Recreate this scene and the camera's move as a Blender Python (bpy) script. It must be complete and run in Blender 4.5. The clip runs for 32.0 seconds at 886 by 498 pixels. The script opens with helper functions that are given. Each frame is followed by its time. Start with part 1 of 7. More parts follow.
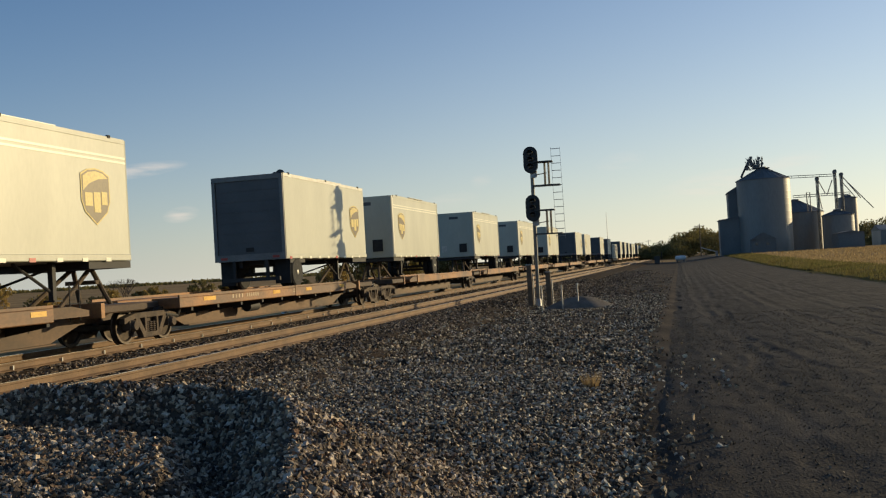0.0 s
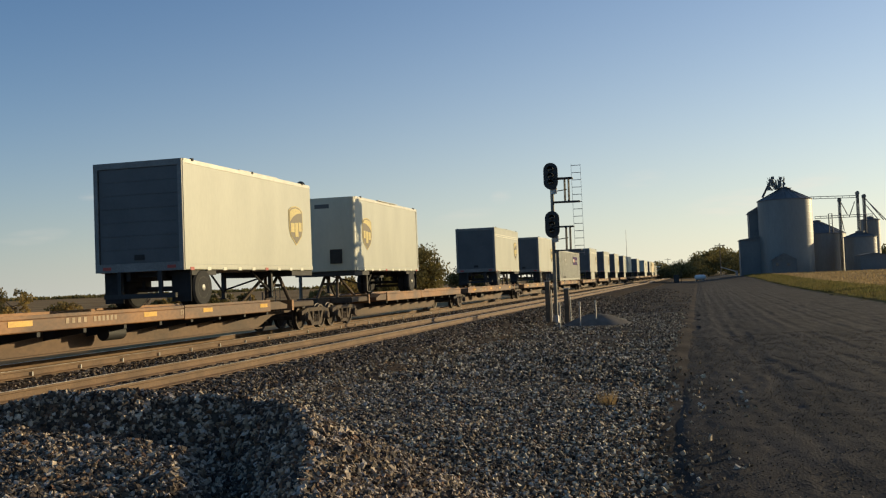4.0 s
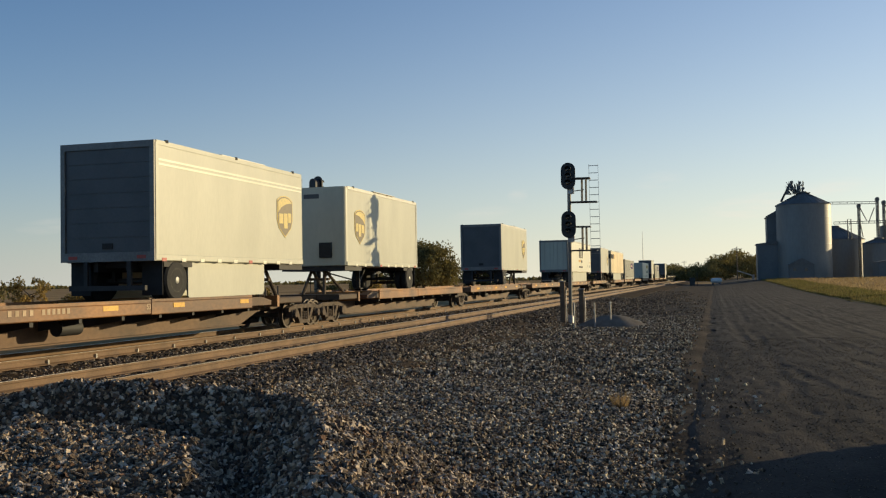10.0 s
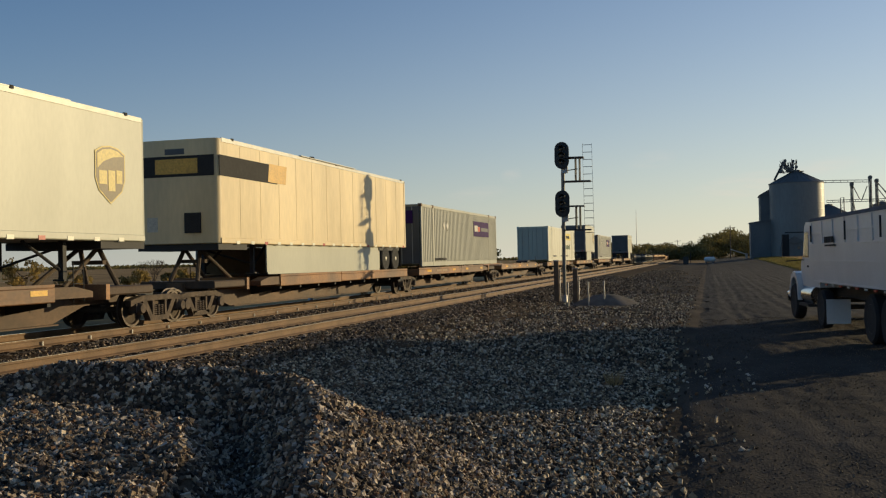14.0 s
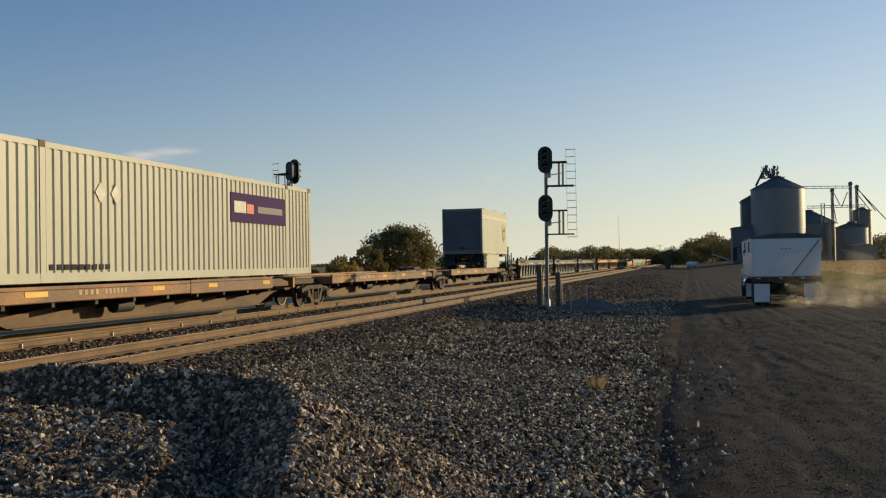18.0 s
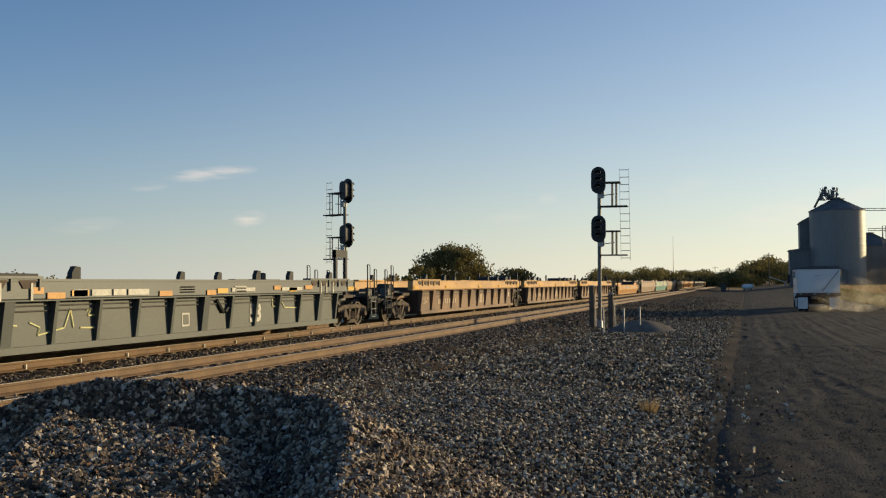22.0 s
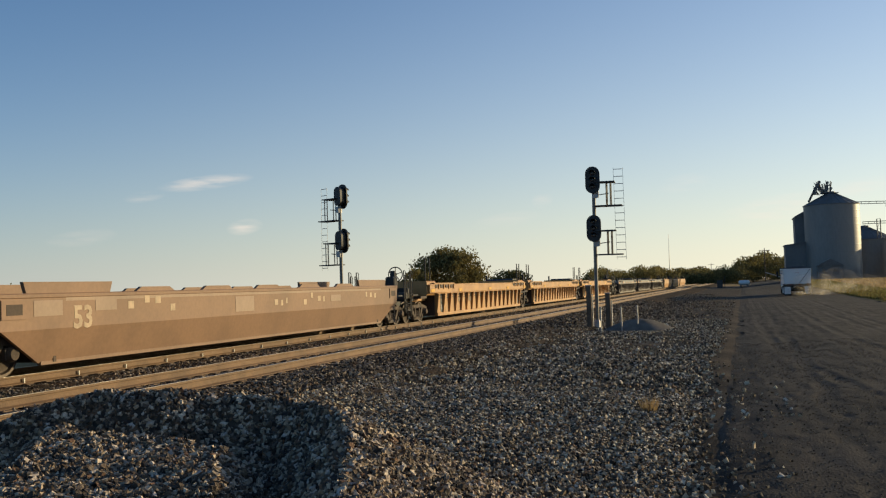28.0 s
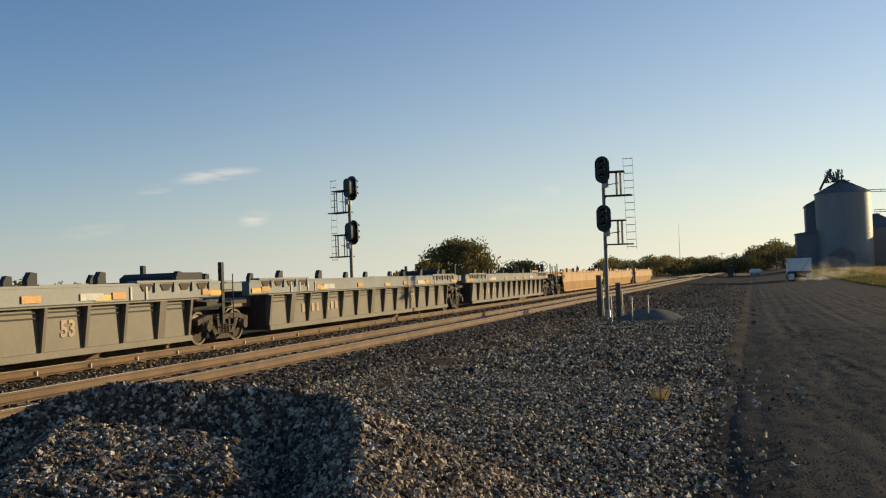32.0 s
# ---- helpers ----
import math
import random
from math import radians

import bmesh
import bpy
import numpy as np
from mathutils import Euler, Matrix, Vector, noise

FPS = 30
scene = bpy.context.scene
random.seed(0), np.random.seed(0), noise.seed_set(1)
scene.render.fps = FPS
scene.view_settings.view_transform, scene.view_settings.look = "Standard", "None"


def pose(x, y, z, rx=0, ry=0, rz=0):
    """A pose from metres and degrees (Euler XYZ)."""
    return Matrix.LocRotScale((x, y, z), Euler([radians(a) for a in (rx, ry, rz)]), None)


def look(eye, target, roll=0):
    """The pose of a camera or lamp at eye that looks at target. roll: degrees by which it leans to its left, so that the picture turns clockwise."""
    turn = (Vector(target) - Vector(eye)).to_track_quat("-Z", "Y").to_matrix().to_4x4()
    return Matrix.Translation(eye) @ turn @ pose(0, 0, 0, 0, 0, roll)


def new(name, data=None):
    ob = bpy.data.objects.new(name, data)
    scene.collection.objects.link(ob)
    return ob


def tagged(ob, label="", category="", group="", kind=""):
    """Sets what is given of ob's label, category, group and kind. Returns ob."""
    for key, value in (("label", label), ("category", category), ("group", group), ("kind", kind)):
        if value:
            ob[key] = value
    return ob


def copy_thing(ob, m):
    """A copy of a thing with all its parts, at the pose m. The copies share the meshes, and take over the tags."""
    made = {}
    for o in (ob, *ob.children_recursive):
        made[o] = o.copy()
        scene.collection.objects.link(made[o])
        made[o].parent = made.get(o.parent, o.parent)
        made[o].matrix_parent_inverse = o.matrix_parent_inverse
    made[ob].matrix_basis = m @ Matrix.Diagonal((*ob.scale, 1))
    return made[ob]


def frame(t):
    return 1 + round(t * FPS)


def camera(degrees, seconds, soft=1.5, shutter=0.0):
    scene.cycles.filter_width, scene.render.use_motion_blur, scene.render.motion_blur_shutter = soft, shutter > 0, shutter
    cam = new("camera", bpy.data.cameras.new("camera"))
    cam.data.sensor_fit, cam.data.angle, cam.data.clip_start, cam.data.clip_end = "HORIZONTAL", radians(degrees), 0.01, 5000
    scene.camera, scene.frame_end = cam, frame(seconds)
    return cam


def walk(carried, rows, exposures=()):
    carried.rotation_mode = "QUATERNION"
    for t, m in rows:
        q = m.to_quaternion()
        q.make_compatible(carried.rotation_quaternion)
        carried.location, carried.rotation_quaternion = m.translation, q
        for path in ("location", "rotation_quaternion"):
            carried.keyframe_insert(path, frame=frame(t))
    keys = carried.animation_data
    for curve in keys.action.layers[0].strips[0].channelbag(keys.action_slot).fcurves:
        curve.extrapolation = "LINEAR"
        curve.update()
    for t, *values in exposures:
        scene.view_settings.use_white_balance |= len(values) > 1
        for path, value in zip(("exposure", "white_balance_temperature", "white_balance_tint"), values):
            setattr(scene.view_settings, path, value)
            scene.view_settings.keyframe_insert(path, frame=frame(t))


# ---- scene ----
# ---- camera ----
EYE = 1.75
PATH = [
    (0, 91.08, 3.33, 13.88), (0.5, 91.45, 3.43, 14.07), (1, 91.67, 3.24, 14.32), (1.5, 91.76, 2.85, 14.23),
    (2, 91.84, 2.76, 14.15), (2.5, 91.80, 2.90, 14.42), (3, 91.90, 2.78, 14.67), (3.5, 91.93, 2.50, 14.87),
    (5.5, 92.29, 1.87, 14.93), (6, 92.01, 2.16, 15.08), (6.5, 91.65, 2.26, 15.60), (7, 91.60, 1.99, 16.16),
    (7.5, 91.74, 2.03, 16.18), (8, 91.90, 1.91, 15.71), (8.5, 92.07, 1.68, 15.37), (9, 92.29, 1.65, 15.30),
    (9.5, 92.34, 1.43, 15.51), (10, 91.88, 1.00, 15.86), (10.5, 91.35, 1.08, 15.69), (11, 91.06, 1.51, 15.68),
    (11.5, 90.95, 1.57, 15.81), (12, 90.88, 1.25, 15.24), (12.5, 90.68, 0.62, 13.67), (13, 90.51, 0.54, 13.61),
    (13.5, 90.31, 0.76, 15.08), (14, 90.67, 1.24, 15.50), (14.5, 91.08, 1.32, 15.28), (16.5, 91.64, 1.48, 14.63),
    (17, 91.37, 1.30, 14.05), (17.5, 91.16, 1.15, 14.35), (18, 90.87, 0.98, 14.49), (18.5, 90.94, 1.04, 14.50),
    (19, 91.08, 1.23, 14.49), (19.5, 90.99, 1.42, 14.27), (20, 90.65, 1.51, 13.76), (20.5, 90.34, 1.07, 12.53),
    (21, 90.43, 1.13, 11.90), (21.5, 90.82, 1.30, 12.69), (22, 92.09, 0.41, 17.58), (22.5, 93.03, -0.32, 23.72),
    (23, 92.20, 0.03, 24.91), (23.5, 91.71, 0.41, 23.65), (24, 91.70, 0.14, 21.47), (24.5, 92.40, 0.49, 19.86),
    (25, 92.08, 1.65, 18.98), (25.5, 91.92, 2.13, 18.36), (27.5, 92.18, 1.99, 17.28), (28, 92.29, 1.81, 17.39),
    (28.5, 92.05, 1.50, 17.13), (29, 91.06, 0.91, 16.26), (29.5, 90.82, 0.79, 16.64), (30, 91.32, 1.83, 18.25),
    (30.5, 91.75, 2.13, 18.88), (31, 91.83, 1.97, 18.60), (31.5, 91.81, 1.96, 18.28), (32, 91.77, 2.17, 17.99),
]
LENS = 49.68
cam = camera(LENS, 32.0, soft=1.2)
walk(cam, [(t, pose(0, 0, EYE, rx, ry, rz)) for t, rx, ry, rz in PATH],
     exposures=[(0.0, -0.08), (9.0, 0.0), (12.0, 0.0), (13.0, -0.32), (14.5, -0.25), (16.5, -0.15), (17.0, -0.26), (18.0, -0.1), (19.0, 0.0), (21.0, -0.05), (23.0, 0.08), (28.0, 0.05), (32.0, 0.05)])

# ---- world and sun ----
HAZE_MOST, HAZE_COOL, HAZE_WARM = 0.80, (1.95, 2.42, 3.02, 1), (8.4, 7.7, 5.6, 1)
SUN_AZ, SUN_EL = 48.0, 10.0        # degrees right of the line of the tracks, degrees up
world = bpy.data.worlds.new("evening_sky")
scene.world = world
world.use_nodes = True
wn, wl = world.node_tree.nodes, world.node_tree.links
wn.clear()
sky = wn.new("ShaderNodeTexSky")
sky.sky_type, sky.sun_disc = "NISHITA", False
sky.sun_elevation, sky.sun_rotation = radians(SUN_EL), radians(SUN_AZ)
sky.altitude, sky.air_density, sky.dust_density, sky.ozone_density = 200.0, 1.0, 0.5, 4.6
w_bg, w_out = wn.new("ShaderNodeBackground"), wn.new("ShaderNodeOutputWorld")
w_bg.inputs["Strength"].default_value = 0.148
# a few thin wisps of cloud, low over the field: azimuth and height in degrees, half length, half thickness, strength
WISPS = [(-31.2, 6.5, 2.8, 0.45, 0.55), (-34.6, 5.7, 1.2, 0.35, 0.22), (-29.0, 3.9, 1.1, 0.5, 0.45), (-11.3, 5.0, 0.7, 0.5, 0.22), (-13.5, 3.9, 2.2, 0.5, 0.12), (-3.0, 5.6, 1.6, 0.6, 0.12), (2.2, 3.9, 3.4, 0.8, 0.30), (6.0, 4.7, 2.5, 0.6, 0.22), (-38.0, 3.4, 2.0, 0.5, 0.15)]
w_co = wn.new("ShaderNodeTexCoord")
w_map = wn.new("ShaderNodeMapping")
w_map.inputs["Scale"].default_value = (9.0, 9.0, 60.0)
w_no = wn.new("ShaderNodeTexNoise")
w_no.inputs["Scale"].default_value, w_no.inputs["Detail"].default_value = 3.0, 5.0
wl.new(w_co.outputs["Generated"], w_map.inputs["Vector"])
wl.new(w_map.outputs["Vector"], w_no.inputs["Vector"])


def w_math(op, a, b=None):
    n = wn.new("ShaderNodeMath")
    n.operation = op
    for i, v in enumerate((a, b)):
        if v is None:
            continue
        if isinstance(v, (int, float)):
            n.inputs[i].default_value = v
        else:
            wl.new(v, n.inputs[i])
    return n.outputs[0]


def w_dot(vec, axis):
    n = wn.new("ShaderNodeVectorMath")
    n.operation = "DOT_PRODUCT"
    wl.new(vec, n.inputs[0])
    n.inputs[1].default_value = axis
    return n.outputs["Value"]


cover = None
for wa, we, wlen, wthick, wk in WISPS:
    wa, we = radians(wa), radians(we)
    side = (math.cos(wa), -math.sin(wa), 0.0)
    up = (-math.sin(wa) * math.sin(we), -math.cos(wa) * math.sin(we), math.cos(we))
    dx = w_math("DIVIDE", w_dot(w_co.outputs["Generated"], side), radians(wlen))
    tilt = w_math("MULTIPLY", w_dot(w_co.outputs["Generated"], side), -0.12)
    dz = w_math("DIVIDE", w_math("ADD", w_dot(w_co.outputs["Generated"], up), tilt), radians(wthick))
    front = w_math("GREATER_THAN", w_dot(w_co.outputs["Generated"], (math.sin(wa), math.cos(wa), 0)), 0.5)
    r2 = w_math("ADD", w_math("MULTIPLY", dx, dx), w_math("MULTIPLY", dz, dz))
    m = w_math("MAXIMUM", w_math("SUBTRACT", 1.0, r2), 0.0)
    m = w_math("MULTIPLY", w_math("MULTIPLY", m, front), wk)
    cover = m if cover is None else w_math("ADD", cover, m)
w_soft = w_math("MULTIPLY", w_math("MAXIMUM", w_math("SUBTRACT", w_no.outputs["Fac"], 0.30), 0.0), 2.6)
cover = w_math("MULTIPLY", cover, w_soft)
# evening haze: pale along the horizon, warmer and deeper towards the sun
gen = w_co.outputs["Generated"]
towards = w_math("POWER", w_math("MAXIMUM", w_math("ADD", w_math("MULTIPLY", w_dot(gen, (math.sin(radians(SUN_AZ)), math.cos(radians(SUN_AZ)), 0.0)), 0.5), 0.5), 0.0), 1.6)
height = w_math("ABSOLUTE", w_dot(gen, (0.0, 0.0, 1.0)))
depth = w_math("ADD", w_math("MULTIPLY", towards, 0.16), 0.060)
haze = w_math("MULTIPLY", w_math("EXPONENT", w_math("MULTIPLY", w_math("DIVIDE", height, depth), -1.0)), HAZE_MOST)
h_col = wn.new("ShaderNodeMixRGB")
h_col.inputs[1].default_value, h_col.inputs[2].default_value = HAZE_COOL, HAZE_WARM
wl.new(towards, h_col.inputs[0])
h_mix = wn.new("ShaderNodeMixRGB")
wl.new(haze, h_mix.inputs[0])
wl.new(sky.outputs["Color"], h_mix.inputs[1])
wl.new(h_col.outputs["Color"], h_mix.inputs[2])
w_mix = wn.new("ShaderNodeMixRGB")
w_mix.inputs[2].default_value = (6.5, 5.6, 4.8, 1)
wl.new(cover, w_mix.inputs[0])
wl.new(h_mix.outputs["Color"], w_mix.inputs[1])
wl.new(w_mix.outputs["Color"], w_bg.inputs["Color"])
wl.new(w_bg.outputs["Background"], w_out.inputs["Surface"])

sun = new("sun", bpy.data.lights.new("sun", "SUN"))
sun.data.energy, sun.data.angle, sun.data.color = 4.5, radians(0.6), (1.0, 0.79, 0.44)
az, el = radians(SUN_AZ), radians(SUN_EL)
SUN_DIR = Vector((math.sin(az) * math.cos(el), math.cos(az) * math.cos(el), math.sin(el)))
sun.matrix_world = look(SUN_DIR * 50, (0, 0, 0))

# ---- materials ----
def mat(name, color, rough=0.6, metal=0.0, vary=0.25, scale=6.0, grain=60.0, bump=0.15, tint=None,
        stretch=(1, 1, 1), rand=0.0, spec=0.5, island=0.0, gk=0.5):
    """Procedural surface: base colour with stains at one scale, grain at another, fine relief."""
    m = bpy.data.materials.new(name)
    m.use_nodes = True
    n, l = m.node_tree.nodes, m.node_tree.links
    b = n["Principled BSDF"]
    b.inputs["Roughness"].default_value, b.inputs["Metallic"].default_value = rough, metal
    b.inputs["Specular IOR Level"].default_value = spec
    co, mp = n.new("ShaderNodeTexCoord"), n.new("ShaderNodeMapping")
    mp.inputs["Scale"].default_value = stretch
    l.new(co.outputs["Object"], mp.inputs["Vector"])
    big, fine = n.new("ShaderNodeTexNoise"), n.new("ShaderNodeTexNoise")
    big.inputs["Scale"].default_value, big.inputs["Detail"].default_value = scale, 4.0
    fine.inputs["Scale"].default_value, fine.inputs["Detail"].default_value = grain, 3.0
    l.new(mp.outputs["Vector"], big.inputs["Vector"])
    l.new(mp.outputs["Vector"], fine.inputs["Vector"])
    ramp = n.new("ShaderNodeValToRGB")
    dark = tint or tuple(c * (1 - vary) for c in color)
    ramp.color_ramp.elements[0].position, ramp.color_ramp.elements[0].color = 0.36, (*dark, 1)
    ramp.color_ramp.elements[1].position, ramp.color_ramp.elements[1].color = 0.62, (*color, 1)
    l.new(big.outputs["Fac"], ramp.inputs["Fac"])
    mul = n.new("ShaderNodeMixRGB")
    mul.blend_type = "MULTIPLY"
    mul.inputs[0].default_value = gk
    gr = n.new("ShaderNodeValToRGB")
    gr.color_ramp.elements[0].position, gr.color_ramp.elements[0].color = 0.3, (0.55, 0.55, 0.55, 1)
    gr.color_ramp.elements[1].position, gr.color_ramp.elements[1].color = 0.65, (1.15, 1.15, 1.15, 1)
    l.new(fine.outputs["Fac"], gr.inputs["Fac"])
    l.new(ramp.outputs["Color"], mul.inputs[1])
    l.new(gr.outputs["Color"], mul.inputs[2])
    last = mul.outputs["Color"]
    if rand or island:
        src = n.new("ShaderNodeNewGeometry").outputs["Random Per Island"] if island else n.new("ShaderNodeObjectInfo").outputs["Random"]
        rr = n.new("ShaderNodeMapRange")
        k = island or rand
        rr.inputs["To Min"].default_value, rr.inputs["To Max"].default_value = 1 - k, 1 + k
        l.new(src, rr.inputs["Value"])
        hv = n.new("ShaderNodeHueSaturation")
        l.new(rr.outputs["Result"], hv.inputs["Value"])
        l.new(last, hv.inputs["Color"])
        last = hv.outputs["Color"]
    l.new(last, b.inputs["Base Color"])
    if bump:
        bp = n.new("ShaderNodeBump")
        bp.inputs["Strength"].default_value, bp.inputs["Distance"].default_value = bump, 0.02
        l.new(fine.outputs["Fac"], bp.inputs["Height"])
        l.new(bp.outputs["Normal"], b.inputs["Normal"])
    return m


M_SOIL = mat("field_soil", (0.42, 0.27, 0.12), 0.95, vary=0.4, scale=0.05, grain=1.5, bump=0.4, spec=0.03)
M_WHEAT = mat("stubble", (0.38, 0.25, 0.115), 0.95, vary=0.25, scale=0.06, grain=2.5, bump=0.5, spec=0.03)
M_GRASS = mat("verge_grass", (0.15, 0.14, 0.045), 0.95, tint=(0.20, 0.155, 0.06), scale=0.35, grain=9, bump=0.6, spec=0.05)
M_ROAD = mat("oiled_dirt_road", (0.064, 0.051, 0.040), 0.95, vary=0.42, scale=0.9, grain=34, bump=0.7, stretch=(1, 0.55, 1), spec=0.12)
M_YARD = mat("yard_gravel", (0.105, 0.081, 0.058), 0.95, tint=(0.05, 0.039, 0.029), scale=0.45, grain=22, bump=1.0, spec=0.05)
M_BALLAST = mat("ballast_bed", (0.085, 0.057, 0.033), 0.95, vary=0.35, scale=1.2, grain=18, bump=1.0, spec=0.05)
M_RAIL = mat("rail_side_rust", (0.20, 0.115, 0.055), 0.75, vary=0.3, scale=2.0, grain=30, bump=0.2)
M_RAILTOP = mat("rail_head_worn", (0.42, 0.38, 0.33), 0.35, 0.9, vary=0.2, scale=2.0, grain=60, bump=0.05)
M_TIE = mat("creosoted_tie", (0.075, 0.052, 0.036), 0.9, vary=0.4, scale=5, grain=40, bump=0.5, rand=0.3)
M_WHITE = mat("trailer_white", (0.475, 0.47, 0.37), 0.45, vary=0.12, scale=0.8, grain=14, bump=0.02, stretch=(1, 1, 0.35), rand=0.05, gk=0.1)
M_WHITE_B = mat("trailer_bright_white", (0.76, 0.73, 0.57), 0.38, vary=0.06, scale=0.7, grain=14, bump=0.02, stretch=(1, 1, 0.35), gk=0.08)
M_CREAM = mat("trailer_cream_dirty", (0.78, 0.61, 0.34), 0.5, vary=0.22, scale=0.7, grain=10, bump=0.03, stretch=(1, 1, 0.25), gk=0.15)
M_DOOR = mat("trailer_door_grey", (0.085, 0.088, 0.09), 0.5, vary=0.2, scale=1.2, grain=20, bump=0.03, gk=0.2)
M_TRIM = mat("aluminium_trim", (0.42, 0.41, 0.37), 0.5, 0.3, vary=0.15, scale=3, grain=30, bump=0.03, gk=0.2)
M_CONT = mat("container_grey", (0.40, 0.39, 0.31), 0.5, vary=0.14, scale=0.8, grain=16, bump=0.03, stretch=(1, 1, 0.3), gk=0.12)
M_BLACK = mat("underframe_black", (0.028, 0.026, 0.024), 0.7, vary=0.3, scale=3, grain=30, bump=0.15)
M_TYRE = mat("tyre_rubber", (0.022, 0.021, 0.020), 0.85, vary=0.3, scale=6, grain=50, bump=0.3)
M_RIM = mat("wheel_rim", (0.13, 0.12, 0.10), 0.55, 0.4, vary=0.35, scale=6, grain=40, bump=0.1)
M_BOGIE = mat("truck_casting_rust", (0.115, 0.08, 0.052), 0.85, vary=0.45, scale=4, grain=35, bump=0.4)
M_WHEEL = mat("steel_wheel", (0.085, 0.062, 0.044), 0.5, 0.5, vary=0.4, scale=5, grain=30, bump=0.15)
M_ORANGE = mat("car_orange_worn", (0.33, 0.145, 0.04), 0.6, tint=(0.14, 0.07, 0.032), scale=1.1, grain=16, bump=0.12, stretch=(1, 0.5, 1))
M_SILL = mat("spine_sill_orange_brown", (0.145, 0.078, 0.036), 0.7, tint=(0.07, 0.04, 0.021), scale=0.9, grain=14, bump=0.12, stretch=(1, 0.5, 1))
M_SMPALE = mat("stencil_faded_tan", (0.50, 0.36, 0.22), 0.65, vary=0.25, scale=3, grain=12, bump=0.0, gk=0.2)
M_MAST = mat("signal_mast_grey", (0.21, 0.20, 0.17), 0.55, 0.3, vary=0.25, scale=3, grain=25, bump=0.05)
# rust brown of sills and decks; also painted shade in well-car pockets and recesses
M_BROWN = mat("rust_brown_and_recess_shade", (0.08, 0.048, 0.028), 0.75, vary=0.4, scale=1.2, grain=18, bump=0.15)
M_YELLOW = mat("reflector_yellow", (0.80, 0.42, 0.02), 0.4, vary=0.15, scale=4, grain=30, bump=0.0)
M_RED = mat("reflector_red", (0.45, 0.05, 0.03), 0.4, vary=0.15, scale=4, grain=30, bump=0.0)
M_DKBROWN = mat("emblem_brown", (0.12, 0.08, 0.024), 0.45, vary=0.1, scale=2, grain=20, bump=0.0)
M_GOLD = mat("emblem_gold", (0.68, 0.38, 0.05), 0.45, vary=0.1, scale=2, grain=20, bump=0.0)
M_SHIELD = mat("emblem_pale_gold", (0.62, 0.47, 0.12), 0.45, vary=0.1, scale=2, grain=20, bump=0.0)
M_PURPLE = mat("panel_purple", (0.05, 0.016, 0.10), 0.65, vary=0.15, scale=2, grain=20, bump=0.0, spec=0.1)
M_ORED = mat("mark_orange_red", (0.62, 0.07, 0.02), 0.45, vary=0.1, scale=2, grain=20, bump=0.0)
M_PAINTW = mat("stencil_white", (0.62, 0.58, 0.48), 0.55, vary=0.25, scale=5, grain=40, bump=0.0)
M_INK = mat("stencil_dark", (0.045, 0.043, 0.04), 0.7, vary=0.15, scale=5, grain=40, bump=0.0, spec=0.12)
M_GREEN = mat("letter_green", (0.06, 0.12, 0.055), 0.5, vary=0.1, scale=5, grain=40, bump=0.0)
M_SIGNAL = mat("signal_black", (0.012, 0.012, 0.012), 0.5, vary=0.3, scale=3, grain=30, bump=0.05)
M_GALV = mat("galvanised_steel", (0.42, 0.41, 0.39), 0.5, 0.6, vary=0.25, scale=3, grain=25, bump=0.05)
M_DKSTEEL = mat("dark_steel", (0.06, 0.058, 0.055), 0.6, 0.3, vary=0.25, scale=3, grain=25, bump=0.05)
M_LEG = mat("elevator_steel", (0.17, 0.165, 0.15), 0.6, 0.3, vary=0.25, scale=2, grain=15, bump=0.03)
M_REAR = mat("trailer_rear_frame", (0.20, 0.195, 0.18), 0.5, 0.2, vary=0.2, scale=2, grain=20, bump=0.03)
M_PANEL = mat("name_panel_yellow", (0.78, 0.60, 0.10), 0.45, vary=0.1, scale=2, grain=20, bump=0.0)
M_MOUND = mat("fine_gravel", (0.20, 0.172, 0.14), 0.95, vary=0.35, scale=1.5, grain=30, bump=0.6, spec=0.05)
M_CONCRETE = mat("concrete", (0.2, 0.185, 0.165), 0.9, vary=0.25, scale=1.5, grain=25, bump=0.3)
M_BIN = mat("bin_galvanised", (0.21, 0.205, 0.19), 0.48, 0.15, vary=0.15, scale=0.25, grain=3, bump=0.03, stretch=(1, 1, 0.3), gk=0.2)
M_BINROOF = mat("bin_roof", (0.15, 0.145, 0.135), 0.6, 0.1, vary=0.25, scale=0.3, grain=3, bump=0.03)
M_SHED = mat("shed_steel", (0.16, 0.16, 0.155), 0.65, 0.1, vary=0.2, scale=0.3, grain=3, bump=0.03, gk=0.2)
M_LEAF = mat("oak_leaf", (0.25, 0.20, 0.075), 0.9, tint=(0.14, 0.12, 0.042), scale=0.5, grain=4, bump=0.0, island=0.35, spec=0.2)
M_LEAFY = mat("autumn_leaf", (0.40, 0.27, 0.085), 0.9, tint=(0.22, 0.17, 0.06), scale=0.5, grain=4, bump=0.0, island=0.35, spec=0.2)
M_BARK = mat("bark", (0.11, 0.08, 0.055), 0.95, vary=0.4, scale=3, grain=20, bump=0.5)
M_POLE = mat("pole_wood", (0.16, 0.115, 0.075), 0.9, vary=0.3, scale=2, grain=20, bump=0.3)
M_TRUCK = mat("truck_white", (0.72, 0.70, 0.66), 0.35, vary=0.08, scale=1.0, grain=16, bump=0.02, gk=0.08)
M_TARP = mat("tarp_grey", (0.10, 0.10, 0.11), 0.8, vary=0.3, scale=1.5, grain=20, bump=0.2)
M_CHROME = mat("chrome", (0.70, 0.70, 0.70), 0.15, 1.0, vary=0.05, scale=3, grain=30, bump=0.0)
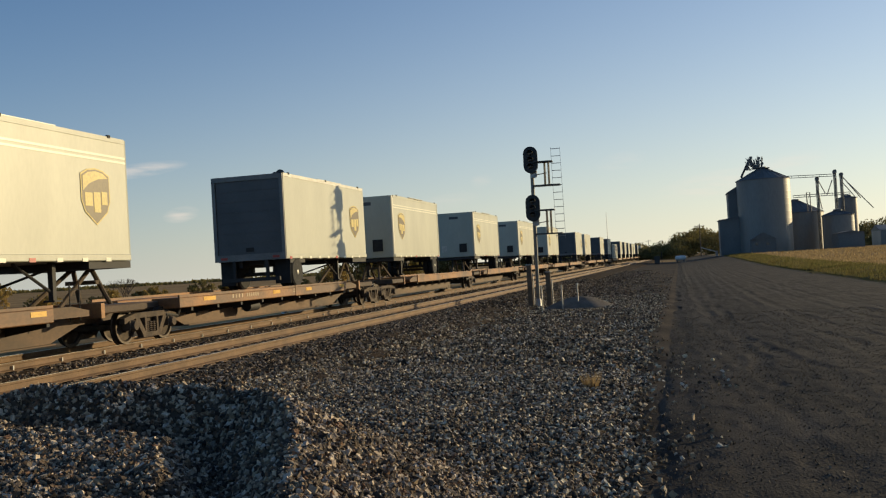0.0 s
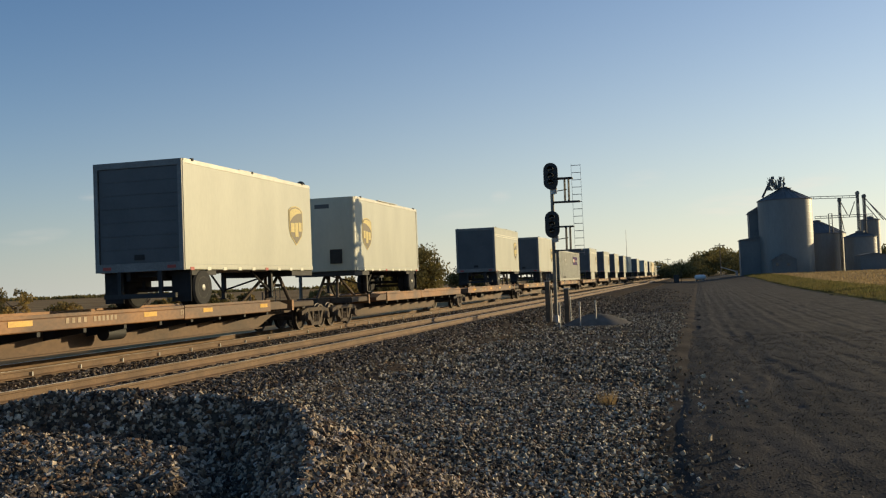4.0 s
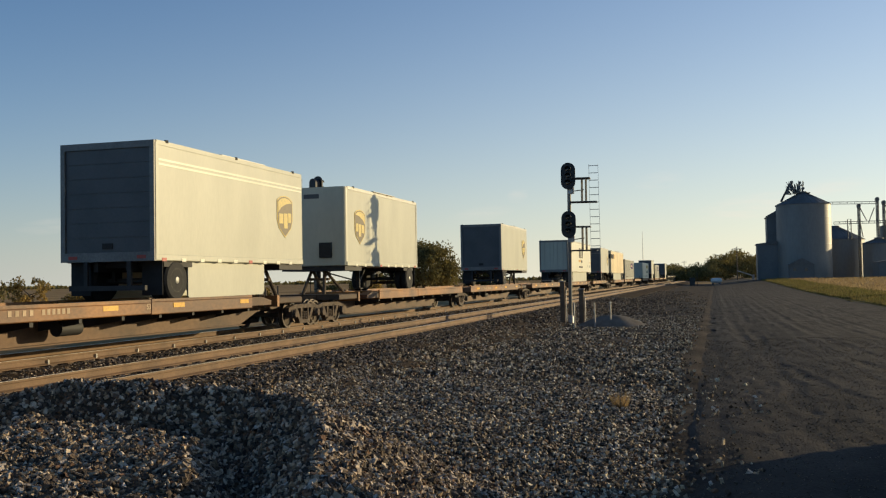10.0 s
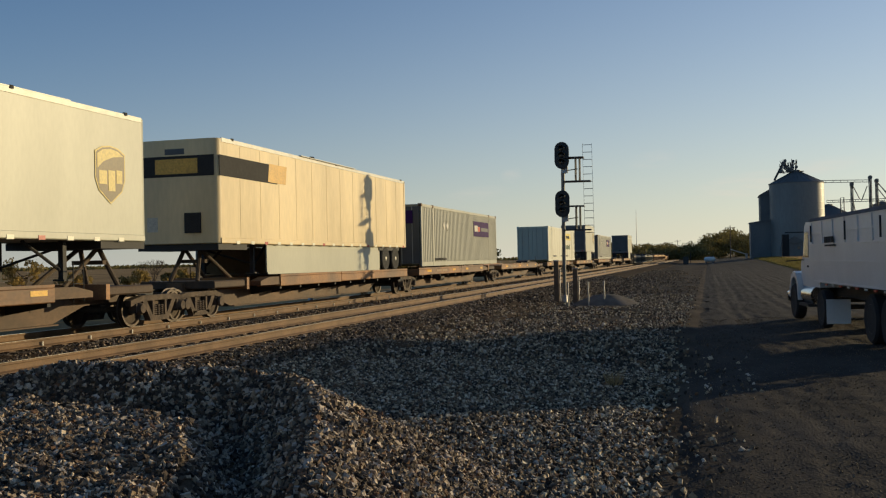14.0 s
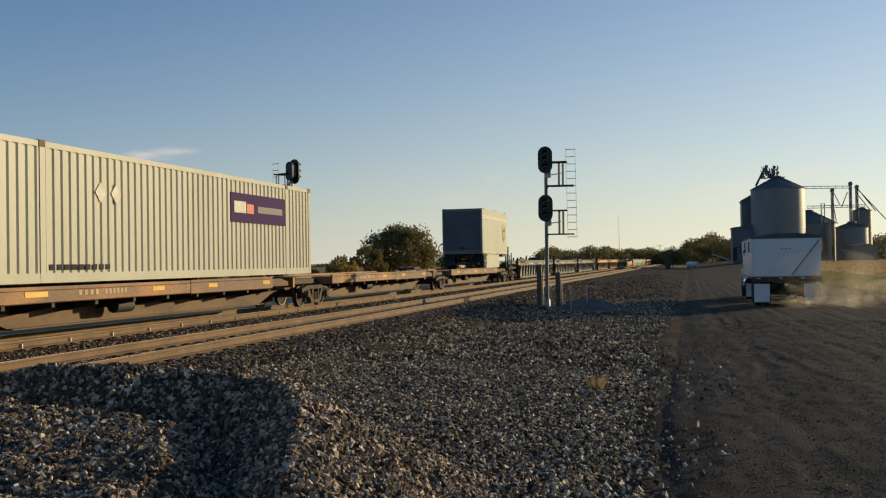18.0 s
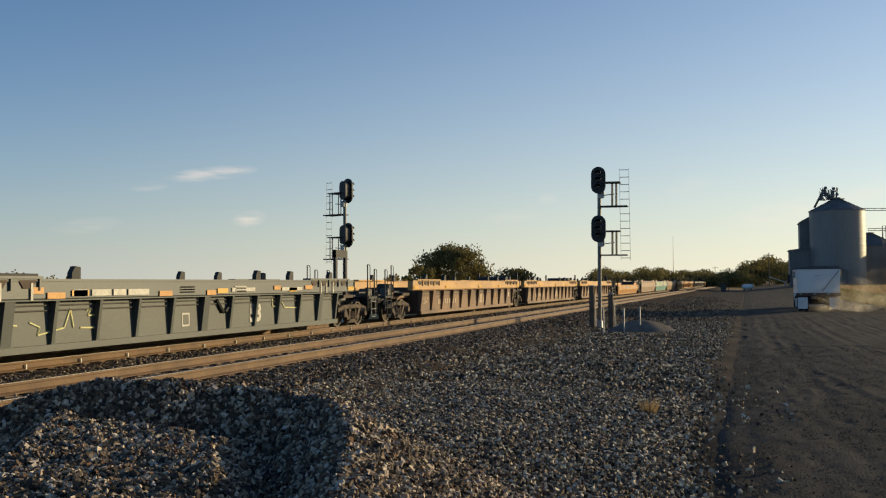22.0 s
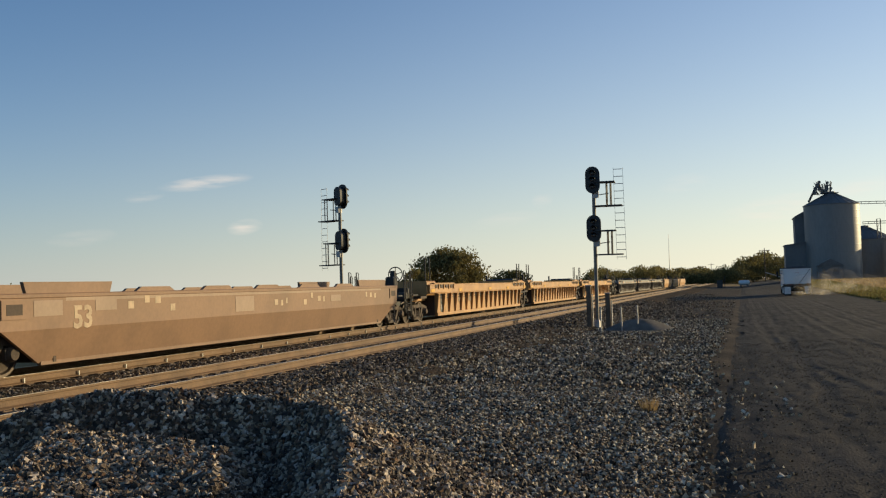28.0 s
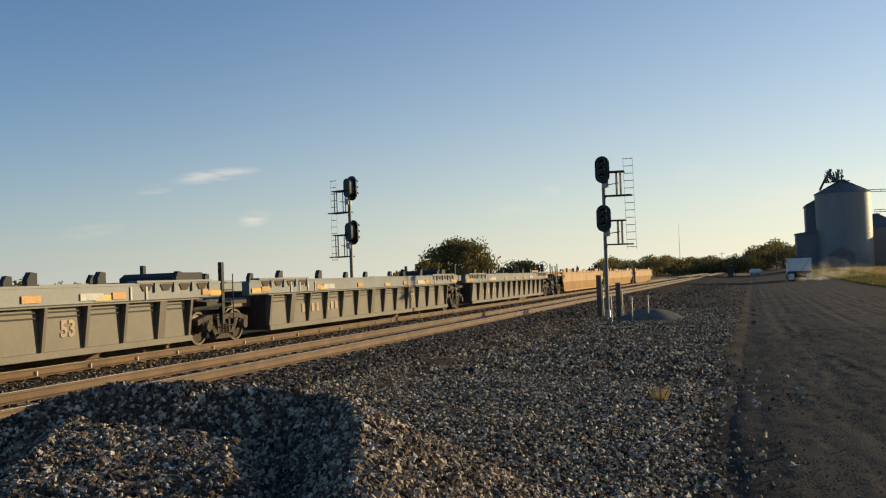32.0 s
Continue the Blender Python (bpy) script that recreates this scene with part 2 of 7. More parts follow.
M_GLASS = mat("cab_glass", (0.03, 0.035, 0.04), 0.08, 0.0, vary=0.1, scale=1, grain=10, bump=0.0, spec=0.8)


def stone_mat(name, shades):
    """Crushed rock: each stone takes one of several shades."""
    m = mat(name, (1, 1, 1), 0.75, vary=0.3, scale=14.0, grain=70, bump=0.4, spec=0.25)
    n, l = m.node_tree.nodes, m.node_tree.links
    b = n["Principled BSDF"]
    old = b.inputs["Base Color"].links[0].from_socket
    ramp = n.new("ShaderNodeValToRGB")
    ramp.color_ramp.interpolation = "CONSTANT"
    e = ramp.color_ramp.elements
    while len(e) < len(shades):
        e.new(0.5)
    for i, c in enumerate(shades):
        e[i].position, e[i].color = i / len(shades), (*c, 1)
    l.new(n.new("ShaderNodeNewGeometry").outputs["Random Per Island"], ramp.inputs["Fac"])
    mul = n.new("ShaderNodeMixRGB")
    mul.blend_type = "MULTIPLY"
    mul.inputs[0].default_value = 1.0
    l.new(ramp.outputs["Color"], mul.inputs[1])
    l.new(old, mul.inputs[2])
    l.new(mul.outputs["Color"], b.inputs["Base Color"])
    return m


SHADES = [(0.66, 0.57, 0.43), (0.15, 0.12, 0.09), (0.46, 0.38, 0.28), (0.03, 0.026, 0.022), (0.55, 0.50, 0.43), (0.045, 0.036, 0.028), (0.11, 0.085, 0.06), (0.17, 0.125, 0.08), (0.06, 0.048, 0.036), (0.32, 0.25, 0.16), (0.12, 0.088, 0.058), (0.20, 0.12, 0.07), (0.46, 0.38, 0.27), (0.08, 0.068, 0.055), (0.26, 0.22, 0.165)]
M_HEAP = stone_mat("heap_stone", [(min(0.8, c[0] * 1.08), c[1] * 1.0, c[2] * 0.95) for c in SHADES])
M_STONEG = stone_mat("yard_stone", [(min(0.8, c[0] * 1.26), c[1] * 1.2, c[2] * 1.1) for c in SHADES])
M_ROADSTONE = stone_mat("road_stone", [(0.09 + c[0] * 0.22, 0.075 + c[1] * 0.2, 0.06 + c[2] * 0.18) for c in SHADES])
M_STONEB = stone_mat("ballast_stone", [(c[0] * 0.75, c[1] * 0.68, c[2] * 0.62) for c in SHADES])


def let_light_through(m, k):
    """Thin leaf: part of the light passes to the far side."""
    n, l = m.node_tree.nodes, m.node_tree.links
    b, out = n["Principled BSDF"], n["Material Output"]
    tl, mx = n.new("ShaderNodeBsdfTranslucent"), n.new("ShaderNodeMixShader")
    mx.inputs[0].default_value = k
    l.new(b.inputs["Base Color"].links[0].from_socket, tl.inputs["Color"])
    l.new(b.outputs[0], mx.inputs[1])
    l.new(tl.outputs[0], mx.inputs[2])
    l.new(mx.outputs[0], out.inputs["Surface"])


for m in (M_LEAF, M_LEAFY, M_GRASS):
    let_light_through(m, 0.4)

# ---- mesh helpers ----
class Geo:
    """Collects vertices and faces of one mesh."""

    def __init__(self):
        self.v, self.f = [], []

    def add(self, verts, faces):
        k = len(self.v)
        self.v += [tuple(p) for p in verts]
        self.f += [tuple(i + k for i in q) for q in faces]
        return self

    def box(self, x0, x1, y0, y1, z0, z1):
        return self.add([(x, y, z) for x in (x0, x1) for y in (y0, y1) for z in (z0, z1)],
                        [(0, 1, 3, 2), (4, 6, 7, 5), (0, 4, 5, 1), (2, 3, 7, 6), (0, 2, 6, 4), (1, 5, 7, 3)])

    def prism(self, pts, axis, lo, hi):
        """A closed outline drawn in the two other axes (in x, y, z order), swept from lo to hi along axis."""
        n = len(pts)

        def place(p, s):
            return (s, p[0], p[1]) if axis == 0 else (p[0], s, p[1]) if axis == 1 else (p[0], p[1], s)
        return self.add([place(p, lo) for p in pts] + [place(p, hi) for p in pts],
                        [tuple(range(n))[::-1], tuple(range(n, 2 * n))] + [(i, (i + 1) % n, n + (i + 1) % n, n + i) for i in range(n)])

    def tube(self, a, b, r, n=8, r2=None):
        a, b = Vector(a), Vector(b)
        q = (b - a).to_track_quat("Z", "Y")
        r2 = r if r2 is None else r2
        ring = [(math.cos(2 * math.pi * i / n), math.sin(2 * math.pi * i / n)) for i in range(n)]
        vs = [a + q @ Vector((c * r, s * r, 0)) for c, s in ring] + [b + q @ Vector((c * r2, s * r2, 0)) for c, s in ring]
        return self.add(vs, [(i, (i + 1) % n, n + (i + 1) % n, n + i) for i in range(n)] + [tuple(range(n))[::-1], tuple(range(n, 2 * n))])

    def lathe(self, prof, axis, centre, n=24):
        """Rings of (radius, offset along axis)."""
        cx, cy, cz = centre
        vs, fs = [], []
        for r, o in prof:
            for i in range(n):
                c, s = r * math.cos(2 * math.pi * i / n), r * math.sin(2 * math.pi * i / n)
                vs.append((cx + o, cy + c, cz + s) if axis == 0 else (cx + c, cy + o, cz + s) if axis == 1 else (cx + c, cy + s, cz + o))
        for j in range(len(prof) - 1):
            fs += [(j * n + i, j * n + (i + 1) % n, (j + 1) * n + (i + 1) % n, (j + 1) * n + i) for i in range(n)]
        fs += [tuple(range(n))[::-1], tuple(range((len(prof) - 1) * n, len(prof) * n))]
        return self.add(vs, fs)

    def mesh(self, name, material):
        me = bpy.data.meshes.new(name)
        me.from_pydata(self.v, [], self.f)
        bm = bmesh.new()
        bm.from_mesh(me)
        bmesh.ops.recalc_face_normals(bm, faces=bm.faces)
        bm.to_mesh(me)
        bm.free()
        me.materials.append(material)
        me.shade_smooth()
        me.set_sharp_from_angle(angle=radians(38))
        return me


def part(name, geo, material, parent, label=""):
    ob = new(name, geo.mesh(name, material))
    ob.parent = parent
    if label:
        ob["label"] = label
    return ob


def twin(src, parent, m=None):
    """Another part on the same mesh."""
    ob = new(src.name.split(".")[0], src.data)
    ob.parent = parent
    if m is not None:
        ob.matrix_basis = m
    return ob


def thing(name, label, category, group="", kind=""):
    return tagged(new(name), label, category, group, kind)


def chamfer(x0, x1, z0, z1, c):
    return [(x0 + c, z0), (x1 - c, z0), (x1, z0 + c), (x1, z1 - c), (x1 - c, z1), (x0 + c, z1), (x0, z1 - c), (x0, z0 + c)]


def lettering(text, size, material, parent, m, name="lettering", bold=0.03):
    cu = bpy.data.curves.new(name, "FONT")
    cu.body, cu.size, cu.extrude = text, size, 0.002
    cu.resolution_u, cu.offset = 2, size * bold
    tmp = bpy.data.objects.new(name, cu)
    me = bpy.data.meshes.new_from_object(tmp)
    bpy.data.objects.remove(tmp)
    me.materials.append(material)
    ob = new(name, me)
    ob.parent, ob.matrix_basis = parent, m
    return ob


# a picture plane on a side that faces +x: reading to the right is +y
SIDE = Matrix(((0, 0, 1, 0), (1, 0, 0, 0), (0, 1, 0, 0), (0, 0, 0, 1)))


def on_side(x, y, z):
    return Matrix.Translation((x, y, z)) @ SIDE

# ---- ground, road, tracks ----
RAIL_Z = 0.32
RAIL_A, RAIL_B, RAIL_C, RAIL_D = -8.97, -10.475, -13.29, -14.795
TRACK_X = (RAIL_C + RAIL_D) / 2
SPEED = 25.2


def smooth(a, b, x):
    t = min(1.0, max(0.0, (x - a) / (b - a)))
    return t * t * (3 - 2 * t)


def land(x, y):
    """Height of the ground: level yard, raised track bed, a slight rise towards the bins."""
    z = -0.30 * smooth(-17.0, -21.0, x) * (1 - smooth(-20, -200, x) * 0.3)
    if -21 < x < -5.5:
        z += 0.115 * smooth(-5.6, -7.4, x) * (1 - smooth(-16.4, -18.6, x))
    z -= 0.08 * smooth(-7.2, -5.2, x) + 0.13 * smooth(-4.0, -0.6, x)      # the road lies a little lower
    if -2.4 < x < 0.4 and y < 60:      # shallow gutter along the road's edge
        c = -0.62 - 0.022 * (y - 9) + 0.16 * noise.noise((0.30 * y, 0.0, 4.4)) + 0.05 * noise.noise((1.1 * y, 0.0, 8.4))
        k = max(0.0, 1 - ((x - c) / 0.55) ** 2)
        z -= 0.085 * k * k * (0.85 + 0.3 * noise.noise((0.55 * y, 1.0, 2.4))) * (1 - smooth(13, 24, y))
    if -6.0 < x < 0.2 and 8 < y < 90:      # low banks across the yard
        k = smooth(-6.0, -5.2, x) * (1 - smooth(-1.4, 0.2, x)) * smooth(9, 16, y) * (1 - smooth(60, 90, y))
        z += k * (0.040 * noise.noise((0.45 * x, 1.05 * y, 2.6)) + 0.022 * noise.noise((1.1 * x, 2.3 * y, 7.1)) + 0.05 * noise.noise((0.22 * x, 0.42 * y, 1.3)))
    z -= 0.15 * smooth(24, 40, y) * (1 - smooth(60, 90, y)) * smooth(-8.2, -6.4, x) * (1 - smooth(-3.5, -1.0, x))      # low ground by the signal
    z += 0.11 * smooth(0.2, 2.8, x) * (1 - smooth(60, 110, y))
    z += 1.15 * smooth(60, 220, y) * smooth(-4, 14, x)
    z += 0.22 * smooth(8.0, 12.0, x) * (1 - smooth(60, 200, y))
    return z


def sheet(name, xs, ys, material, lift, label, rough=0.0, wobble=0.0):
    """A piece of ground over the lines xs and ys, lift metres above the land, with a real skirt below it."""
    nx, ny = len(xs), len(ys)
    vs = []
    for y in ys:
        for i, x in enumerate(xs):
            k = max(0.0, 1 - i / 8) * wobble
            if k:
                x += k * (noise.noise((0.35 * y, 0.0, 7.7)) + 0.5 * noise.noise((1.7 * y, 0.0, 2.2)))
            edge = -0.06 * max(0.0, 1 - i / 14) if wobble else 0.0
            vs.append((x, y, land(x, y) + lift + edge + (rough(x, y) if callable(rough) else rough * noise.noise((x * 0.9, y * 0.9, 3.1)) + 0.4 * rough * noise.noise((x * 3.1, y * 1.1, 5.1)) if rough else 0.0)))
    fs = [(j * nx + i, j * nx + i + 1, (j + 1) * nx + i + 1, (j + 1) * nx + i) for j in range(ny - 1) for i in range(nx - 1)]
    g = Geo().add(vs, fs)
    ob = new(name, g.mesh(name, material))
    return tagged(ob, label, name.replace("_", " "), kind="structure")


def span(a, b, n):
    return [a + (b - a) * i / n for i in range(n + 1)]


YS_ALL = [-300, -100, -40] + span(-20, 60, 40) + span(66, 240, 30) + [300, 400, 600, 900, 1400, 2200, 4000]
sheet("ground", [-4000, -1500, -500, -200, -90, -40, -25] + span(-21, 14, 50) + [20, 40, 90, 200, 500, 1500, 4000], YS_ALL, M_SOIL, -0.035,
      "flat brown farm field reaching the horizon", rough=lambda x, y: -0.35 if -19.0 < x < 13.2 and -8 < y < 215 else 0.0)
sheet("track_bed", span(-20.0, -6.0, 56), [-60, -30] + span(-10, 60, 140) + span(64, 300, 60) + [400, 600, 1000], M_BALLAST, 0.0,
      "dark crushed-rock ballast bed under two railway tracks", rough=0.05)
def yard_relief(x, y):
    """Low lumps, dipping under the road's edge."""
    k = smooth(-0.95, -0.45, x)
    return 0.035 * (noise.noise((x * 0.9, y * 0.9, 3.1)) + 0.4 * noise.noise((x * 3.1, y * 1.1, 5.1))) * (1 - k) - 0.05 * smooth(-0.6, -0.2, x)


sheet("yard", span(-5.98, 0.4, 64), [-10, -4, 0] + span(3, 24, 100) + span(24.4, 60, 90) + span(64, 230, 40), M_YARD, -0.012,
      "grey gravel yard between the road and the tracks", rough=yard_relief)
road_x = span(-0.45, 8.7, 170)


def ruts(x, y):
    """Tyre ruts that swing in from the road's far side and run on along it, in loose dirt."""
    z = 0.007 * noise.noise((x * 0.9, y * 0.6, 3.1)) + 0.008 * noise.noise((x * 3.3, y * 2.2, 5.1)) + 0.012 * noise.noise((x * 5.5, y * 3.5, 1.7)) + 0.008 * noise.noise((x * 11, y * 6, 4.7)) + 0.012 * noise.noise(((x + 0.10 * y) * 5.0, y * 0.7, 9.3))
    z -= 0.010 * (1 - smooth(-0.8, 0.7, x))      # the edge feathers out
    if 2.0 < y < 90:
        swing, lo, hi = 6.6 * math.exp(-(y - 6.4) / 7.5), 0.0, 0.0
        for off, dep, k in ((-1.0, 0.030, 1.0), (1.0, 0.030, 1.0), (-3.1, 0.018, 0.75), (-1.5, 0.018, 0.75), (0.2, 0.024, 1.35), (2.1, 0.024, 1.35), (-4.2, 0.016, 0.0), (-2.5, 0.016, 0.0)):
            d = (x - (3.7 + off + k * swing + 0.12 * noise.noise((0.4 * y, off, 0.0)))) / 0.12
            if abs(d) < 4:
                dep *= 0.34 + 0.5 * noise.noise((x, 0.5 * y, off))
                lo, hi = min(lo, -dep * math.exp(-d * d)), max(hi, 0.7 * dep * math.exp(-((abs(d) - 1.9) / 0.6) ** 2))
        z += lo + (hi if lo > -0.004 else 0.0)
    return z


sheet("road", road_x, [-40, -20, -10, 0] + span(3, 22, 150) + span(22.3, 60, 130) + span(64, 330, 60), M_ROAD, 0.0, "dark oiled dirt and gravel road with tyre tracks", rough=ruts, wobble=0.9)
sheet("verge", span(8.72, 13.5, 24), span(20, 60, 60) + span(64, 300, 60), M_GRASS, 0.0, "strip of green and yellow grass beside the road", rough=0.14, wobble=0.8)
sheet("stubble_field", span(13.52, 60, 30) + [90, 140, 220], span(20, 60, 20) + span(66, 260, 40), M_WHEAT, 0.0,
      "tan stubble field in evening light", rough=0.10)


def rail_profile(x):
    """Flat base, web and head, as (x, z) from the rail's top."""
    p = [(0.070, -0.17), (0.070, -0.155), (0.012, -0.13), (0.010, -0.045), (0.036, -0.035), (0.036, -0.006), (0.028, 0.0)]
    return [(x + a, RAIL_Z + b) for a, b in p] + [(x - a, RAIL_Z + b) for a, b in reversed(p)]


def railway(name, xa, xb, label):
    tr = thing(name, label, "railway track", kind="structure")
    for x in (xa, xb):
        r = part("rail", Geo().prism(rail_profile(x), 1, -60, 1000), M_RAIL, tr, "rusty steel rail")
        for i in range(44 if x == RAIL_C else 0):
            y = 12 + i * 1.59
            part("rail_clip", Geo().box(x + 0.03, x + 0.06, y, y + 0.03, RAIL_Z - 0.15, RAIL_Z - 0.06), M_TRIM, r, "pale clip on the rail")
        part("rail_head", Geo().box(x - 0.028, x + 0.028, -60, 1000, RAIL_Z - 0.002, RAIL_Z + 0.004), M_RAILTOP, r, "polished running surface")
    return tr


track_near = railway("track_near", RAIL_A, RAIL_B, "empty near railway track with rust-brown rails")
track_far = railway("track_far", RAIL_C, RAIL_D, "far railway track that carries the train")

# ---- the train ----
# Things of the train are built round their own middle: x across (towards the road is +), y along, z from the top of the rail.
TRAIN = []          # (thing, place along the track at the start, half turn or not)


def bogie(parent, y):
    """One two-axle truck."""
    for sx in (1, -1):
        g = Geo()
        x0, x1 = (0.86, 1.02) if sx > 0 else (-1.02, -0.86)
        top = [(y - 1.22, 0.50), (y - 1.22, 0.64), (y - 0.72, 0.74), (y + 0.72, 0.74), (y + 1.22, 0.64), (y + 1.22, 0.50), (y + 0.72, 0.61), (y - 0.72, 0.61)]
        g.prism(top, 0, x0, x1)
        g.prism([(y - 0.74, 0.62), (y - 0.56, 0.62), (y - 0.28, 0.22), (y - 0.40, 0.14)], 0, x0, x1)
        g.prism([(y + 0.74, 0.62), (y + 0.56, 0.62), (y + 0.28, 0.22), (y + 0.40, 0.14)], 0, x0, x1)
        g.box(x0, x1, y - 0.42, y + 0.42, 0.12, 0.24)
        g.box(x0, x1, y - 0.31, y - 0.23, 0.2, 0.64)
        g.box(x0, x1, y + 0.23, y + 0.31, 0.2, 0.64)
        for dy in (-0.89, 0.89):
            g.box(x0 - 0.02, x1 + 0.03, y + dy - 0.16, y + dy + 0.16, 0.34, 0.56)
            g.lathe([(0.13, -0.06), (0.15, 0.0), (0.11, 0.09)], 0, ((x1 + 0.03) if sx > 0 else (x0 - 0.07), y + dy, 0.44), 12)
        part("side_frame", g, M_BOGIE, parent)
        for dy in (-0.15, 0.0, 0.15):
            prof = []
            for k in range(5):
                prof += [(0.05, k * 0.05), (0.075, k * 0.05 + 0.02)]
            part("spring", Geo().lathe(prof + [(0.05, 0.25)], 2, (sx * 0.95, y + dy, 0.245), 8), M_BOGIE, parent)
    for dy in (-0.89, 0.89):
        for sx in (1, -1):
            prof = [(0.10, -0.09), (0.12, -0.06), (0.36, -0.02), (0.385, -0.06), (0.455, -0.07), (0.455, -0.04), (0.42, -0.03), (0.415, 0.07), (0.36, 0.07), (0.33, 0.02), (0.14, 0.05), (0.11, 0.09)]
            if sx < 0:
                prof = [(r, -o) for r, o in prof]
            part("wheel", Geo().lathe(prof, 0, (sx * 0.755, y + dy, 0.42), 28), M_WHEEL, parent)
        part("axle", Geo().tube((-0.9, y + dy, 0.42), (0.9, y + dy, 0.42), 0.075, 10), M_BOGIE, parent)
    part("bolster", Geo().box(-0.9, 0.9, y - 0.2, y + 0.2, 0.5, 0.72), M_BOGIE, parent)


UNIT = 18.06


def marks(parent, x, y0, y1, z, h, n, material, gap=0.35, name="reflector"):
    """A row of small plates along a side."""
    step = (y1 - y0) / n
    for i in range(n):
        a = y0 + i * step
        part(name, Geo().box(x, x + 0.006, a, a + step * (1 - gap), z, z + h), material, parent)


def spine_unit(bogies=(True, False), coupler=False, hitch_up=True):
    """One unit of an articulated spine car; hitch at the far end, wheel platforms over the rest."""
    t = thing("spine_car", "worn orange and rust-brown spine car platform on the far track", "rail car", "units of the spine cars")
    h = UNIT / 2
    sill = [(-h + 0.35, 0.62), (-h + 2.0, 0.58), (-h + 3.0, 0.22), (h - 3.0, 0.22), (h - 1.9, 0.56), (h - 0.35, 0.62), (h - 0.35, 0.96), (-h + 0.35, 0.96)]
    part("center_sill", Geo().prism(sill, 0, -0.25, 0.25), M_SILL, t, "orange-brown fishbelly centre sill")
    part("sill_flange", Geo().box(-0.40, 0.40, -h + 3.0, h - 3.0, 0.19, 0.22), M_SILL, t)
    for sx in (1, -1):
        a, b = (0.5, 1.32) if sx > 0 else (-1.32, -0.5)
        p = part("wheel_platform", Geo().prism(chamfer(a, b, 0.76, 1.03, 0.02), 1, -h + 0.9, h - 9.4), M_ORANGE, t, "orange wheel platform")
        part("edge_lip", Geo().box(b - 0.05 if sx > 0 else a, b if sx > 0 else a + 0.05, -h + 0.9, h - 9.4, 1.03, 1.10), M_ORANGE, p)
        p = part("wheel_platform", Geo().prism(chamfer(a, b, 0.74, 1.05, 0.02), 1, h - 9.36, h - 4.3), M_ORANGE, t, "orange wheel platform")
        part("edge_lip", Geo().box(b - 0.05 if sx > 0 else a, b if sx > 0 else a + 0.05, h - 9.36, h - 4.3, 1.05, 1.11), M_ORANGE, p)
    for k in range(9):
        y = -h + 1.6 + k * 1.5
        for sx in (1, -1):
            part("bracket", Geo().prism([(sx * 0.25, 0.50), (sx * 1.26, 0.66), (sx * 1.26, 0.80), (sx * 0.25, 0.80)], 1, y, y + 0.10), M_BLACK, t)
    for y, w in ((-h + 2.2, 0.7), (-2.2, 0.55), (0.6, 0.5), (4.0, 0.5)):
        part("reflector", Geo().box(1.322, 1.328, y, y + w, 0.89, 1.00), M_YELLOW, t, "yellow reflector patch")
    for y, w in ((-5.1, 0.10), (-4.9, 0.10), (-4.7, 0.10), (-4.5, 0.10), (-4.15, 0.09), (-4.0, 0.09), (-3.85, 0.09), (-3.7, 0.09), (-3.55, 0.09), (-3.4, 0.09)):
        part("stencil_mark", Geo().box(1.322, 1.327, y, y + w, 0.885, 0.995), M_SMPALE, t)
    lettering("53", 0.17, M_SMPALE, t, on_side(1.323, -0.55, 0.88), bold=0.04)
    for sx in (1, -1):      # stepped outer guide rail, air reservoir under the deck
        part("end_guard", Geo().prism([(h - 4.3, 0.80), (h - 4.3, 1.04), (h - 3.6, 1.04), (h - 3.0, 0.93), (h - 3.0, 0.80)], 0, min(sx * 0.9, sx * 1.28), max(sx * 0.9, sx * 1.28)), M_SILL, t)
        part("hose_bracket", Geo().tube((sx * 1.0, -h + 0.7, 0.62), (sx * 1.0, -h + 1.3, 0.55), 0.05, 6).tube((sx * 1.0, -h + 1.3, 0.55), (sx * 1.05, -h + 1.5, 0.86), 0.035, 6), M_BLACK, t)
    part("end_platform", Geo().prism(chamfer(-1.15, 1.15, 0.80, 1.0, 0.03), 1, h - 2.3, h - 0.5), M_BROWN, t)
    part("end_platform", Geo().prism(chamfer(-0.7, 0.7, 0.80, 0.98, 0.03), 1, -h + 0.2, -h + 0.95), M_BROWN, t)
    part("end_sill", Geo().box(-1.2, 1.2, h - 2.42, h - 2.28, 0.72, 1.06), M_ORANGE, t)
    # trailer hitch
    hy = h - 1.35
    if hitch_up:
        g = Geo()
        for sx in (1, -1):
            g.tube((sx * 0.42, hy + 0.5, 1.0), (sx * 0.24, hy, 1.93), 0.06, 8)
            g.tube((sx * 0.42, hy - 1.5, 1.0), (sx * 0.24, hy, 1.90), 0.055, 8)
        g.box(-0.42, 0.42, hy - 0.07, hy + 0.07, 1.5, 1.6)
    else:
        g = Geo()
        for sx in (1, -1):
            g.tube((sx * 0.40, hy + 0.4, 1.05), (sx * 0.28, hy - 1.5, 1.22), 0.06, 8)
            g.tube((sx * 0.40, hy - 0.9, 1.0), (sx * 0.28, hy - 1.2, 1.18), 0.05, 8)
    st = part("hitch_stanchion", g, M_BOGIE, t, "steel trailer hitch")
    if hitch_up:
        part("hitch_plate", Geo().prism(chamfer(-0.48, 0.48, 1.90, 1.99, 0.03), 1, hy - 0.45, hy + 0.4), M_BLACK, st)
    else:
        part("hitch_plate", Geo().prism([(hy - 2.0, 1.14), (hy - 1.15, 1.20), (hy - 1.1, 1.30), (hy - 2.0, 1.24)], 0, -0.45, 0.45), M_BLACK, st)
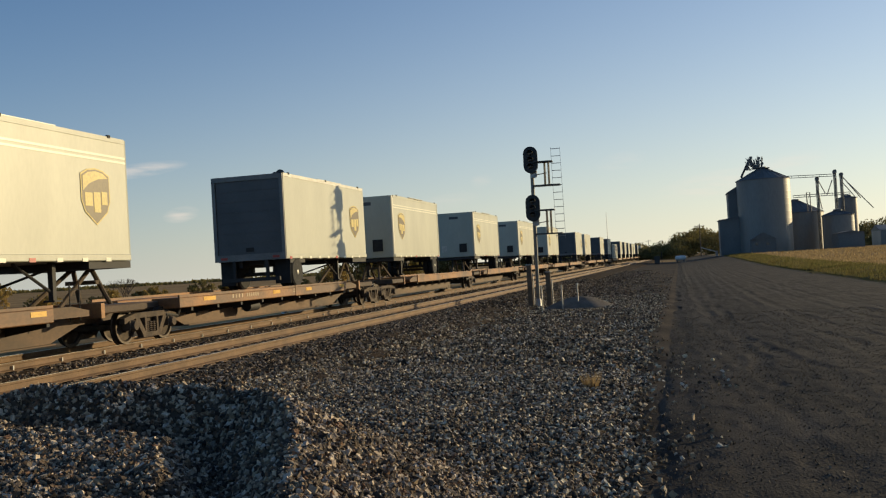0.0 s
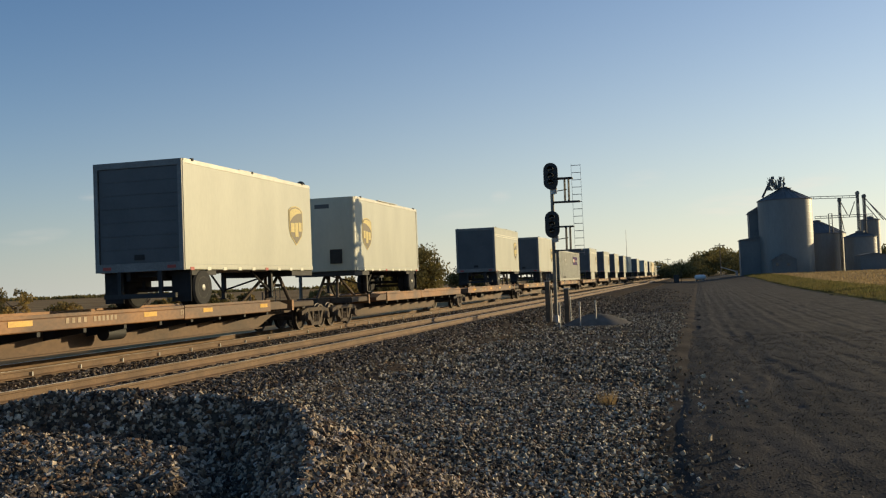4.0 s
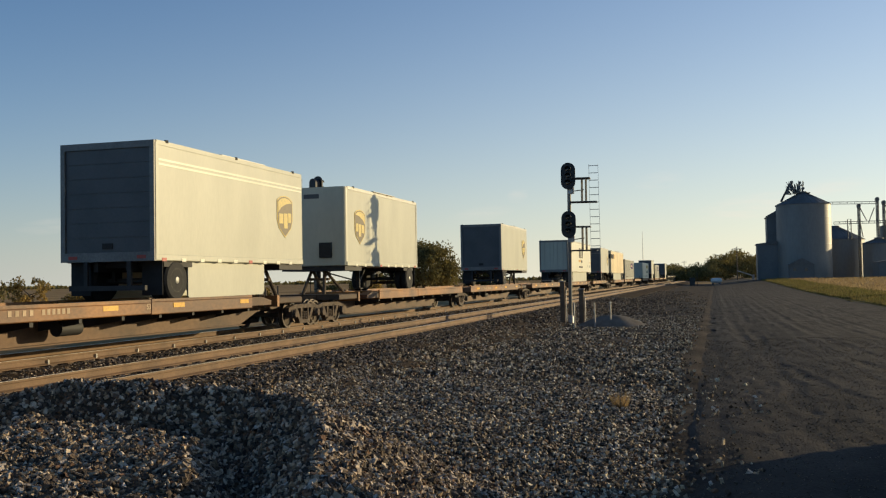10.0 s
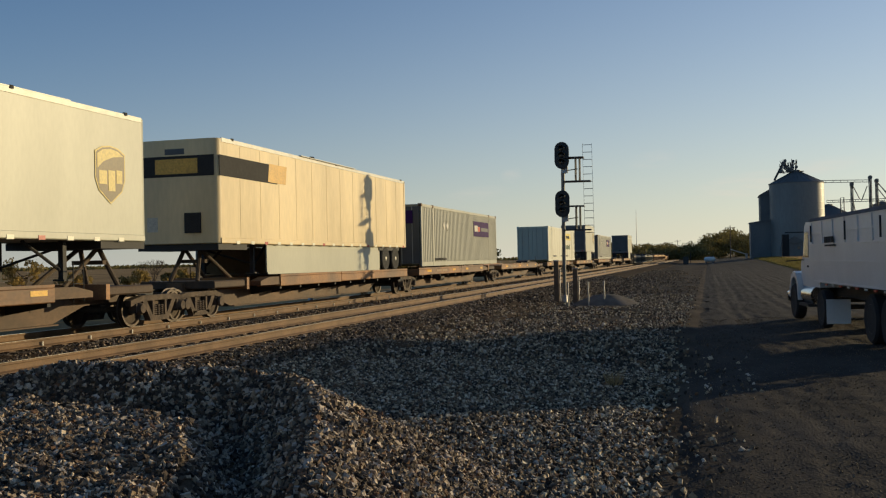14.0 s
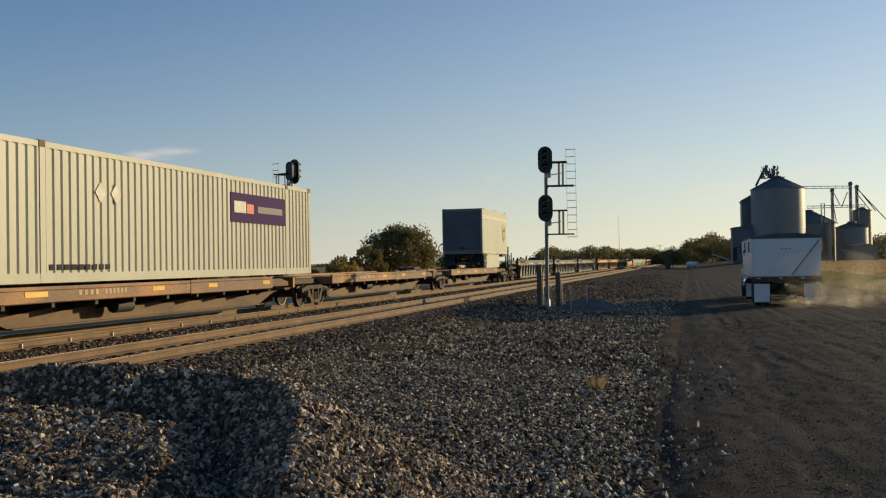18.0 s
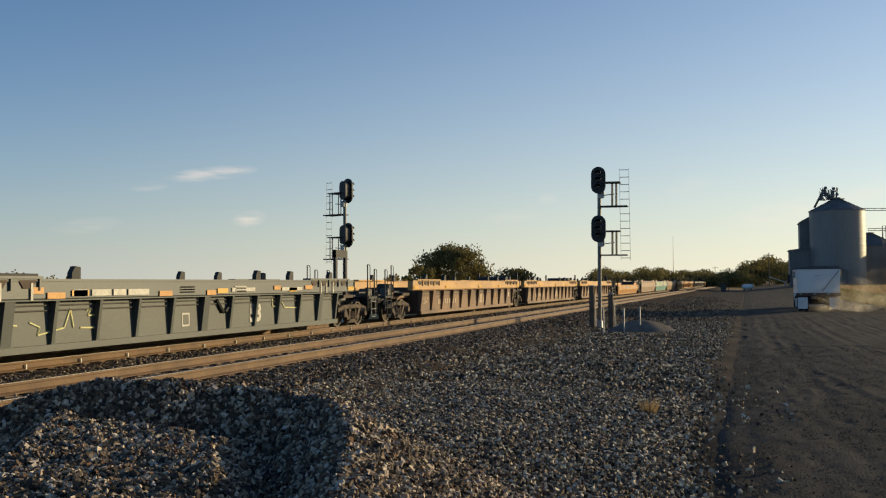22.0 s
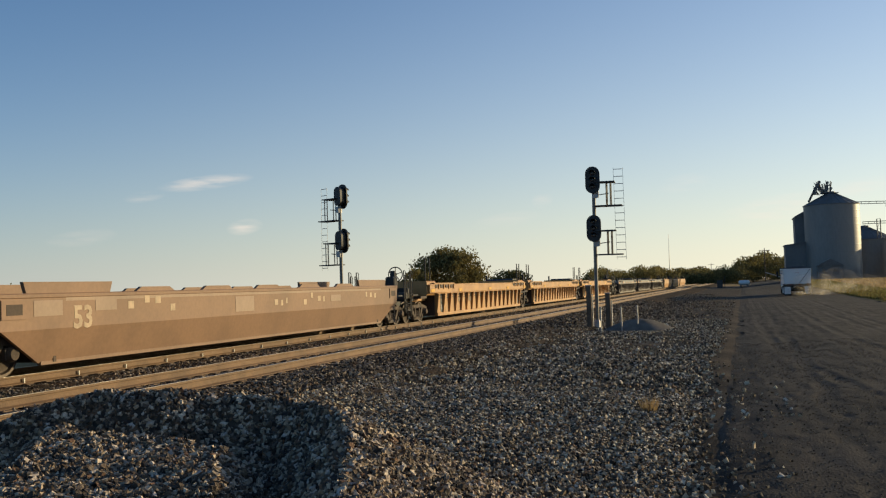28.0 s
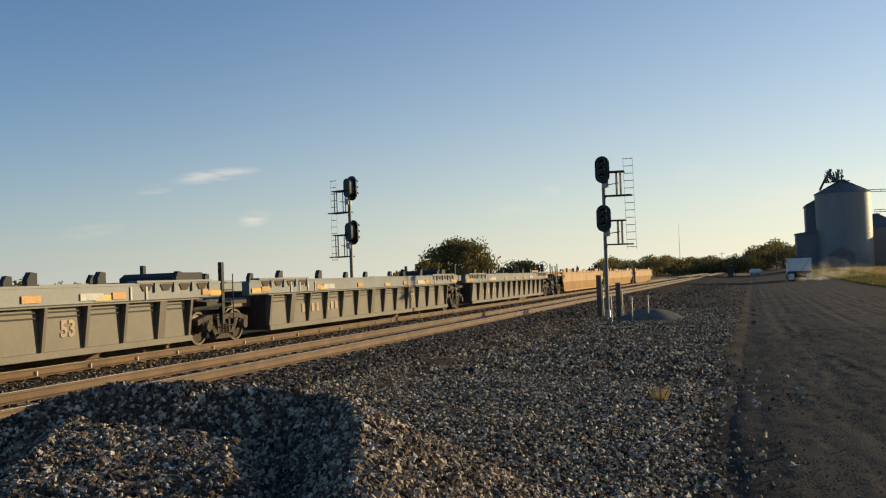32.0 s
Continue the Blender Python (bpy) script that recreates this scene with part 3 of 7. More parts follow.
    part("brake_cylinder", Geo().tube((0.75, -3.0, 0.55), (0.75, -2.3, 0.55), 0.16, 12), M_BLACK, t)
    g = Geo().tube((1.05, h - 3.0, 0.7), (1.05, h - 3.0, 1.55), 0.015, 6)
    for z in (0.8, 1.1, 1.4):
        g.tube((1.05, h - 3.35, z), (1.05, h - 3.0, z), 0.012, 6)
    g.tube((1.05, h - 3.35, 0.7), (1.05, h - 3.35, 1.55), 0.015, 6)
    part("ladder", g, M_BLACK, t)
    if bogies[0]:
        bogie(t, -h)
    if bogies[1]:
        bogie(t, h)
    if coupler:
        part("coupler", Geo().box(-0.14, 0.14, h, h + 1.1, 0.62, 0.9), M_BLACK, t)
    return t


def road_wheel(parent, x, y, z, r=0.50, w=0.26, side=1):
    """A truck wheel seen from its outer side."""
    ty = part("tyre", Geo().lathe([(r * 0.58, -w / 2), (r * 0.9, -w / 2), (r, -w / 2 + 0.05), (r, w / 2 - 0.05), (r * 0.9, w / 2), (r * 0.58, w / 2)], 0, (x, y, z), 26), M_TYRE, parent)
    o = side * (w / 2 - 0.02)
    prof = [(0.02, 0.0), (r * 0.22, 0.0), (r * 0.24, -0.06), (r * 0.50, -0.05), (r * 0.56, 0.02), (r * 0.585, 0.02), (r * 0.585, -0.05)]
    part("rim", Geo().lathe([(a, o + side * b) for a, b in prof], 0, (x, y, z), 18), M_RIM, ty)
    part("hub_cap", Geo().lathe([(r * 0.17, o), (r * 0.17, o + side * 0.03), (r * 0.1, o + side * 0.045)], 0, (x, y, z), 12), M_TRIM, ty, "pale hub cap")


def trailer(length, z0, z1, body_mat, label, category="semi trailer", tandem=False, skirt=False, stripes=False, emblem="shield", group="", rail_mat=None):
    """A box trailer: nose towards +y, doors towards -y."""
    t = thing("semi_trailer", label, category, group)
    h, w = length / 2, 1.30
    part("box", Geo().prism(chamfer(-w, w, z0 + 0.10, z1, 0.035), 1, -h + 0.10, h - 0.21), body_mat, t)
    part("bottom_rail", Geo().prism(chamfer(-w - 0.012, w + 0.012, z0, z0 + 0.16, 0.02), 1, -h + 0.06, h - 0.15), rail_mat or body_mat, t)
    for sx in (1, -1):
        g = Geo()
        a, b = (w - 0.02, w + 0.014) if sx > 0 else (-w - 0.014, -w + 0.02)
        g.box(a, b, -h + 0.1, h - 0.22, z1 - 0.10, z1 + 0.012)
        part("top_rail", g, M_TRIM if not stripes else body_mat, t)
        part("corner_post", Geo().box(a, b, -h + 0.06, -h + 0.19, z0 + 0.1, z1 - 0.05), body_mat, t)
        for y in (-h + 0.5, -0.3, h - 0.9):
            part("roof_lamp", Geo().box(a - 0.01, b + 0.015, y, y + 0.10, z1 - 0.02, z1 + 0.05), M_INK, t)
        part("roof_cap", Geo().box(a - 0.06, b + 0.004, -h * 0.25, h * 0.35, z1 + 0.012, z1 + 0.035), M_TRIM, t)
        x = w if sx > 0 else -w - 0.006
        k = int(length / 1.24) if length > 10 else 0
        for i in range(1, k):
            y = -h + i * length / k
            part("panel_seam", Geo().box(x, x + (0.002 if sx > 0 else 0.006), y - 0.008, y + 0.008, z0 + 0.17, z1 - 0.12), body_mat, t)
        if stripes:
            for z in (z1 - 0.58, z1 - 0.47):
                part("stripe", Geo().box(x, x + 0.008, -h + 0.2, h - 0.2, z, z + 0.05), M_WHITE_B, t)
        n = int(length / 0.9)
        for i in range(n):
            y = -h + 0.3 + i * (length - 0.6) / n
            xx = w + 0.012 if sx > 0 else -w - 0.018
            part("reflector", Geo().box(xx, xx + 0.008, y, y + 0.20, z0 - 0.012, z0 + 0.075), M_WHITE_B if i % 5 else M_RED, t)
    # rear frame and roll-up door
    fr = Geo()
    fr.box(-w, -w + 0.12, -h, -h + 0.1, z0, z1)
    fr.box(w - 0.12, w, -h, -h + 0.1, z0, z1)
    fr.box(-w + 0.12, w - 0.12, -h, -h + 0.1, z1 - 0.16, z1)
    fr.box(-w + 0.12, w - 0.12, -h, -h + 0.1, z0, z0 + 0.22)
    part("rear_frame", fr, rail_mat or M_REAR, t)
    dz0, dz1 = z0 + 0.22, z1 - 0.16
    if tandem:
        for k, (a, b) in enumerate(((-w + 0.13, -0.01), (0.01, w - 0.13))):
            d = part("door", Geo().box(a, b, -h + 0.03, -h + 0.095, dz0, dz1), M_WHITE, t, "white swing door")
            for f in (0.3, 0.72):
                x = a + (b - a) * f
                part("lock_rod", Geo().tube((x, -h + 0.01, dz0 - 0.1), (x, -h + 0.01, dz1 + 0.08), 0.016, 6), M_TRIM, d)
    else:
        n = 7
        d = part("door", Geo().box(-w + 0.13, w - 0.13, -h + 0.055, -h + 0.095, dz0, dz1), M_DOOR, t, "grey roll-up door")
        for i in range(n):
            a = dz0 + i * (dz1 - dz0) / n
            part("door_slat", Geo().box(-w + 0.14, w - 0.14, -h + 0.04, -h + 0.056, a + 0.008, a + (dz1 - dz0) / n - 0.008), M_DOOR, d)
        part("door_latch", Geo().box(-0.14, 0.14, -h + 0.012, -h + 0.04, dz0 + 0.08, dz0 + 0.22), M_INK, d)
    for sx in (-1, 1):
        part("tail_light", Geo().box(sx * 0.95 - 0.12, sx * 0.95 + 0.12, -h - 0.012, -h, z0 + 0.06, z0 + 0.14), M_RED, t)
    # nose
    arc = [(w - 0.22 + 0.22 * math.cos(q), h - 0.21 + 0.22 * math.sin(q)) for q in (math.pi * i / 12 for i in range(7))]
    part("nose_panel", Geo().prism([(-w, h - 0.22), (w, h - 0.22)] + arc + [(-a, b) for a, b in reversed(arc)], 2, z0 + 0.02, z1 - 0.01), body_mat, t, "round-cornered nose wall")
    part("data_plate", Geo().box(w - 0.75, w - 0.42, h + 0.01, h + 0.02, z0 + 0.35, z0 + 0.75), M_PAINTW, t, "pale document holder")
    part("name_bar", Geo().box(-0.3, 0.3, h + 0.01, h + 0.016, z1 - 0.42, z1 - 0.26), M_DOOR, t)
    part("gladhand_box", Geo().box(-0.78, -0.30, h + 0.01, h + 0.07, z0 + 0.3, z0 + 0.85), M_INK, t)
    # running gear
    wz = 1.05 + 0.50
    axles = (-h + 1.35, -h + 2.60) if tandem else (-h + 1.05,)
    for y in axles:
        part("axle", Geo().tube((-1.0, y, wz), (1.0, y, wz), 0.07, 10), M_BLACK, t)
        for sx in (1, -1):
            road_wheel(t, sx * 1.13, y, wz, side=sx)
            road_wheel(t, sx * 0.84, y, wz, side=sx)
    g = Geo()
    for sx in (1, -1):
        g.box(sx * 0.45 - 0.06, sx * 0.45 + 0.06, -h + 0.2, axles[-1] + 1.2, z0 - 0.24, z0)
        g.box(sx * 0.45 - 0.05, sx * 0.45 + 0.05, axles[0] - 0.15, axles[-1] + 0.15, wz, z0 - 0.2)
    part("suspension", g, M_BLACK, t)
    g = Geo()
    g.box(-1.05, 1.05, -h - 0.02, -h + 0.08, 1.32, 1.44)
    for sx in (1, -1):
        g.box(sx * 0.6 - 0.05, sx * 0.6 + 0.05, -h, -h + 0.08, 1.4, z0)
    part("rear_bumper", g, M_BLACK, t, "black underride guard")
    for sx in (1, -1):
        part("mud_flap", Geo().box(sx * 1.0 - 0.28, sx * 1.0 + 0.28, axles[0] - 0.68, axles[0] - 0.66, 1.2, z0), M_TYRE, t)
    ly = h - 2.5 if length < 10 else h - 2.9
    g = Geo()
    for sx in (1, -1):
        g.box(sx * 0.82 - 0.06, sx * 0.82 + 0.06, ly - 0.06, ly + 0.06, 1.20, z0)
        g.box(sx * 0.82 - 0.14, sx * 0.82 + 0.14, ly - 0.14, ly + 0.14, 1.16, 1.20)
        g.tube((sx * 0.82, ly, 1.35), (sx * 0.7, ly - 1.1, z0 - 0.02), 0.035, 6)
    g.tube((-0.82, ly, 1.45), (0.82, ly, 1.9), 0.03, 6)
    part("landing_gear", g, M_BLACK, t)
    part("upper_coupler", Geo().box(-1.24, 1.24, h - 1.75, h - 0.08, z0 - 0.17, z0 - 0.005), M_BLACK, t)
    part("wheel_house", Geo().box(-1.24, 1.24, axles[0] - 0.55, axles[-1] + 0.75, z0 - 0.14, z0 - 0.005), M_BLACK, t)
    if skirt:
        y0, y1 = axles[-1] + 0.62, ly - 0.2
        for sx in (1, -1):
            a, b = (1.16, 1.20) if sx > 0 else (-1.20, -1.16)
            # below bright walls this duller white paints in the skirt's shaded tone
            part("side_skirt", Geo().prism([(y0, z0 - 0.01), (y0, 1.16), (y0 + 0.05, 1.10), (y1 - 0.1, 1.12), (y1, 1.22), (y1, z0 - 0.01)], 0, a, b), M_WHITE, t, "aerodynamic side skirt")
    if emblem == "shield":
        for sx in (1, -1):
            x = w + 0.014 if sx > 0 else -w - 0.014
            yc, zc, s = h - 1.46, z0 + 1.50, 0.90
            pts = [(-0.46, 0.48), (-0.25, 0.60), (0.0, 0.64), (0.25, 0.60), (0.46, 0.48), (0.46, -0.15), (0.36, -0.42), (0.0, -0.72), (-0.36, -0.42), (-0.46, -0.15)]
            part("emblem_rim", Geo().prism([(yc + a * s * 1.33, zc + c * s * 1.06) for a, c in pts], 0, *((x - 0.006, x + 0.001) if sx > 0 else (x - 0.001, x + 0.006))), M_SHIELD, t, "pale gold shield outline")
            b = part("emblem", Geo().prism([(yc + a * s * 1.25, zc + c * s) for a, c in pts], 0, x - 0.004, x + 0.004), M_DKBROWN, t, "brown and gold shield emblem")
            xa, xb = (x + 0.004, x + 0.009) if sx > 0 else (x - 0.009, x - 0.004)
            gd = Geo()
            arc = [(-0.48, 0.40), (-0.28, 0.50), (0.0, 0.54), (0.28, 0.50), (0.48, 0.40), (0.10, 0.36), (-0.26, 0.24), (-0.48, 0.08)]
            gd.prism([(yc + a, zc + c) for a, c in arc], 0, xa, xb)
            for y0, y1, q0, q1 in ((-0.42, -0.14, -0.26, 0.04), (-0.09, 0.16, -0.40, 0.06), (0.21, 0.43, -0.22, 0.08)):
                gd.box(xa, xb, yc + y0, yc + y1, zc + q0, zc + q1)
            part("emblem_gold", gd, M_SHIELD, b)
    return t


def container(body_mat, label, style):
    """A 53-foot container: corrugated (style ribs) or smooth (style plain), doors towards -y."""
    t = thing("container", label, "container")
    L, w, z0, z1 = 16.15, 1.295, 1.17, 4.07
    h = L / 2
    if style == "ribs":
        for sx in (1, -1):
            y = -h + 0.14
            out, inn = w - 0.012, w - 0.044
            prof = []
            k = 0
            while y < h - 0.14:
                a = (out, inn)[k % 2]
                wide = (0.13, 0.065)[k % 2]
                prof += [(y + 0.035, a), (min(y + 0.035 + wide, h - 0.13), a)]
                y += wide + 0.04
                k += 1
            vs, fs = [], []
            for yy, xx in prof:
                vs += [(sx * xx, yy, z0 + 0.2), (sx * xx, yy, z1 - 0.12)]
            for i in range(len(prof) - 1):
                fs.append((2 * i, 2 * i + 2, 2 * i + 3, 2 * i + 1))
            part("side_wall", Geo().add(vs, fs), body_mat, t, "corrugated steel side")
        part("core", Geo().box(-w + 0.09, w - 0.09, -h + 0.1, h - 0.1, z0 + 0.1, z1 - 0.05), body_mat, t)
    else:
        part("side_wall", Geo().prism(chamfer(-w + 0.012, w - 0.012, z0 + 0.1, z1 - 0.03, 0.02), 1, -h + 0.1, h - 0.06), body_mat, t, "smooth insulated walls")
        g = Geo()
        for i in range(1, 13):
            y = -h + i * L / 13
            g.box(w - 0.012, w - 0.004, y - 0.012, y + 0.012, z0 + 0.2, z1 - 0.12)
        part("panel_seam", g, body_mat, t)
    for sx in (1, -1):
        a, b = (w - 0.07, w) if sx > 0 else (-w, -w + 0.07)
        part("bottom_rail", Geo().box(a, b, -h, h, z0, z0 + 0.20), body_mat, t)
        part("top_rail", Geo().box(a, b, -h, h, z1 - 0.12, z1), body_mat, t)
        for y in (-h, -6.18, 6.0, h - 0.16):
            c, d = (w - 0.05, w + 0.006) if sx > 0 else (-w - 0.006, -w + 0.05)
            part("lift_post" if abs(y) < 7 else "corner_post", Geo().box(c, d, y, y + 0.17, z0 + 0.0, z1 + 0.005), body_mat, t)
        for y in (-h, -6.20, 6.0, h - 0.18):
            part("corner_casting", Geo().box(a - 0.02 if sx < 0 else b - 0.16, a + 0.16 if sx < 0 else b + 0.015, y - 0.005, y + 0.185, z1 - 0.12, z1 + 0.02), M_RAIL if style == "ribs" else body_mat, t)
    part("roof", Geo().box(-w + 0.07, w - 0.07, -h + 0.05, h - 0.05, z1 - 0.05, z1 - 0.01), body_mat, t)
    part("nose_wall", Geo().box(-w + 0.02, w - 0.02, h - 0.06, h, z0 + 0.05, z1 - 0.05), body_mat, t)
    for a, b in ((-w + 0.1, -0.01), (0.01, w - 0.1)):
        d = part("door", Geo().box(a, b, -h - 0.02, -h + 0.04, z0 + 0.14, z1 - 0.12), M_DOOR if style == "ribs" else M_WHITE, t, "steel door")
        for f in (0.28, 0.72):
            x = a + (b - a) * f
            part("lock_rod", Geo().tube((x, -h - 0.05, z0 + 0.1), (x, -h - 0.05, z1 - 0.08), 0.018, 6), M_TRIM, d)
    if style == "ribs":
        pz = 2.74
        p = part("name_panel", Geo().box(w - 0.02, w + 0.012, 2.15, 5.95, pz, pz + 0.86), M_PURPLE, t, "purple panel with pale and red blocks")
        part("pale_block", Geo().box(w + 0.012, w + 0.018, 2.35, 3.1, pz + 0.28, pz + 0.62), M_PAINTW, p)
        part("red_block", Geo().box(w + 0.012, w + 0.018, 3.16, 3.62, pz + 0.28, pz + 0.56), M_ORED, p)
        part("grey_block", Geo().box(w + 0.012, w + 0.018, 3.9, 5.7, pz + 0.32, pz + 0.52), M_DOOR, p)
        p = part("door_panel", Geo().box(-1.0, 0.9, -h - 0.075, -h - 0.068, z1 - 0.9, z1 - 0.3), M_PURPLE, t)
        for y in (-4.12, -3.52):
            part("placard", Geo().prism([(y, 2.92), (y + 0.20, 3.15), (y, 3.38), (y - 0.20, 3.15)], 0, w - 0.01, w + 0.012), M_PAINTW, t, "white diamond placard")
        marks(t, w + 0.0, -5.9, -3.7, z0 + 0.26, 0.12, 9, M_INK, name="stencil_mark")
    else:
        p = part("name_panel", Geo().box(w - 0.01, w + 0.008, 1.5, 5.25, 3.05, 3.66), M_PANEL, t, "yellow panel with dark marks")
        part("dark_bar", Geo().box(w + 0.008, w + 0.013, 2.28, 4.37, 3.20, 3.46), M_INK, p)
        lettering("Intermodal", 0.74, M_GREEN, t, on_side(w + 0.0, 1.55, 2.22))
        marks(t, w - 0.004, -1.2, 3.4, z0 + 0.36, 0.14, 18, M_DOOR, name="stencil_mark")
        marks(t, w - 0.004, -5.6, -3.6, z0 + 0.36, 0.12, 8, M_DOOR, name="stencil_mark")
        g = Geo()
        for z in (z0 + 0.5, z0 + 1.1, z0 + 1.7, z0 + 2.3):
            g.box(w - 0.03, w + 0.02, h - 0.05, h + 0.06, z, z + 0.14)
        part("hinge", g, M_INK, t)
        slot = part("frame_slot", Geo().box(w - 0.012, w + 0.003, h - 0.36, h - 0.20, z0 + 0.3, z1 - 0.2), M_INK, t, "dark slot in the end frame")
        for z in (z0 + 0.85, z0 + 1.45, z0 + 2.05):
            part("slot_bar", Geo().box(w + 0.003, w + 0.008, h - 0.36, h - 0.20, z, z + 0.08), body_mat, slot)
    return t


def spoked_wheel(cx, cy, cz, r):
    """A hand-brake wheel that faces along the track."""
    g = Geo()
    n, m = 20, 6
    vs = [(cx + (r + 0.022 * math.cos(v)) * math.cos(u), cy + 0.022 * math.sin(v), cz + (r + 0.022 * math.cos(v)) * math.sin(u))
          for u in (2 * math.pi * k / n for k in range(n)) for v in (2 * math.pi * k / m for k in range(m))]
    g.add(vs, [(k * m + q, k * m + (q + 1) % m, (k + 1) % n * m + (q + 1) % m, (k + 1) % n * m + q) for k in range(n) for q in range(m)])
    for k in range(5):
        q = 2 * math.pi * k / 5 + 0.3
        g.tube((cx, cy - 0.02, cz), (cx + r * math.cos(q), cy, cz + r * math.sin(q)), 0.018, 5)
    return g.lathe([(0.06, -0.05), (0.07, 0.0), (0.05, 0.04)], 1, (cx, cy, cz), 10)


def grab_frame(t, x, y, z0, z1, w=0.24):
    """A narrow hoop of bent bar with two rungs low down."""
    g = Geo()
    g.tube((x, y, z0), (x, y, z1), 0.024, 6)
    g.tube((x, y + w, z0), (x, y + w, z1 - 0.06), 0.014, 6).tube((x, y + w, z1 - 0.06), (x, y + w * 0.7, z1), 0.014, 6).tube((x, y + w * 0.7, z1), (x, y, z1), 0.014, 6)
    for z in (z0 + 0.12, z0 + 0.42, z0 + 0.72):
        g.tube((x, y, z), (x, y + w, z), 0.012, 6)
    part("handrail", g, M_BLACK, t)


def car_end(t, y, s, zt, brake):
    """Coupler, decks, hand-holds and, at one end, the hand brake; s is the side that it looks to."""
    part("coupler", Geo().box(-0.14, 0.14, min(y, y + s * 1.7), max(y, y + s * 1.5), 0.62, 0.9), M_BLACK, t)
    part("draft_sill", Geo().box(-0.42, 0.42, min(y - s * 0.8, y + s * 0.9), max(y - s * 0.8, y + s * 0.9), 0.70, 1.05), M_BLACK, t)
    part("end_deck", Geo().box(-1.2, 1.2, min(y + s * 0.3, y + s * 1.1), max(y + s * 0.3, y + s * 1.1), 0.92, 1.0), M_BLACK, t)
    for sx in (1, -1):
        grab_frame(t, sx * 1.18, y + s * 0.35 - 0.12, 0.5, zt + 0.58)
        grab_frame(t, sx * 1.18, y + s * 1.0 - 0.12, 0.45, zt + 0.42)
        g = Geo()
        for z in (0.28, 0.55, 0.82):
            g.tube((sx * 1.2, y + s * 0.55, z), (sx * 1.2, y + s * 0.95, z), 0.014, 6)
        g.tube((sx * 1.2, y + s * 0.55, 0.28), (sx * 1.2, y + s * 0.55, 1.0), 0.014, 6).tube((sx * 1.2, y + s * 0.95, 0.28), (sx * 1.2, y + s * 0.95, 1.0), 0.014, 6)
        part("step", g, M_TRIM if s > 0 else M_BLACK, t)
        part("pipe_box", Geo().prism(chamfer(sx * 0.98 - 0.16, sx * 0.98 + 0.16, 1.0, 1.28, 0.03), 1, y + s * 0.5 - 0.2, y + s * 0.5 + 0.2), M_RIM, t)
    part("cross_walk", Geo().box(-1.15, 1.15, min(y - s * 0.5, y + s * 0.1), max(y - s * 0.5, y + s * 0.1), 1.12, 1.17), M_BLACK, t)
    if brake:
        part("brake_stand", Geo().box(0.42, 0.60, y + 0.72, y + 0.90, 1.0, zt + 0.6), M_BLACK, t)
        part("brake_box", Geo().prism(chamfer(0.30, 0.66, zt - 0.05, zt + 0.36, 0.06), 1, y + 0.5, y + 0.92), M_BLACK, t)
        part("brake_wheel", spoked_wheel(0.55, y + 1.0, zt + 0.45, 0.30), M_BLACK, t, "spoked hand-brake wheel")
        part("air_tank", Geo().tube((-0.7, y - s * 0.9, 1.34), (0.8, y - s * 0.9, 1.34), 0.19, 12), M_BLACK, t)
        part("valve", Geo().prism(chamfer(0.55, 0.95, 1.12, 1.5, 0.05), 1, y - s * 1.5 - 0.2, y - s * 1.5 + 0.2), M_BLACK, t)
    else:
        part("valve", Geo().prism(chamfer(0.2, 0.7, 1.12, 1.45, 0.05), 1, y - s * 0.8 - 0.25, y - s * 0.8 + 0.25), M_BLACK, t)


def joint_gear(t, y, zt):
    """Black covers, posts and hand-holds over a truck that two units share."""
    part("joint_cover", Geo().prism([(y - 1.9, 1.1), (y - 1.9, zt + 0.16), (y - 1.7, zt + 0.26), (y - 0.75, zt + 0.26), (y - 0.6, zt + 0.12), (y - 0.6, 1.1)], 0, -0.75, 0.85), M_BLACK, t, "black cover over the joint")
    for sx in (1, -1):
        part("joint_post", Geo().box(sx * 1.16 - 0.05, sx * 1.16 + 0.05, y - 0.42, y - 0.30, 0.5, zt + 0.5), M_BLACK, t)
        g = Geo()
        for z in (0.45, 0.75, 1.05, 1.35):
            g.tube((sx * 1.22, y - 0.36, z), (sx * 1.22, y + 0.10, z), 0.016, 6)
        g.tube((sx * 1.22, y + 0.10, 0.4), (sx * 1.22, y + 0.10, zt + 0.2), 0.016, 6)
        part("ladder", g, M_BLACK, t)
        part("elbow", Geo().tube((sx * 0.9, y - 1.3, 0.9), (sx * 1.2, y - 0.5, 0.98), 0.05, 6), M_RIM, t)


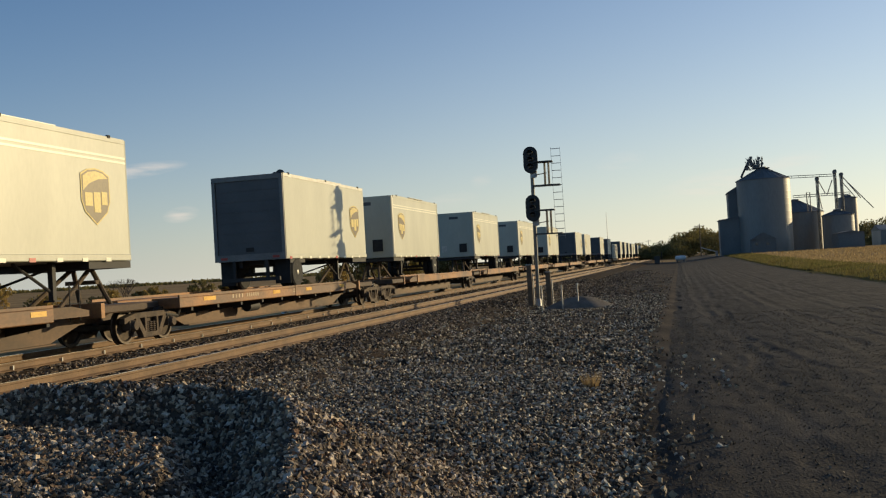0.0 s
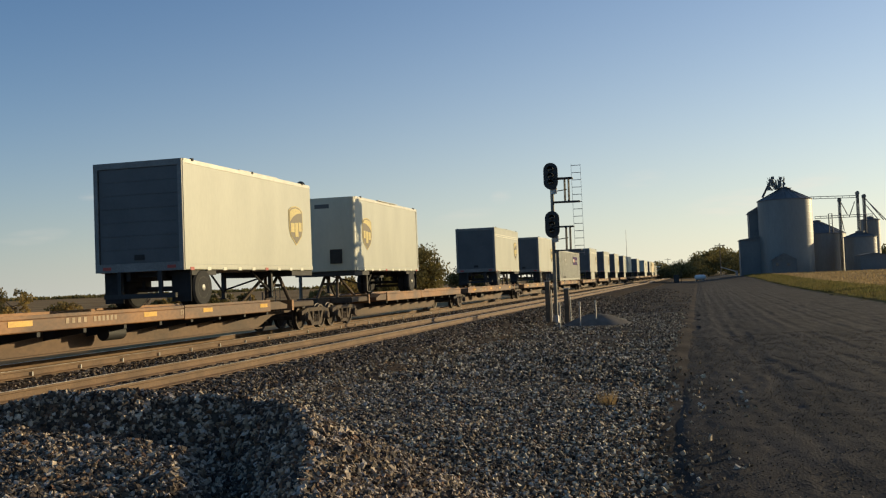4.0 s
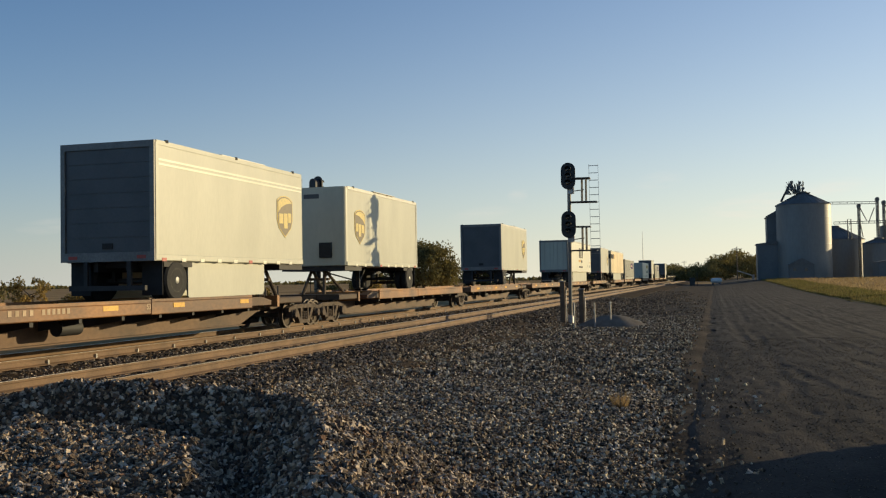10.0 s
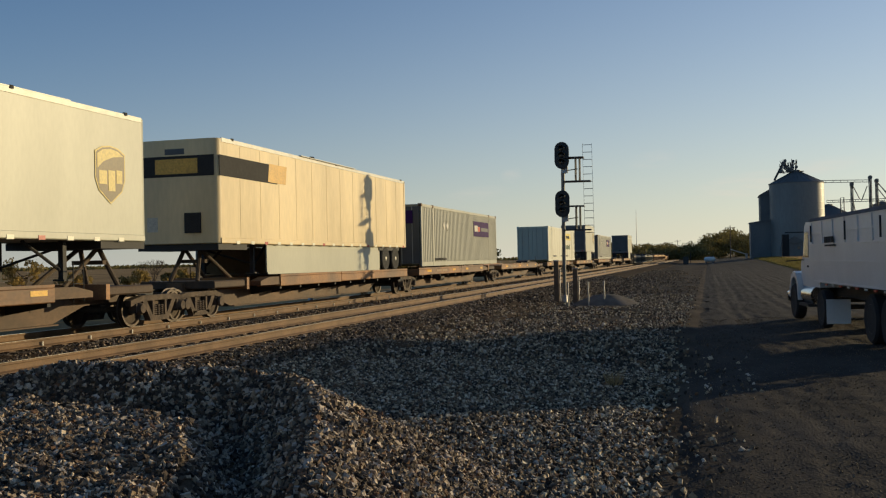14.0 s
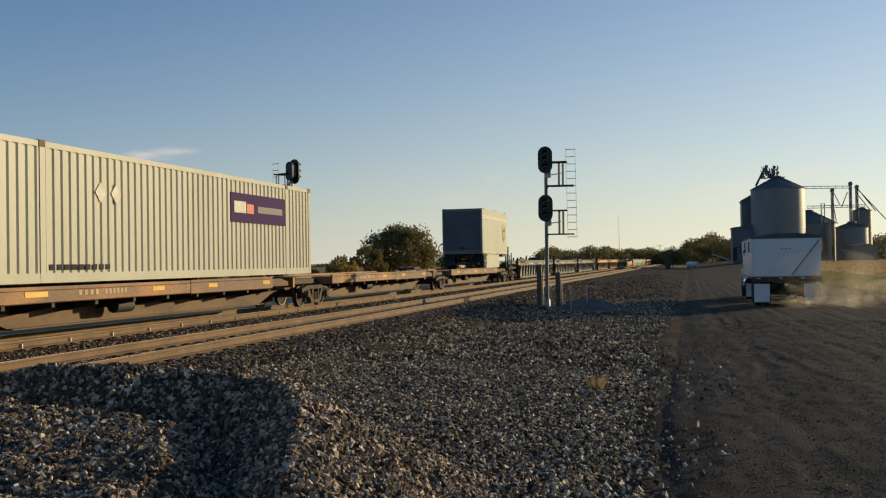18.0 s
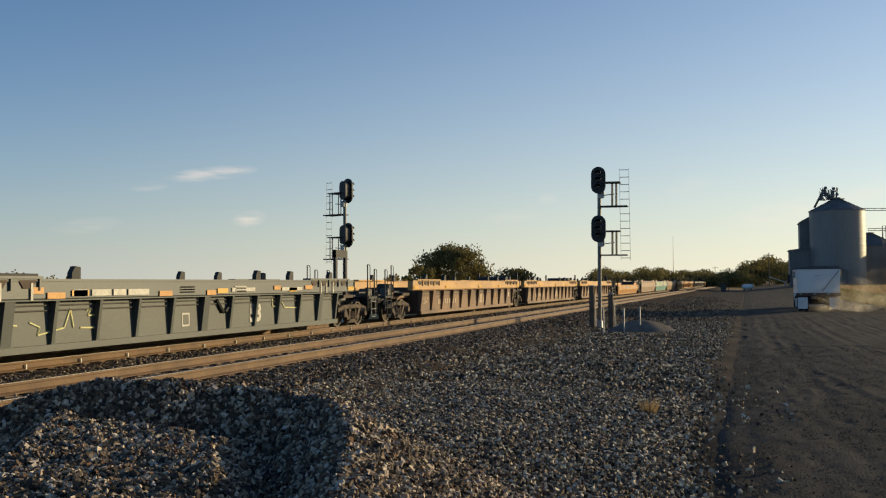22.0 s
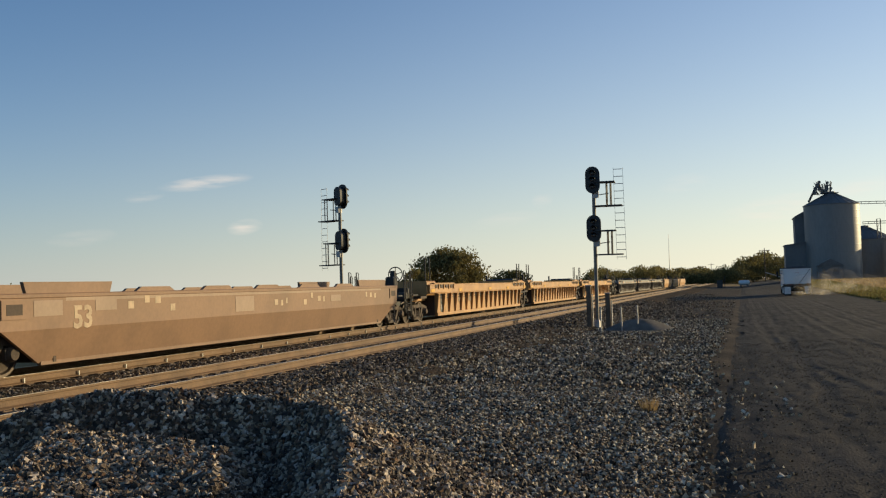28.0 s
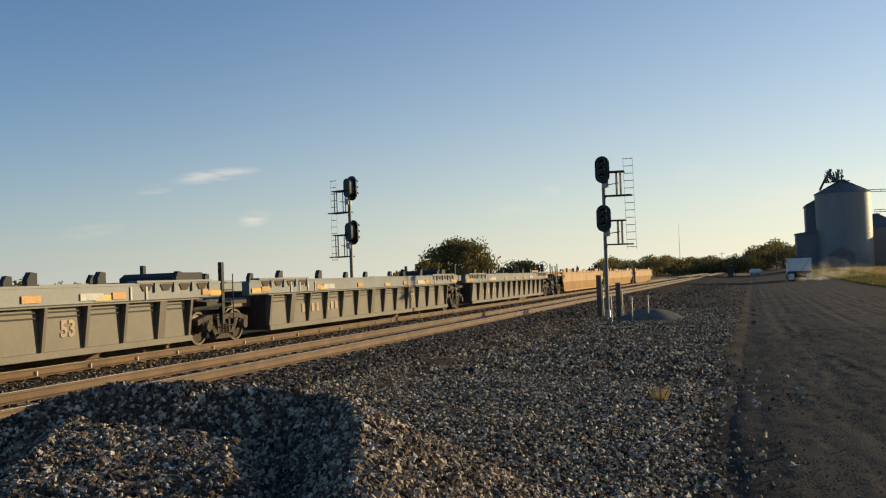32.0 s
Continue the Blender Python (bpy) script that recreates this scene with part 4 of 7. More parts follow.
def well_car(side_mat, top_mat, ribs, label, length=20.0, bogies=(True, False), ends=(False, False), posts=(-7.4, -4.8, 2.7, 4.7, 7.5), panel_mat=None, pipes=True, zt=1.56, guide_mat=None, lower_mat=None, guides=5, brake=True):
    """A double-stack well car unit: deep side walls between two end platforms; -y end first."""
    t = thing("well_car", label, "well car", "well cars")
    h = length / 2
    w0, w1 = -h + 1.95, h - 1.95           # the well itself
    zb = 0.22
    panel = panel_mat or side_mat
    for sx in (1, -1):
        def rng(a, b):
            return (a, b) if sx > 0 else (-b, -a)
        a, b = rng(1.16, 1.20)
        if ribs:
            part("side_sheet", Geo().prism([(w0, zb), (w1, zb), (w1, zt - 0.3), (w0, zt - 0.3)], 0, a, b), panel, t)
            a, b = rng(1.14, 1.36)
            top = part("top_chord", Geo().prism([(p, q) for p, q in chamfer(a, b, zt - 0.38, zt, 0.03)], 1, w0 - 1.2, w1 + 1.2), top_mat, t, "top chord")
            part("chord_lip", Geo().box(b if sx > 0 else a - 0.02, b + 0.02 if sx > 0 else a, w0 - 1.2, w1 + 1.2, zt - 0.03, zt + 0.02), top_mat, top)
            part("chord_flange", Geo().box(*rng(1.30, 1.385), w0 - 0.2, w1 + 0.2, zt - 0.40, zt - 0.375), panel, top)
            a, b = rng(1.16, 1.30)
            part("bottom_chord", Geo().box(a, b, w0, w1, zb - 0.03, zb + 0.10), panel, t)
            n = ribs
            for k in range(n + 1):
                y = w0 + (w1 - w0 - 0.12) * k / n
                wide = 0.26 if k in (1, n // 2, n - 1) else 0.09
                pts = [(1.20, zb + 0.08), (1.26, zb + 0.08), (1.37, zt - 0.4), (1.20, zt - 0.4)]
                part("rib", Geo().prism([(sx * p, q) for p, q in pts], 1, y, y + wide), panel, t)
            g = Geo()
            for z in (zt - 0.50, zt - 0.60) if pipes else ():
                a2, b2 = rng(1.20, 1.24)
                g.box(a2, b2, w0 + 0.2, w1 - 0.2, z, z + 0.025)
            if pipes:
                part("pipe_run", g, M_BLACK, t)
        else:
            # upper plate upright, lower plate folded inwards, both cut away over the trucks
            hi_, zc = h - 0.25, zb + (zt - zb) * 0.47
            part("side_sheet", Geo().prism([(-hi_, zc + 0.02), (hi_, zc + 0.02), (hi_ + 0.1, zt - 0.05), (-hi_ - 0.1, zt - 0.05)], 0, *rng(1.22, 1.30)), side_mat, t, "smooth upright upper plate")
            lo = [(-hi_ + 0.1, zc + 0.02), (hi_ - 0.1, zc + 0.02), (hi_ - 1.25, zb), (-hi_ + 1.25, zb)]
            g = Geo()
            n4 = len(lo)
            vs = [(sx * (1.30 if z > zb else 1.13), y, z) for y, z in lo] + [(sx * (1.22 if z > zb else 1.05), y, z) for y, z in lo]
            g.add(vs, [(0, 1, 2, 3), (7, 6, 5, 4)] + [(k, (k + 1) % n4, n4 + (k + 1) % n4, n4 + k) for k in range(n4)])
            part("lower_sheet", g, lower_mat or side_mat, t, "lower plate folded inwards")
            part("top_chord", Geo().prism([(p, q) for p, q in chamfer(*rng(1.08, 1.315), zt - 0.10, zt, 0.02)], 1, -hi_ - 0.1, hi_ + 0.1), top_mat, t)
            part("bottom_chord", Geo().box(*rng(1.06, 1.15), -hi_ + 1.3, hi_ - 1.3, zb - 0.04, zb + 0.03), side_mat, t)
            for e in (-1, 1):
                y0, y1 = sorted((e * (hi_ - 0.1), e * (hi_ - 0.75)))
                fr = part("jacking_pad", Geo().box(*rng(1.29, 1.325), y0, y1, zt - 0.48, zt - 0.12), top_mat, t, "framed pad at the car's end")
                # no real hollow: a flat brown plate gives the recess its shade
                part("pad_recess_shade", Geo().box(*rng(1.325, 1.329), y0 + 0.12, y1 - 0.12, zt - 0.40, zt - 0.20), M_BROWN, fr)
                y0, y1 = sorted((e * (hi_ - 0.9), e * (hi_ - 3.4)))
                part("end_guide", Geo().prism([(y0, zt), (y1, zt), (y1 + 0.08, zt + 0.22), (y0 - 0.08, zt + 0.22)], 0, *rng(1.10, 1.18)), guide_mat or top_mat, t, "raised container guide")
            for k in range(guides):
                y = w0 + 2.6 + k * (w1 - w0 - 6.4) / 4
                part("guide", Geo().prism([(y, zt), (y + 1.5, zt), (y + 1.3, zt + 0.10), (y + 0.2, zt + 0.10)], 0, *rng(1.12, 1.20)), guide_mat or top_mat, t)
        # guides and lock posts on the top
        for y in posts:
            part("lock_post", Geo().prism([(y, zt), (y + 0.26, zt), (y + 0.26, zt + 0.26), (y + 0.10, zt + 0.28), (y, zt + 0.14)], 0, *rng(1.14, 1.26)), M_BLACK, t)
        if ribs:
            for e, d in ((w0 - 0.75, 1), (w1 + 0.75, -1)):
                y0, y1 = sorted((e, e + d * 3.0))
                part("guide_plate", Geo().box(*rng(1.16, 1.42), y0, y1, zt + 0.02, zt + 0.07), top_mat, t)
                for k in range(4):
                    y = e + d * (0.18 + k * 0.74)
                    ya, yb = sorted((y, y + 0.46 * d))
                    # shade of an open pocket, painted as a dark plate on the chord
                    part("pocket", Geo().prism([(ya + 0.12, zt - 0.16), (yb - 0.12, zt - 0.16), (yb, zt - 0.005), (ya, zt - 0.005)], 0, *rng(1.355, 1.384)), M_BROWN, t, "dark plate standing for the shade of a pocket under the guide plate")
                    part("gusset", Geo().prism([(yb + 0.05, zt + 0.02), (yb + 0.08, zt + 0.02), (yb + 0.08, zt - 0.2), (yb + 0.05, zt - 0.2)], 0, *rng(1.36, 1.41)), top_mat, t)
            for y in (w0 - 1.1, w0 + 3.1, 0.5, w1 - 3.6, w1 + 0.7):
                part("reflector", Geo().box(*rng(1.382, 1.387), y, y + 0.5, zt - 0.32, zt - 0.2), M_YELLOW, t, "yellow reflector patch")
    part("well_floor", Geo().box(-1.12, 1.12, w0, w1, zb - 0.02, zb + 0.06), side_mat, t)
    for y0, y1 in ((w0 - 0.06, w0 + 0.02), (w1 - 0.02, w1 + 0.06)):
        # dark brown whatever the side paint: shade between units put into the colour
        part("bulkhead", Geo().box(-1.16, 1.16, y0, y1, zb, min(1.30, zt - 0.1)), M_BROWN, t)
    for e, (lo, hi) in ((-1, (-h - 0.0, w0 - 0.06)), (1, (w1 + 0.06, h))):
        part("end_platform", Geo().prism(chamfer(-0.75, 0.75, 0.86, 1.12, 0.03), 1, lo, hi), side_mat, t)
        part("end_sill", Geo().box(-1.12, 1.12, lo + 0.2 if e < 0 else hi - 1.0, lo + 1.0 if e < 0 else hi - 0.2, 0.98, 1.08), M_BROWN, t)
    for flag, e in ((ends[0], -1), (ends[1], 1)):
        if flag:
            car_end(t, e * (h + 0.75), e, zt, e > 0 and brake)
    if not ends[1]:
        joint_gear(t, h, zt)
    if bogies[0]:
        bogie(t, -h)
    if bogies[1]:
        bogie(t, h)
    return t


# ---- what stands in the train, by the place of its middle at the start ----
def put(ob, s, turned=False):
    TRAIN.append((ob, s, turned))
    return ob


PROTO = pose(0, -400, 0)


def spawn(proto, s, turned=False):
    """The built thing itself the first time, copies after that."""
    if not proto.get("used"):
        proto["used"] = 1
        return put(proto, s, turned)
    ob = copy_thing(proto, Matrix.Identity(4))
    return put(ob, s, turned)


# spine cars: start of the car, then for each unit where its hitch is ('f' far end, 'n' near end, 'e' empty, 'c' carries a container)
CARS = [(-14.6, "fff"), (41.6, "nnnnf"), (134.7, "nff"), (190.6, "cffff"), (283.1, "nfeff"), (375.4, "ncecf"), (467.4, "cef")]
protos = {}


def unit_proto(first, last, up):
    key = (first, last, up)
    if key not in protos:
        protos[key] = spine_unit((True, last), last, up)
    return protos[key]


def unit_proto_turned(first, last, up):
    key = ("t", first, last, up)
    if key not in protos:
        protos[key] = spine_unit((first, True), last, up)
    return protos[key]


for start, units in CARS:
    n = len(units)
    for i, u in enumerate(units):
        c = start + UNIT * (i + 0.5)
        if u == "n":          # turned half round: its own far end lies near
            spawn(unit_proto_turned(i == n - 1, False, True), c, True)
        else:
            spawn(unit_proto(i == 0, i == n - 1, u == "f"), c, False)

ups_l = "white parcel trailer with brown shield emblem riding on a spine car"
T_PLAIN = trailer(8.62, 2.02, 4.90, M_WHITE, ups_l, group="parcel trailers")
T_STRIPE = trailer(8.62, 2.02, 4.90, M_WHITE, "white parcel trailer with pale stripes and brown shield emblem", group="parcel trailers", stripes=True)
T_SKIRT = trailer(8.62, 2.02, 4.90, M_WHITE, "white parcel trailer with side skirts and brown shield emblem", group="parcel trailers", stripes=True, skirt=True)
# middle of each trailer at the start, its build, and whether its nose is towards the near end
for s, proto, turned in [(16.1, T_STRIPE, False), (33.9, T_PLAIN, False), (46.45, T_STRIPE, True), (64.5, T_STRIPE, True), (82.2, T_STRIPE, True),
                         (100.2, T_STRIPE, True), (126.9, T_PLAIN, False), (139.6, T_PLAIN, True), (165.95, T_STRIPE, False), (183.6, T_PLAIN, False),
                         (222.2, T_SKIRT, False), (240.25, T_SKIRT, False), (257.9, T_SKIRT, False), (276.0, T_SKIRT, False), (288.2, T_PLAIN, True),
                         (314.3, T_PLAIN, False), (368.2, T_PLAIN, False), (460.5, T_SKIRT, False), (517.05, T_SKIRT, False)]:
    spawn(proto, s, turned)

abf = trailer(16.6, 2.02, 4.90, M_WHITE_B, "long white freight trailer with dark slanted lettering on a spine car", tandem=True, skirt=True, emblem="")
x = 1.302
for y0 in (-1.0, 0.02, 1.0):
    part("letter_block", Geo().prism([(y0, 3.40), (y0 + 0.62, 3.40), (y0 + 0.92, 4.36), (y0 + 0.30, 4.36)], 0, x, x + 0.006), M_INK, abf, "dark slanted block")
part("colour_bar", Geo().prism([(-1.33, 2.99), (0.22, 2.99), (0.30, 3.20), (-1.22, 3.20)], 0, x, x + 0.006), M_GOLD, abf, "amber bar")
lettering("Freight", 0.40, M_INK, abf, on_side(x + 0.004, 0.36, 2.96))
marks(abf, x, -1.05, 1.63, 2.44, 0.15, 3, M_INK, gap=0.1, name="stencil_mark")
for y in (5.2, 6.7, 7.1, 7.64):
    part("placard", Geo().prism([(y, 2.42), (y + 0.2, 2.64), (y, 2.86), (y - 0.2, 2.64)], 0, x, x + 0.006), M_TRIM, abf)
part("colour_bar", Geo().box(x, x + 0.006, 7.1, 8.1, 2.96, 3.07), M_GOLD, abf)
put(abf, 346.4)

old = trailer(16.6, 2.02, 4.90, M_CREAM, "dirty cream freight trailer with black band and amber mark", tandem=True, skirt=True, emblem="")
for sx in (1, -1):
    a, b = (1.302, 1.308) if sx > 0 else (-1.308, -1.302)
    part("black_band", Geo().prism([(4.6, 3.87), (8.2, 3.87), (8.2, 4.44), (4.4, 4.44)], 0, a, b), M_INK, old)
    a, b = (1.308, 1.312) if sx > 0 else (-1.312, -1.308)
    part("amber_mark", Geo().prism([(4.0, 3.90), (5.25, 3.90), (5.15, 4.46), (3.9, 4.46)], 0, a, b), M_GOLD, old)
part("black_band", Geo().box(-1.2, 1.2, 8.31, 8.316, 3.87, 4.44), M_INK, old)
part("amber_mark", Geo().box(-0.7, 0.6, 8.316, 8.322, 3.95, 4.36), M_GOLD, old)
put(old, 384.2, True)

fed = container(M_CONT, "grey corrugated container with purple name panel on a spine car", "ribs")
spawn(fed, 199.4)
spawn(fed, 403.0)
spawn(fed, 476.3)
jb = container(M_WHITE_B, "white refrigerated container with yellow panel and green lettering", "plain")
put(jb, 439.3)

# well cars
M_FEC = mat("well_grey_green", (0.066, 0.074, 0.066), 0.55, vary=0.25, scale=0.9, grain=14, bump=0.08, stretch=(1, 0.5, 1), gk=0.2)
M_FECTOP = mat("well_grey_top", (0.088, 0.098, 0.096), 0.5, vary=0.2, scale=0.9, grain=14, bump=0.05, stretch=(1, 0.5, 1), gk=0.2)
M_TTXTOP = mat("well_yellow_top", (0.62, 0.34, 0.09), 0.55, tint=(0.42, 0.22, 0.07), scale=0.8, grain=12, bump=0.06, stretch=(1, 0.4, 1), gk=0.2)
M_TTXSIDE = mat("well_rust_side", (0.25, 0.145, 0.078), 0.7, tint=(0.14, 0.085, 0.05), scale=0.9, grain=12, bump=0.1, stretch=(1, 0.6, 1), gk=0.2)
M_SMORANGE = mat("well_faded_orange", (0.52, 0.25, 0.065), 0.6, tint=(0.40, 0.19, 0.06), scale=0.7, grain=12, bump=0.06, gk=0.2)
M_SMTAN = mat("well_faded_tan", (0.34, 0.23, 0.15), 0.65, vary=0.22, scale=0.7, grain=12, bump=0.06, gk=0.2)
M_SMBROWN = mat("well_faded_brown", (0.25, 0.138, 0.072), 0.65, vary=0.22, scale=0.7, grain=12, bump=0.06, gk=0.2)
M_SMDARK = mat("well_faded_dark_band", (0.20, 0.115, 0.066), 0.65, vary=0.2, scale=0.9, grain=12, bump=0.06, stretch=(1, 0.4, 1), gk=0.2)
M_GRAF = mat("well_pale_green", (0.33, 0.43, 0.36), 0.6, tint=(0.22, 0.33, 0.29), scale=0.8, grain=12, bump=0.05, gk=0.2)
M_RIBTAN = mat("well_ribbed_tan", (0.51, 0.27, 0.085), 0.6, tint=(0.37, 0.185, 0.06), scale=0.8, grain=12, bump=0.06, gk=0.2)
M_GREYW = mat("well_slate_grey", (0.165, 0.130, 0.088), 0.55, vary=0.25, scale=0.8, grain=12, bump=0.06, gk=0.2)
M_GREYTOP = mat("well_pale_grey_top", (0.20, 0.20, 0.195), 0.5, vary=0.2, scale=0.8, grain=12, bump=0.05, gk=0.2)


def well_set(start, pitch, n, build):
    """n units on shared trucks, the first truck at start."""
    a = build((True, False), (True, False))
    put(a, start + pitch / 2)
    for i in range(1, n - 1):
        if i == 1:
            mid = build((True, False), (False, False))
        spawn(mid, start + pitch * (i + 0.5))
    put(build((True, True), (False, True)), start + pitch * (n - 0.5))


M_ORPATCH = mat("orange_patch", (0.62, 0.27, 0.03), 0.5, vary=0.2, scale=4, grain=30, bump=0.0)
M_SPRAY = mat("spray_pale_yellow", (0.68, 0.64, 0.28), 0.6, vary=0.15, scale=4, grain=30, bump=0.0)
SCRAWL = [[(-7.82, 0.95), (-7.85, 0.45)], [(-7.81, 0.75), (-7.57, 0.87), (-7.53, 0.74), (-7.04, 0.82)], [(-6.73, 1.15), (-6.76, 0.75), (-6.25, 0.71)],
          [(-5.93, 0.76), (-5.65, 0.66), (-5.7, 0.51), (-4.97, 0.62), (-4.79, 0.99), (-4.69, 0.61)], [(-4.49, 0.6), (-3.95, 0.58), (-3.95, 0.45)],
          [(3.72, 1.04), (3.72, 0.84), (4.13, 0.79), (4.14, 1.1), (4.47, 0.78), (5.44, 0.75)], [(-4.3, 0.95), (-4.15, 0.98), (-4.25, 0.84), (-4.05, 0.84)]]


def fec(b, e):
    t = well_car(M_FEC, M_FECTOP, 12, "dark grey-green well car with pale marks and tall end frames", 20.0, b, e, brake=False)
    lettering("53", 0.66, M_PAINTW, t, on_side(1.215, 2.42, 0.46), bold=0.04)
    lettering("125T", 0.36, M_PAINTW, t, on_side(1.215, -7.76, 0.42), bold=0.04)
    for y, w in ((-4.9, 0.42), (-4.35, 0.62), (-3.65, 0.42), (-3.15, 0.75), (1.2, 0.16), (1.42, 1.0), (4.0, 1.3)):
        part("name_bar", Geo().box(1.382, 1.387, y, y + w, 1.24 + (0.03 if y > 0 else 0), 1.37), M_PAINTW, t, "white name bar")
    for y in (-1.14, -1.14, 1.35):
        for z in (1.27, 1.33, 1.39):
            part("stencil_mark", Geo().box(1.382, 1.387, y, y + 0.6, z, z + 0.025), M_PAINTW, t)
    for y, w in ((-8.6, 0.2), (-5.65, 0.5), (-2.0, 0.5), (0.0, 0.42), (3.52, 0.4), (5.5, 0.5), (-6.05, 0.3)):
        part("orange_patch", Geo().box(1.382, 1.389, y, y + w, 1.20 + (0.1 if y > 3 or y == -6.05 else 0), 1.32 + (0.1 if y > 3 or y == -6.05 else 0)), M_ORPATCH, t)
    for y in (-8.16, -7.37, -6.9, -6.1, 6.6, 7.0, 7.5):
        part("pale_edge", Geo().box(1.388, 1.394, y, y + 0.06, 1.17, 1.5), M_PAINTW, t)
    part("stencil_box", Geo().box(1.202, 1.208, -0.82, -0.5, 0.46, 0.78), M_PAINTW, t)
    part("stencil_box", Geo().box(1.208, 1.212, -0.78, -0.54, 0.5, 0.74), M_FEC, t)
    for p, q in (((0.68, 1.07), (1.0, 0.75)), ((1.5, 1.05), (1.1, 0.75))):
        part("hand_hold", Geo().tube((1.24, *p), (1.24, *q), 0.05, 6), M_BLACK, t)
    part("access_hole", Geo().lathe([(0.11, 0.0), (0.11, 0.006), (0.02, 0.007)], 0, (1.202, -6.5, 0.67), 14), M_BLACK, t)
    for line in SCRAWL:
        for p, q in zip(line, line[1:]):
            part("spray_line", Geo().tube((1.205, *p), (1.205, *q), 0.022, 5), M_SPRAY, t, "yellow spray-paint line")
    part("top_cover", Geo().box(1.1, 1.3, -8.6, -5.8, 1.56, 1.68), M_BLACK, t)
    for y in ((-11.75, 9.1) if e[0] else (9.1,)):
        for sx in (1,):
            g = Geo()
            g.box(sx * 0.95 - 0.05, sx * 0.95 + 0.05, y - 0.48, y - 0.34, 1.05, 2.55)
            g.box(sx * 0.95 - 0.05, sx * 0.95 + 0.05, y + 0.34, y + 0.48, 1.05, 2.55)
            g.box(sx * 0.95 - 0.06, sx * 0.95 + 0.06, y - 0.48, y + 0.48, 2.35, 2.60)
            for z in (1.5, 1.8, 2.1):
                g.box(sx * 0.95 - 0.04, sx * 0.95 + 0.04, y - 0.5, y - 0.30, z, z + 0.06)
                g.box(sx * 0.95 - 0.04, sx * 0.95 + 0.04, y + 0.30, y + 0.5, z, z + 0.06)
            part("end_frame", g, M_BLACK, t, "tall black end frame")
    if e[0]:
        part("end_deck", Geo().box(-1.2, 1.2, -12.4, -10.2, 0.95, 1.05), M_BLACK, t)
    return t


def ttx(b, e):
    t = well_car(M_TTXSIDE, M_TTXTOP, 11, "well car with yellow top chord and rust-brown ribbed sides", 20.1, b, e)
    lettering("53", 0.5, M_RIBTAN, t, on_side(1.215, 4.3, 0.62))
    marks(t, 1.215, -5.6, -2.8, 0.56, 0.22, 9, M_SMPALE, name="stencil_mark")
    for y in (0.55, 1.2, 1.85):
        part("letter_block", Geo().prism([(y, 0.48), (y + 0.42, 0.48), (y + 0.56, 0.92), (y + 0.14, 0.92)], 0, 1.204, 1.21), M_SMPALE, t, "pale slanted block")
    lettering("125-T", 0.34, M_SMPALE, t, on_side(1.215, -7.75, 0.62))
    g = Geo()
    for k in range(7):
        g.box(1.204, 1.21, 6.55, 7.0 + 0.12 * (k % 3), 0.50 + k * 0.075, 0.53 + k * 0.075)
    part("data_lines", g, M_SMPALE, t, "faded rows of data stencils")
    part("tag_plate", Geo().box(1.204, 1.212, 7.3, 7.5, 0.72, 0.95), M_PAINTW, t)
    return t


def tan_ribbed(b, e):
    t = well_car(M_RIBTAN, M_RIBTAN, 17, "tan ribbed well car, sun-faded", 20.1, b, e, posts=())
    for y in (-7.42, 7.05):
        part("data_panel", Geo().box(1.201, 1.207, y, y + 0.78, 0.34, 1.14), M_FEC, t, "dark green-grey data panel")
        for k in range(4):
            part("stencil_mark", Geo().box(1.207, 1.212, y + 0.12, y + 0.45 + 0.08 * (k % 2), 0.80 + 0.07 * k, 0.83 + 0.07 * k), M_SMPALE, t)
    lettering("125T", 0.30, M_PAINTW, t, on_side(1.214, -7.38, 0.46), bold=0.04)
    lettering("53", 0.42, M_DOOR, t, on_side(1.215, 6.2, 0.62), bold=0.04)
    marks(t, 1.215, -4.6, -3.7, 0.74, 0.2, 4, M_SMPALE, name="stencil_mark")
    marks(t, 1.215, -3.4, -2.3, 0.74, 0.2, 6, M_SMPALE, name="stencil_mark")
    for y in (-8.8, 8.6):
        part("end_box", Geo().prism(chamfer(-1.25, 1.25, 1.1, 1.72, 0.05), 1, y - 0.6, y + 0.6), M_RIBTAN, t)
        g = Geo()
        for dy in (-0.3, 0.3):
            g.tube((1.1, y + dy, 1.7), (1.1, y + dy, 2.7), 0.03, 6)
        part("lock_stand", g, M_BLACK, t)
    return t


def grey(b, e):
    t = well_car(M_GREYW, M_GREYTOP, 13, "slate-grey well car with pale top chord and white marks", 20.0, b, e)
    lettering("53", 0.45, M_SMPALE, t, on_side(1.215, 3.6, 0.58))
    marks(t, 1.215, -5.9, -4.6, 0.60, 0.24, 4, M_SMPALE, gap=0.45, name="stencil_mark")
    marks(t, 1.215, -4.2, -2.9, 0.60, 0.24, 4, M_SMPALE, gap=0.45, name="stencil_mark")
    for y in (-6.9, -6.35, -5.8, -5.3, 5.6, 6.15):
        part("pale_edge", Geo().box(1.382, 1.387, y, y + 0.06, 1.22, 1.5), M_PAINTW, t)
    for y, w, m in ((-8.6, 0.45, M_ORPATCH), (-5.2, 0.3, M_ORPATCH), (-2.0, 0.45, M_ORPATCH), (2.4, 0.5, M_ORPATCH), (5.0, 0.45, M_ORPATCH), (8.4, 0.4, M_ORPATCH), (-4.7, 0.8, M_PAINTW), (4.0, 0.7, M_PAINTW)):
        part("colour_patch", Geo().box(1.382, 1.389, y, y + w, 1.26, 1.40), m, t)
    return t


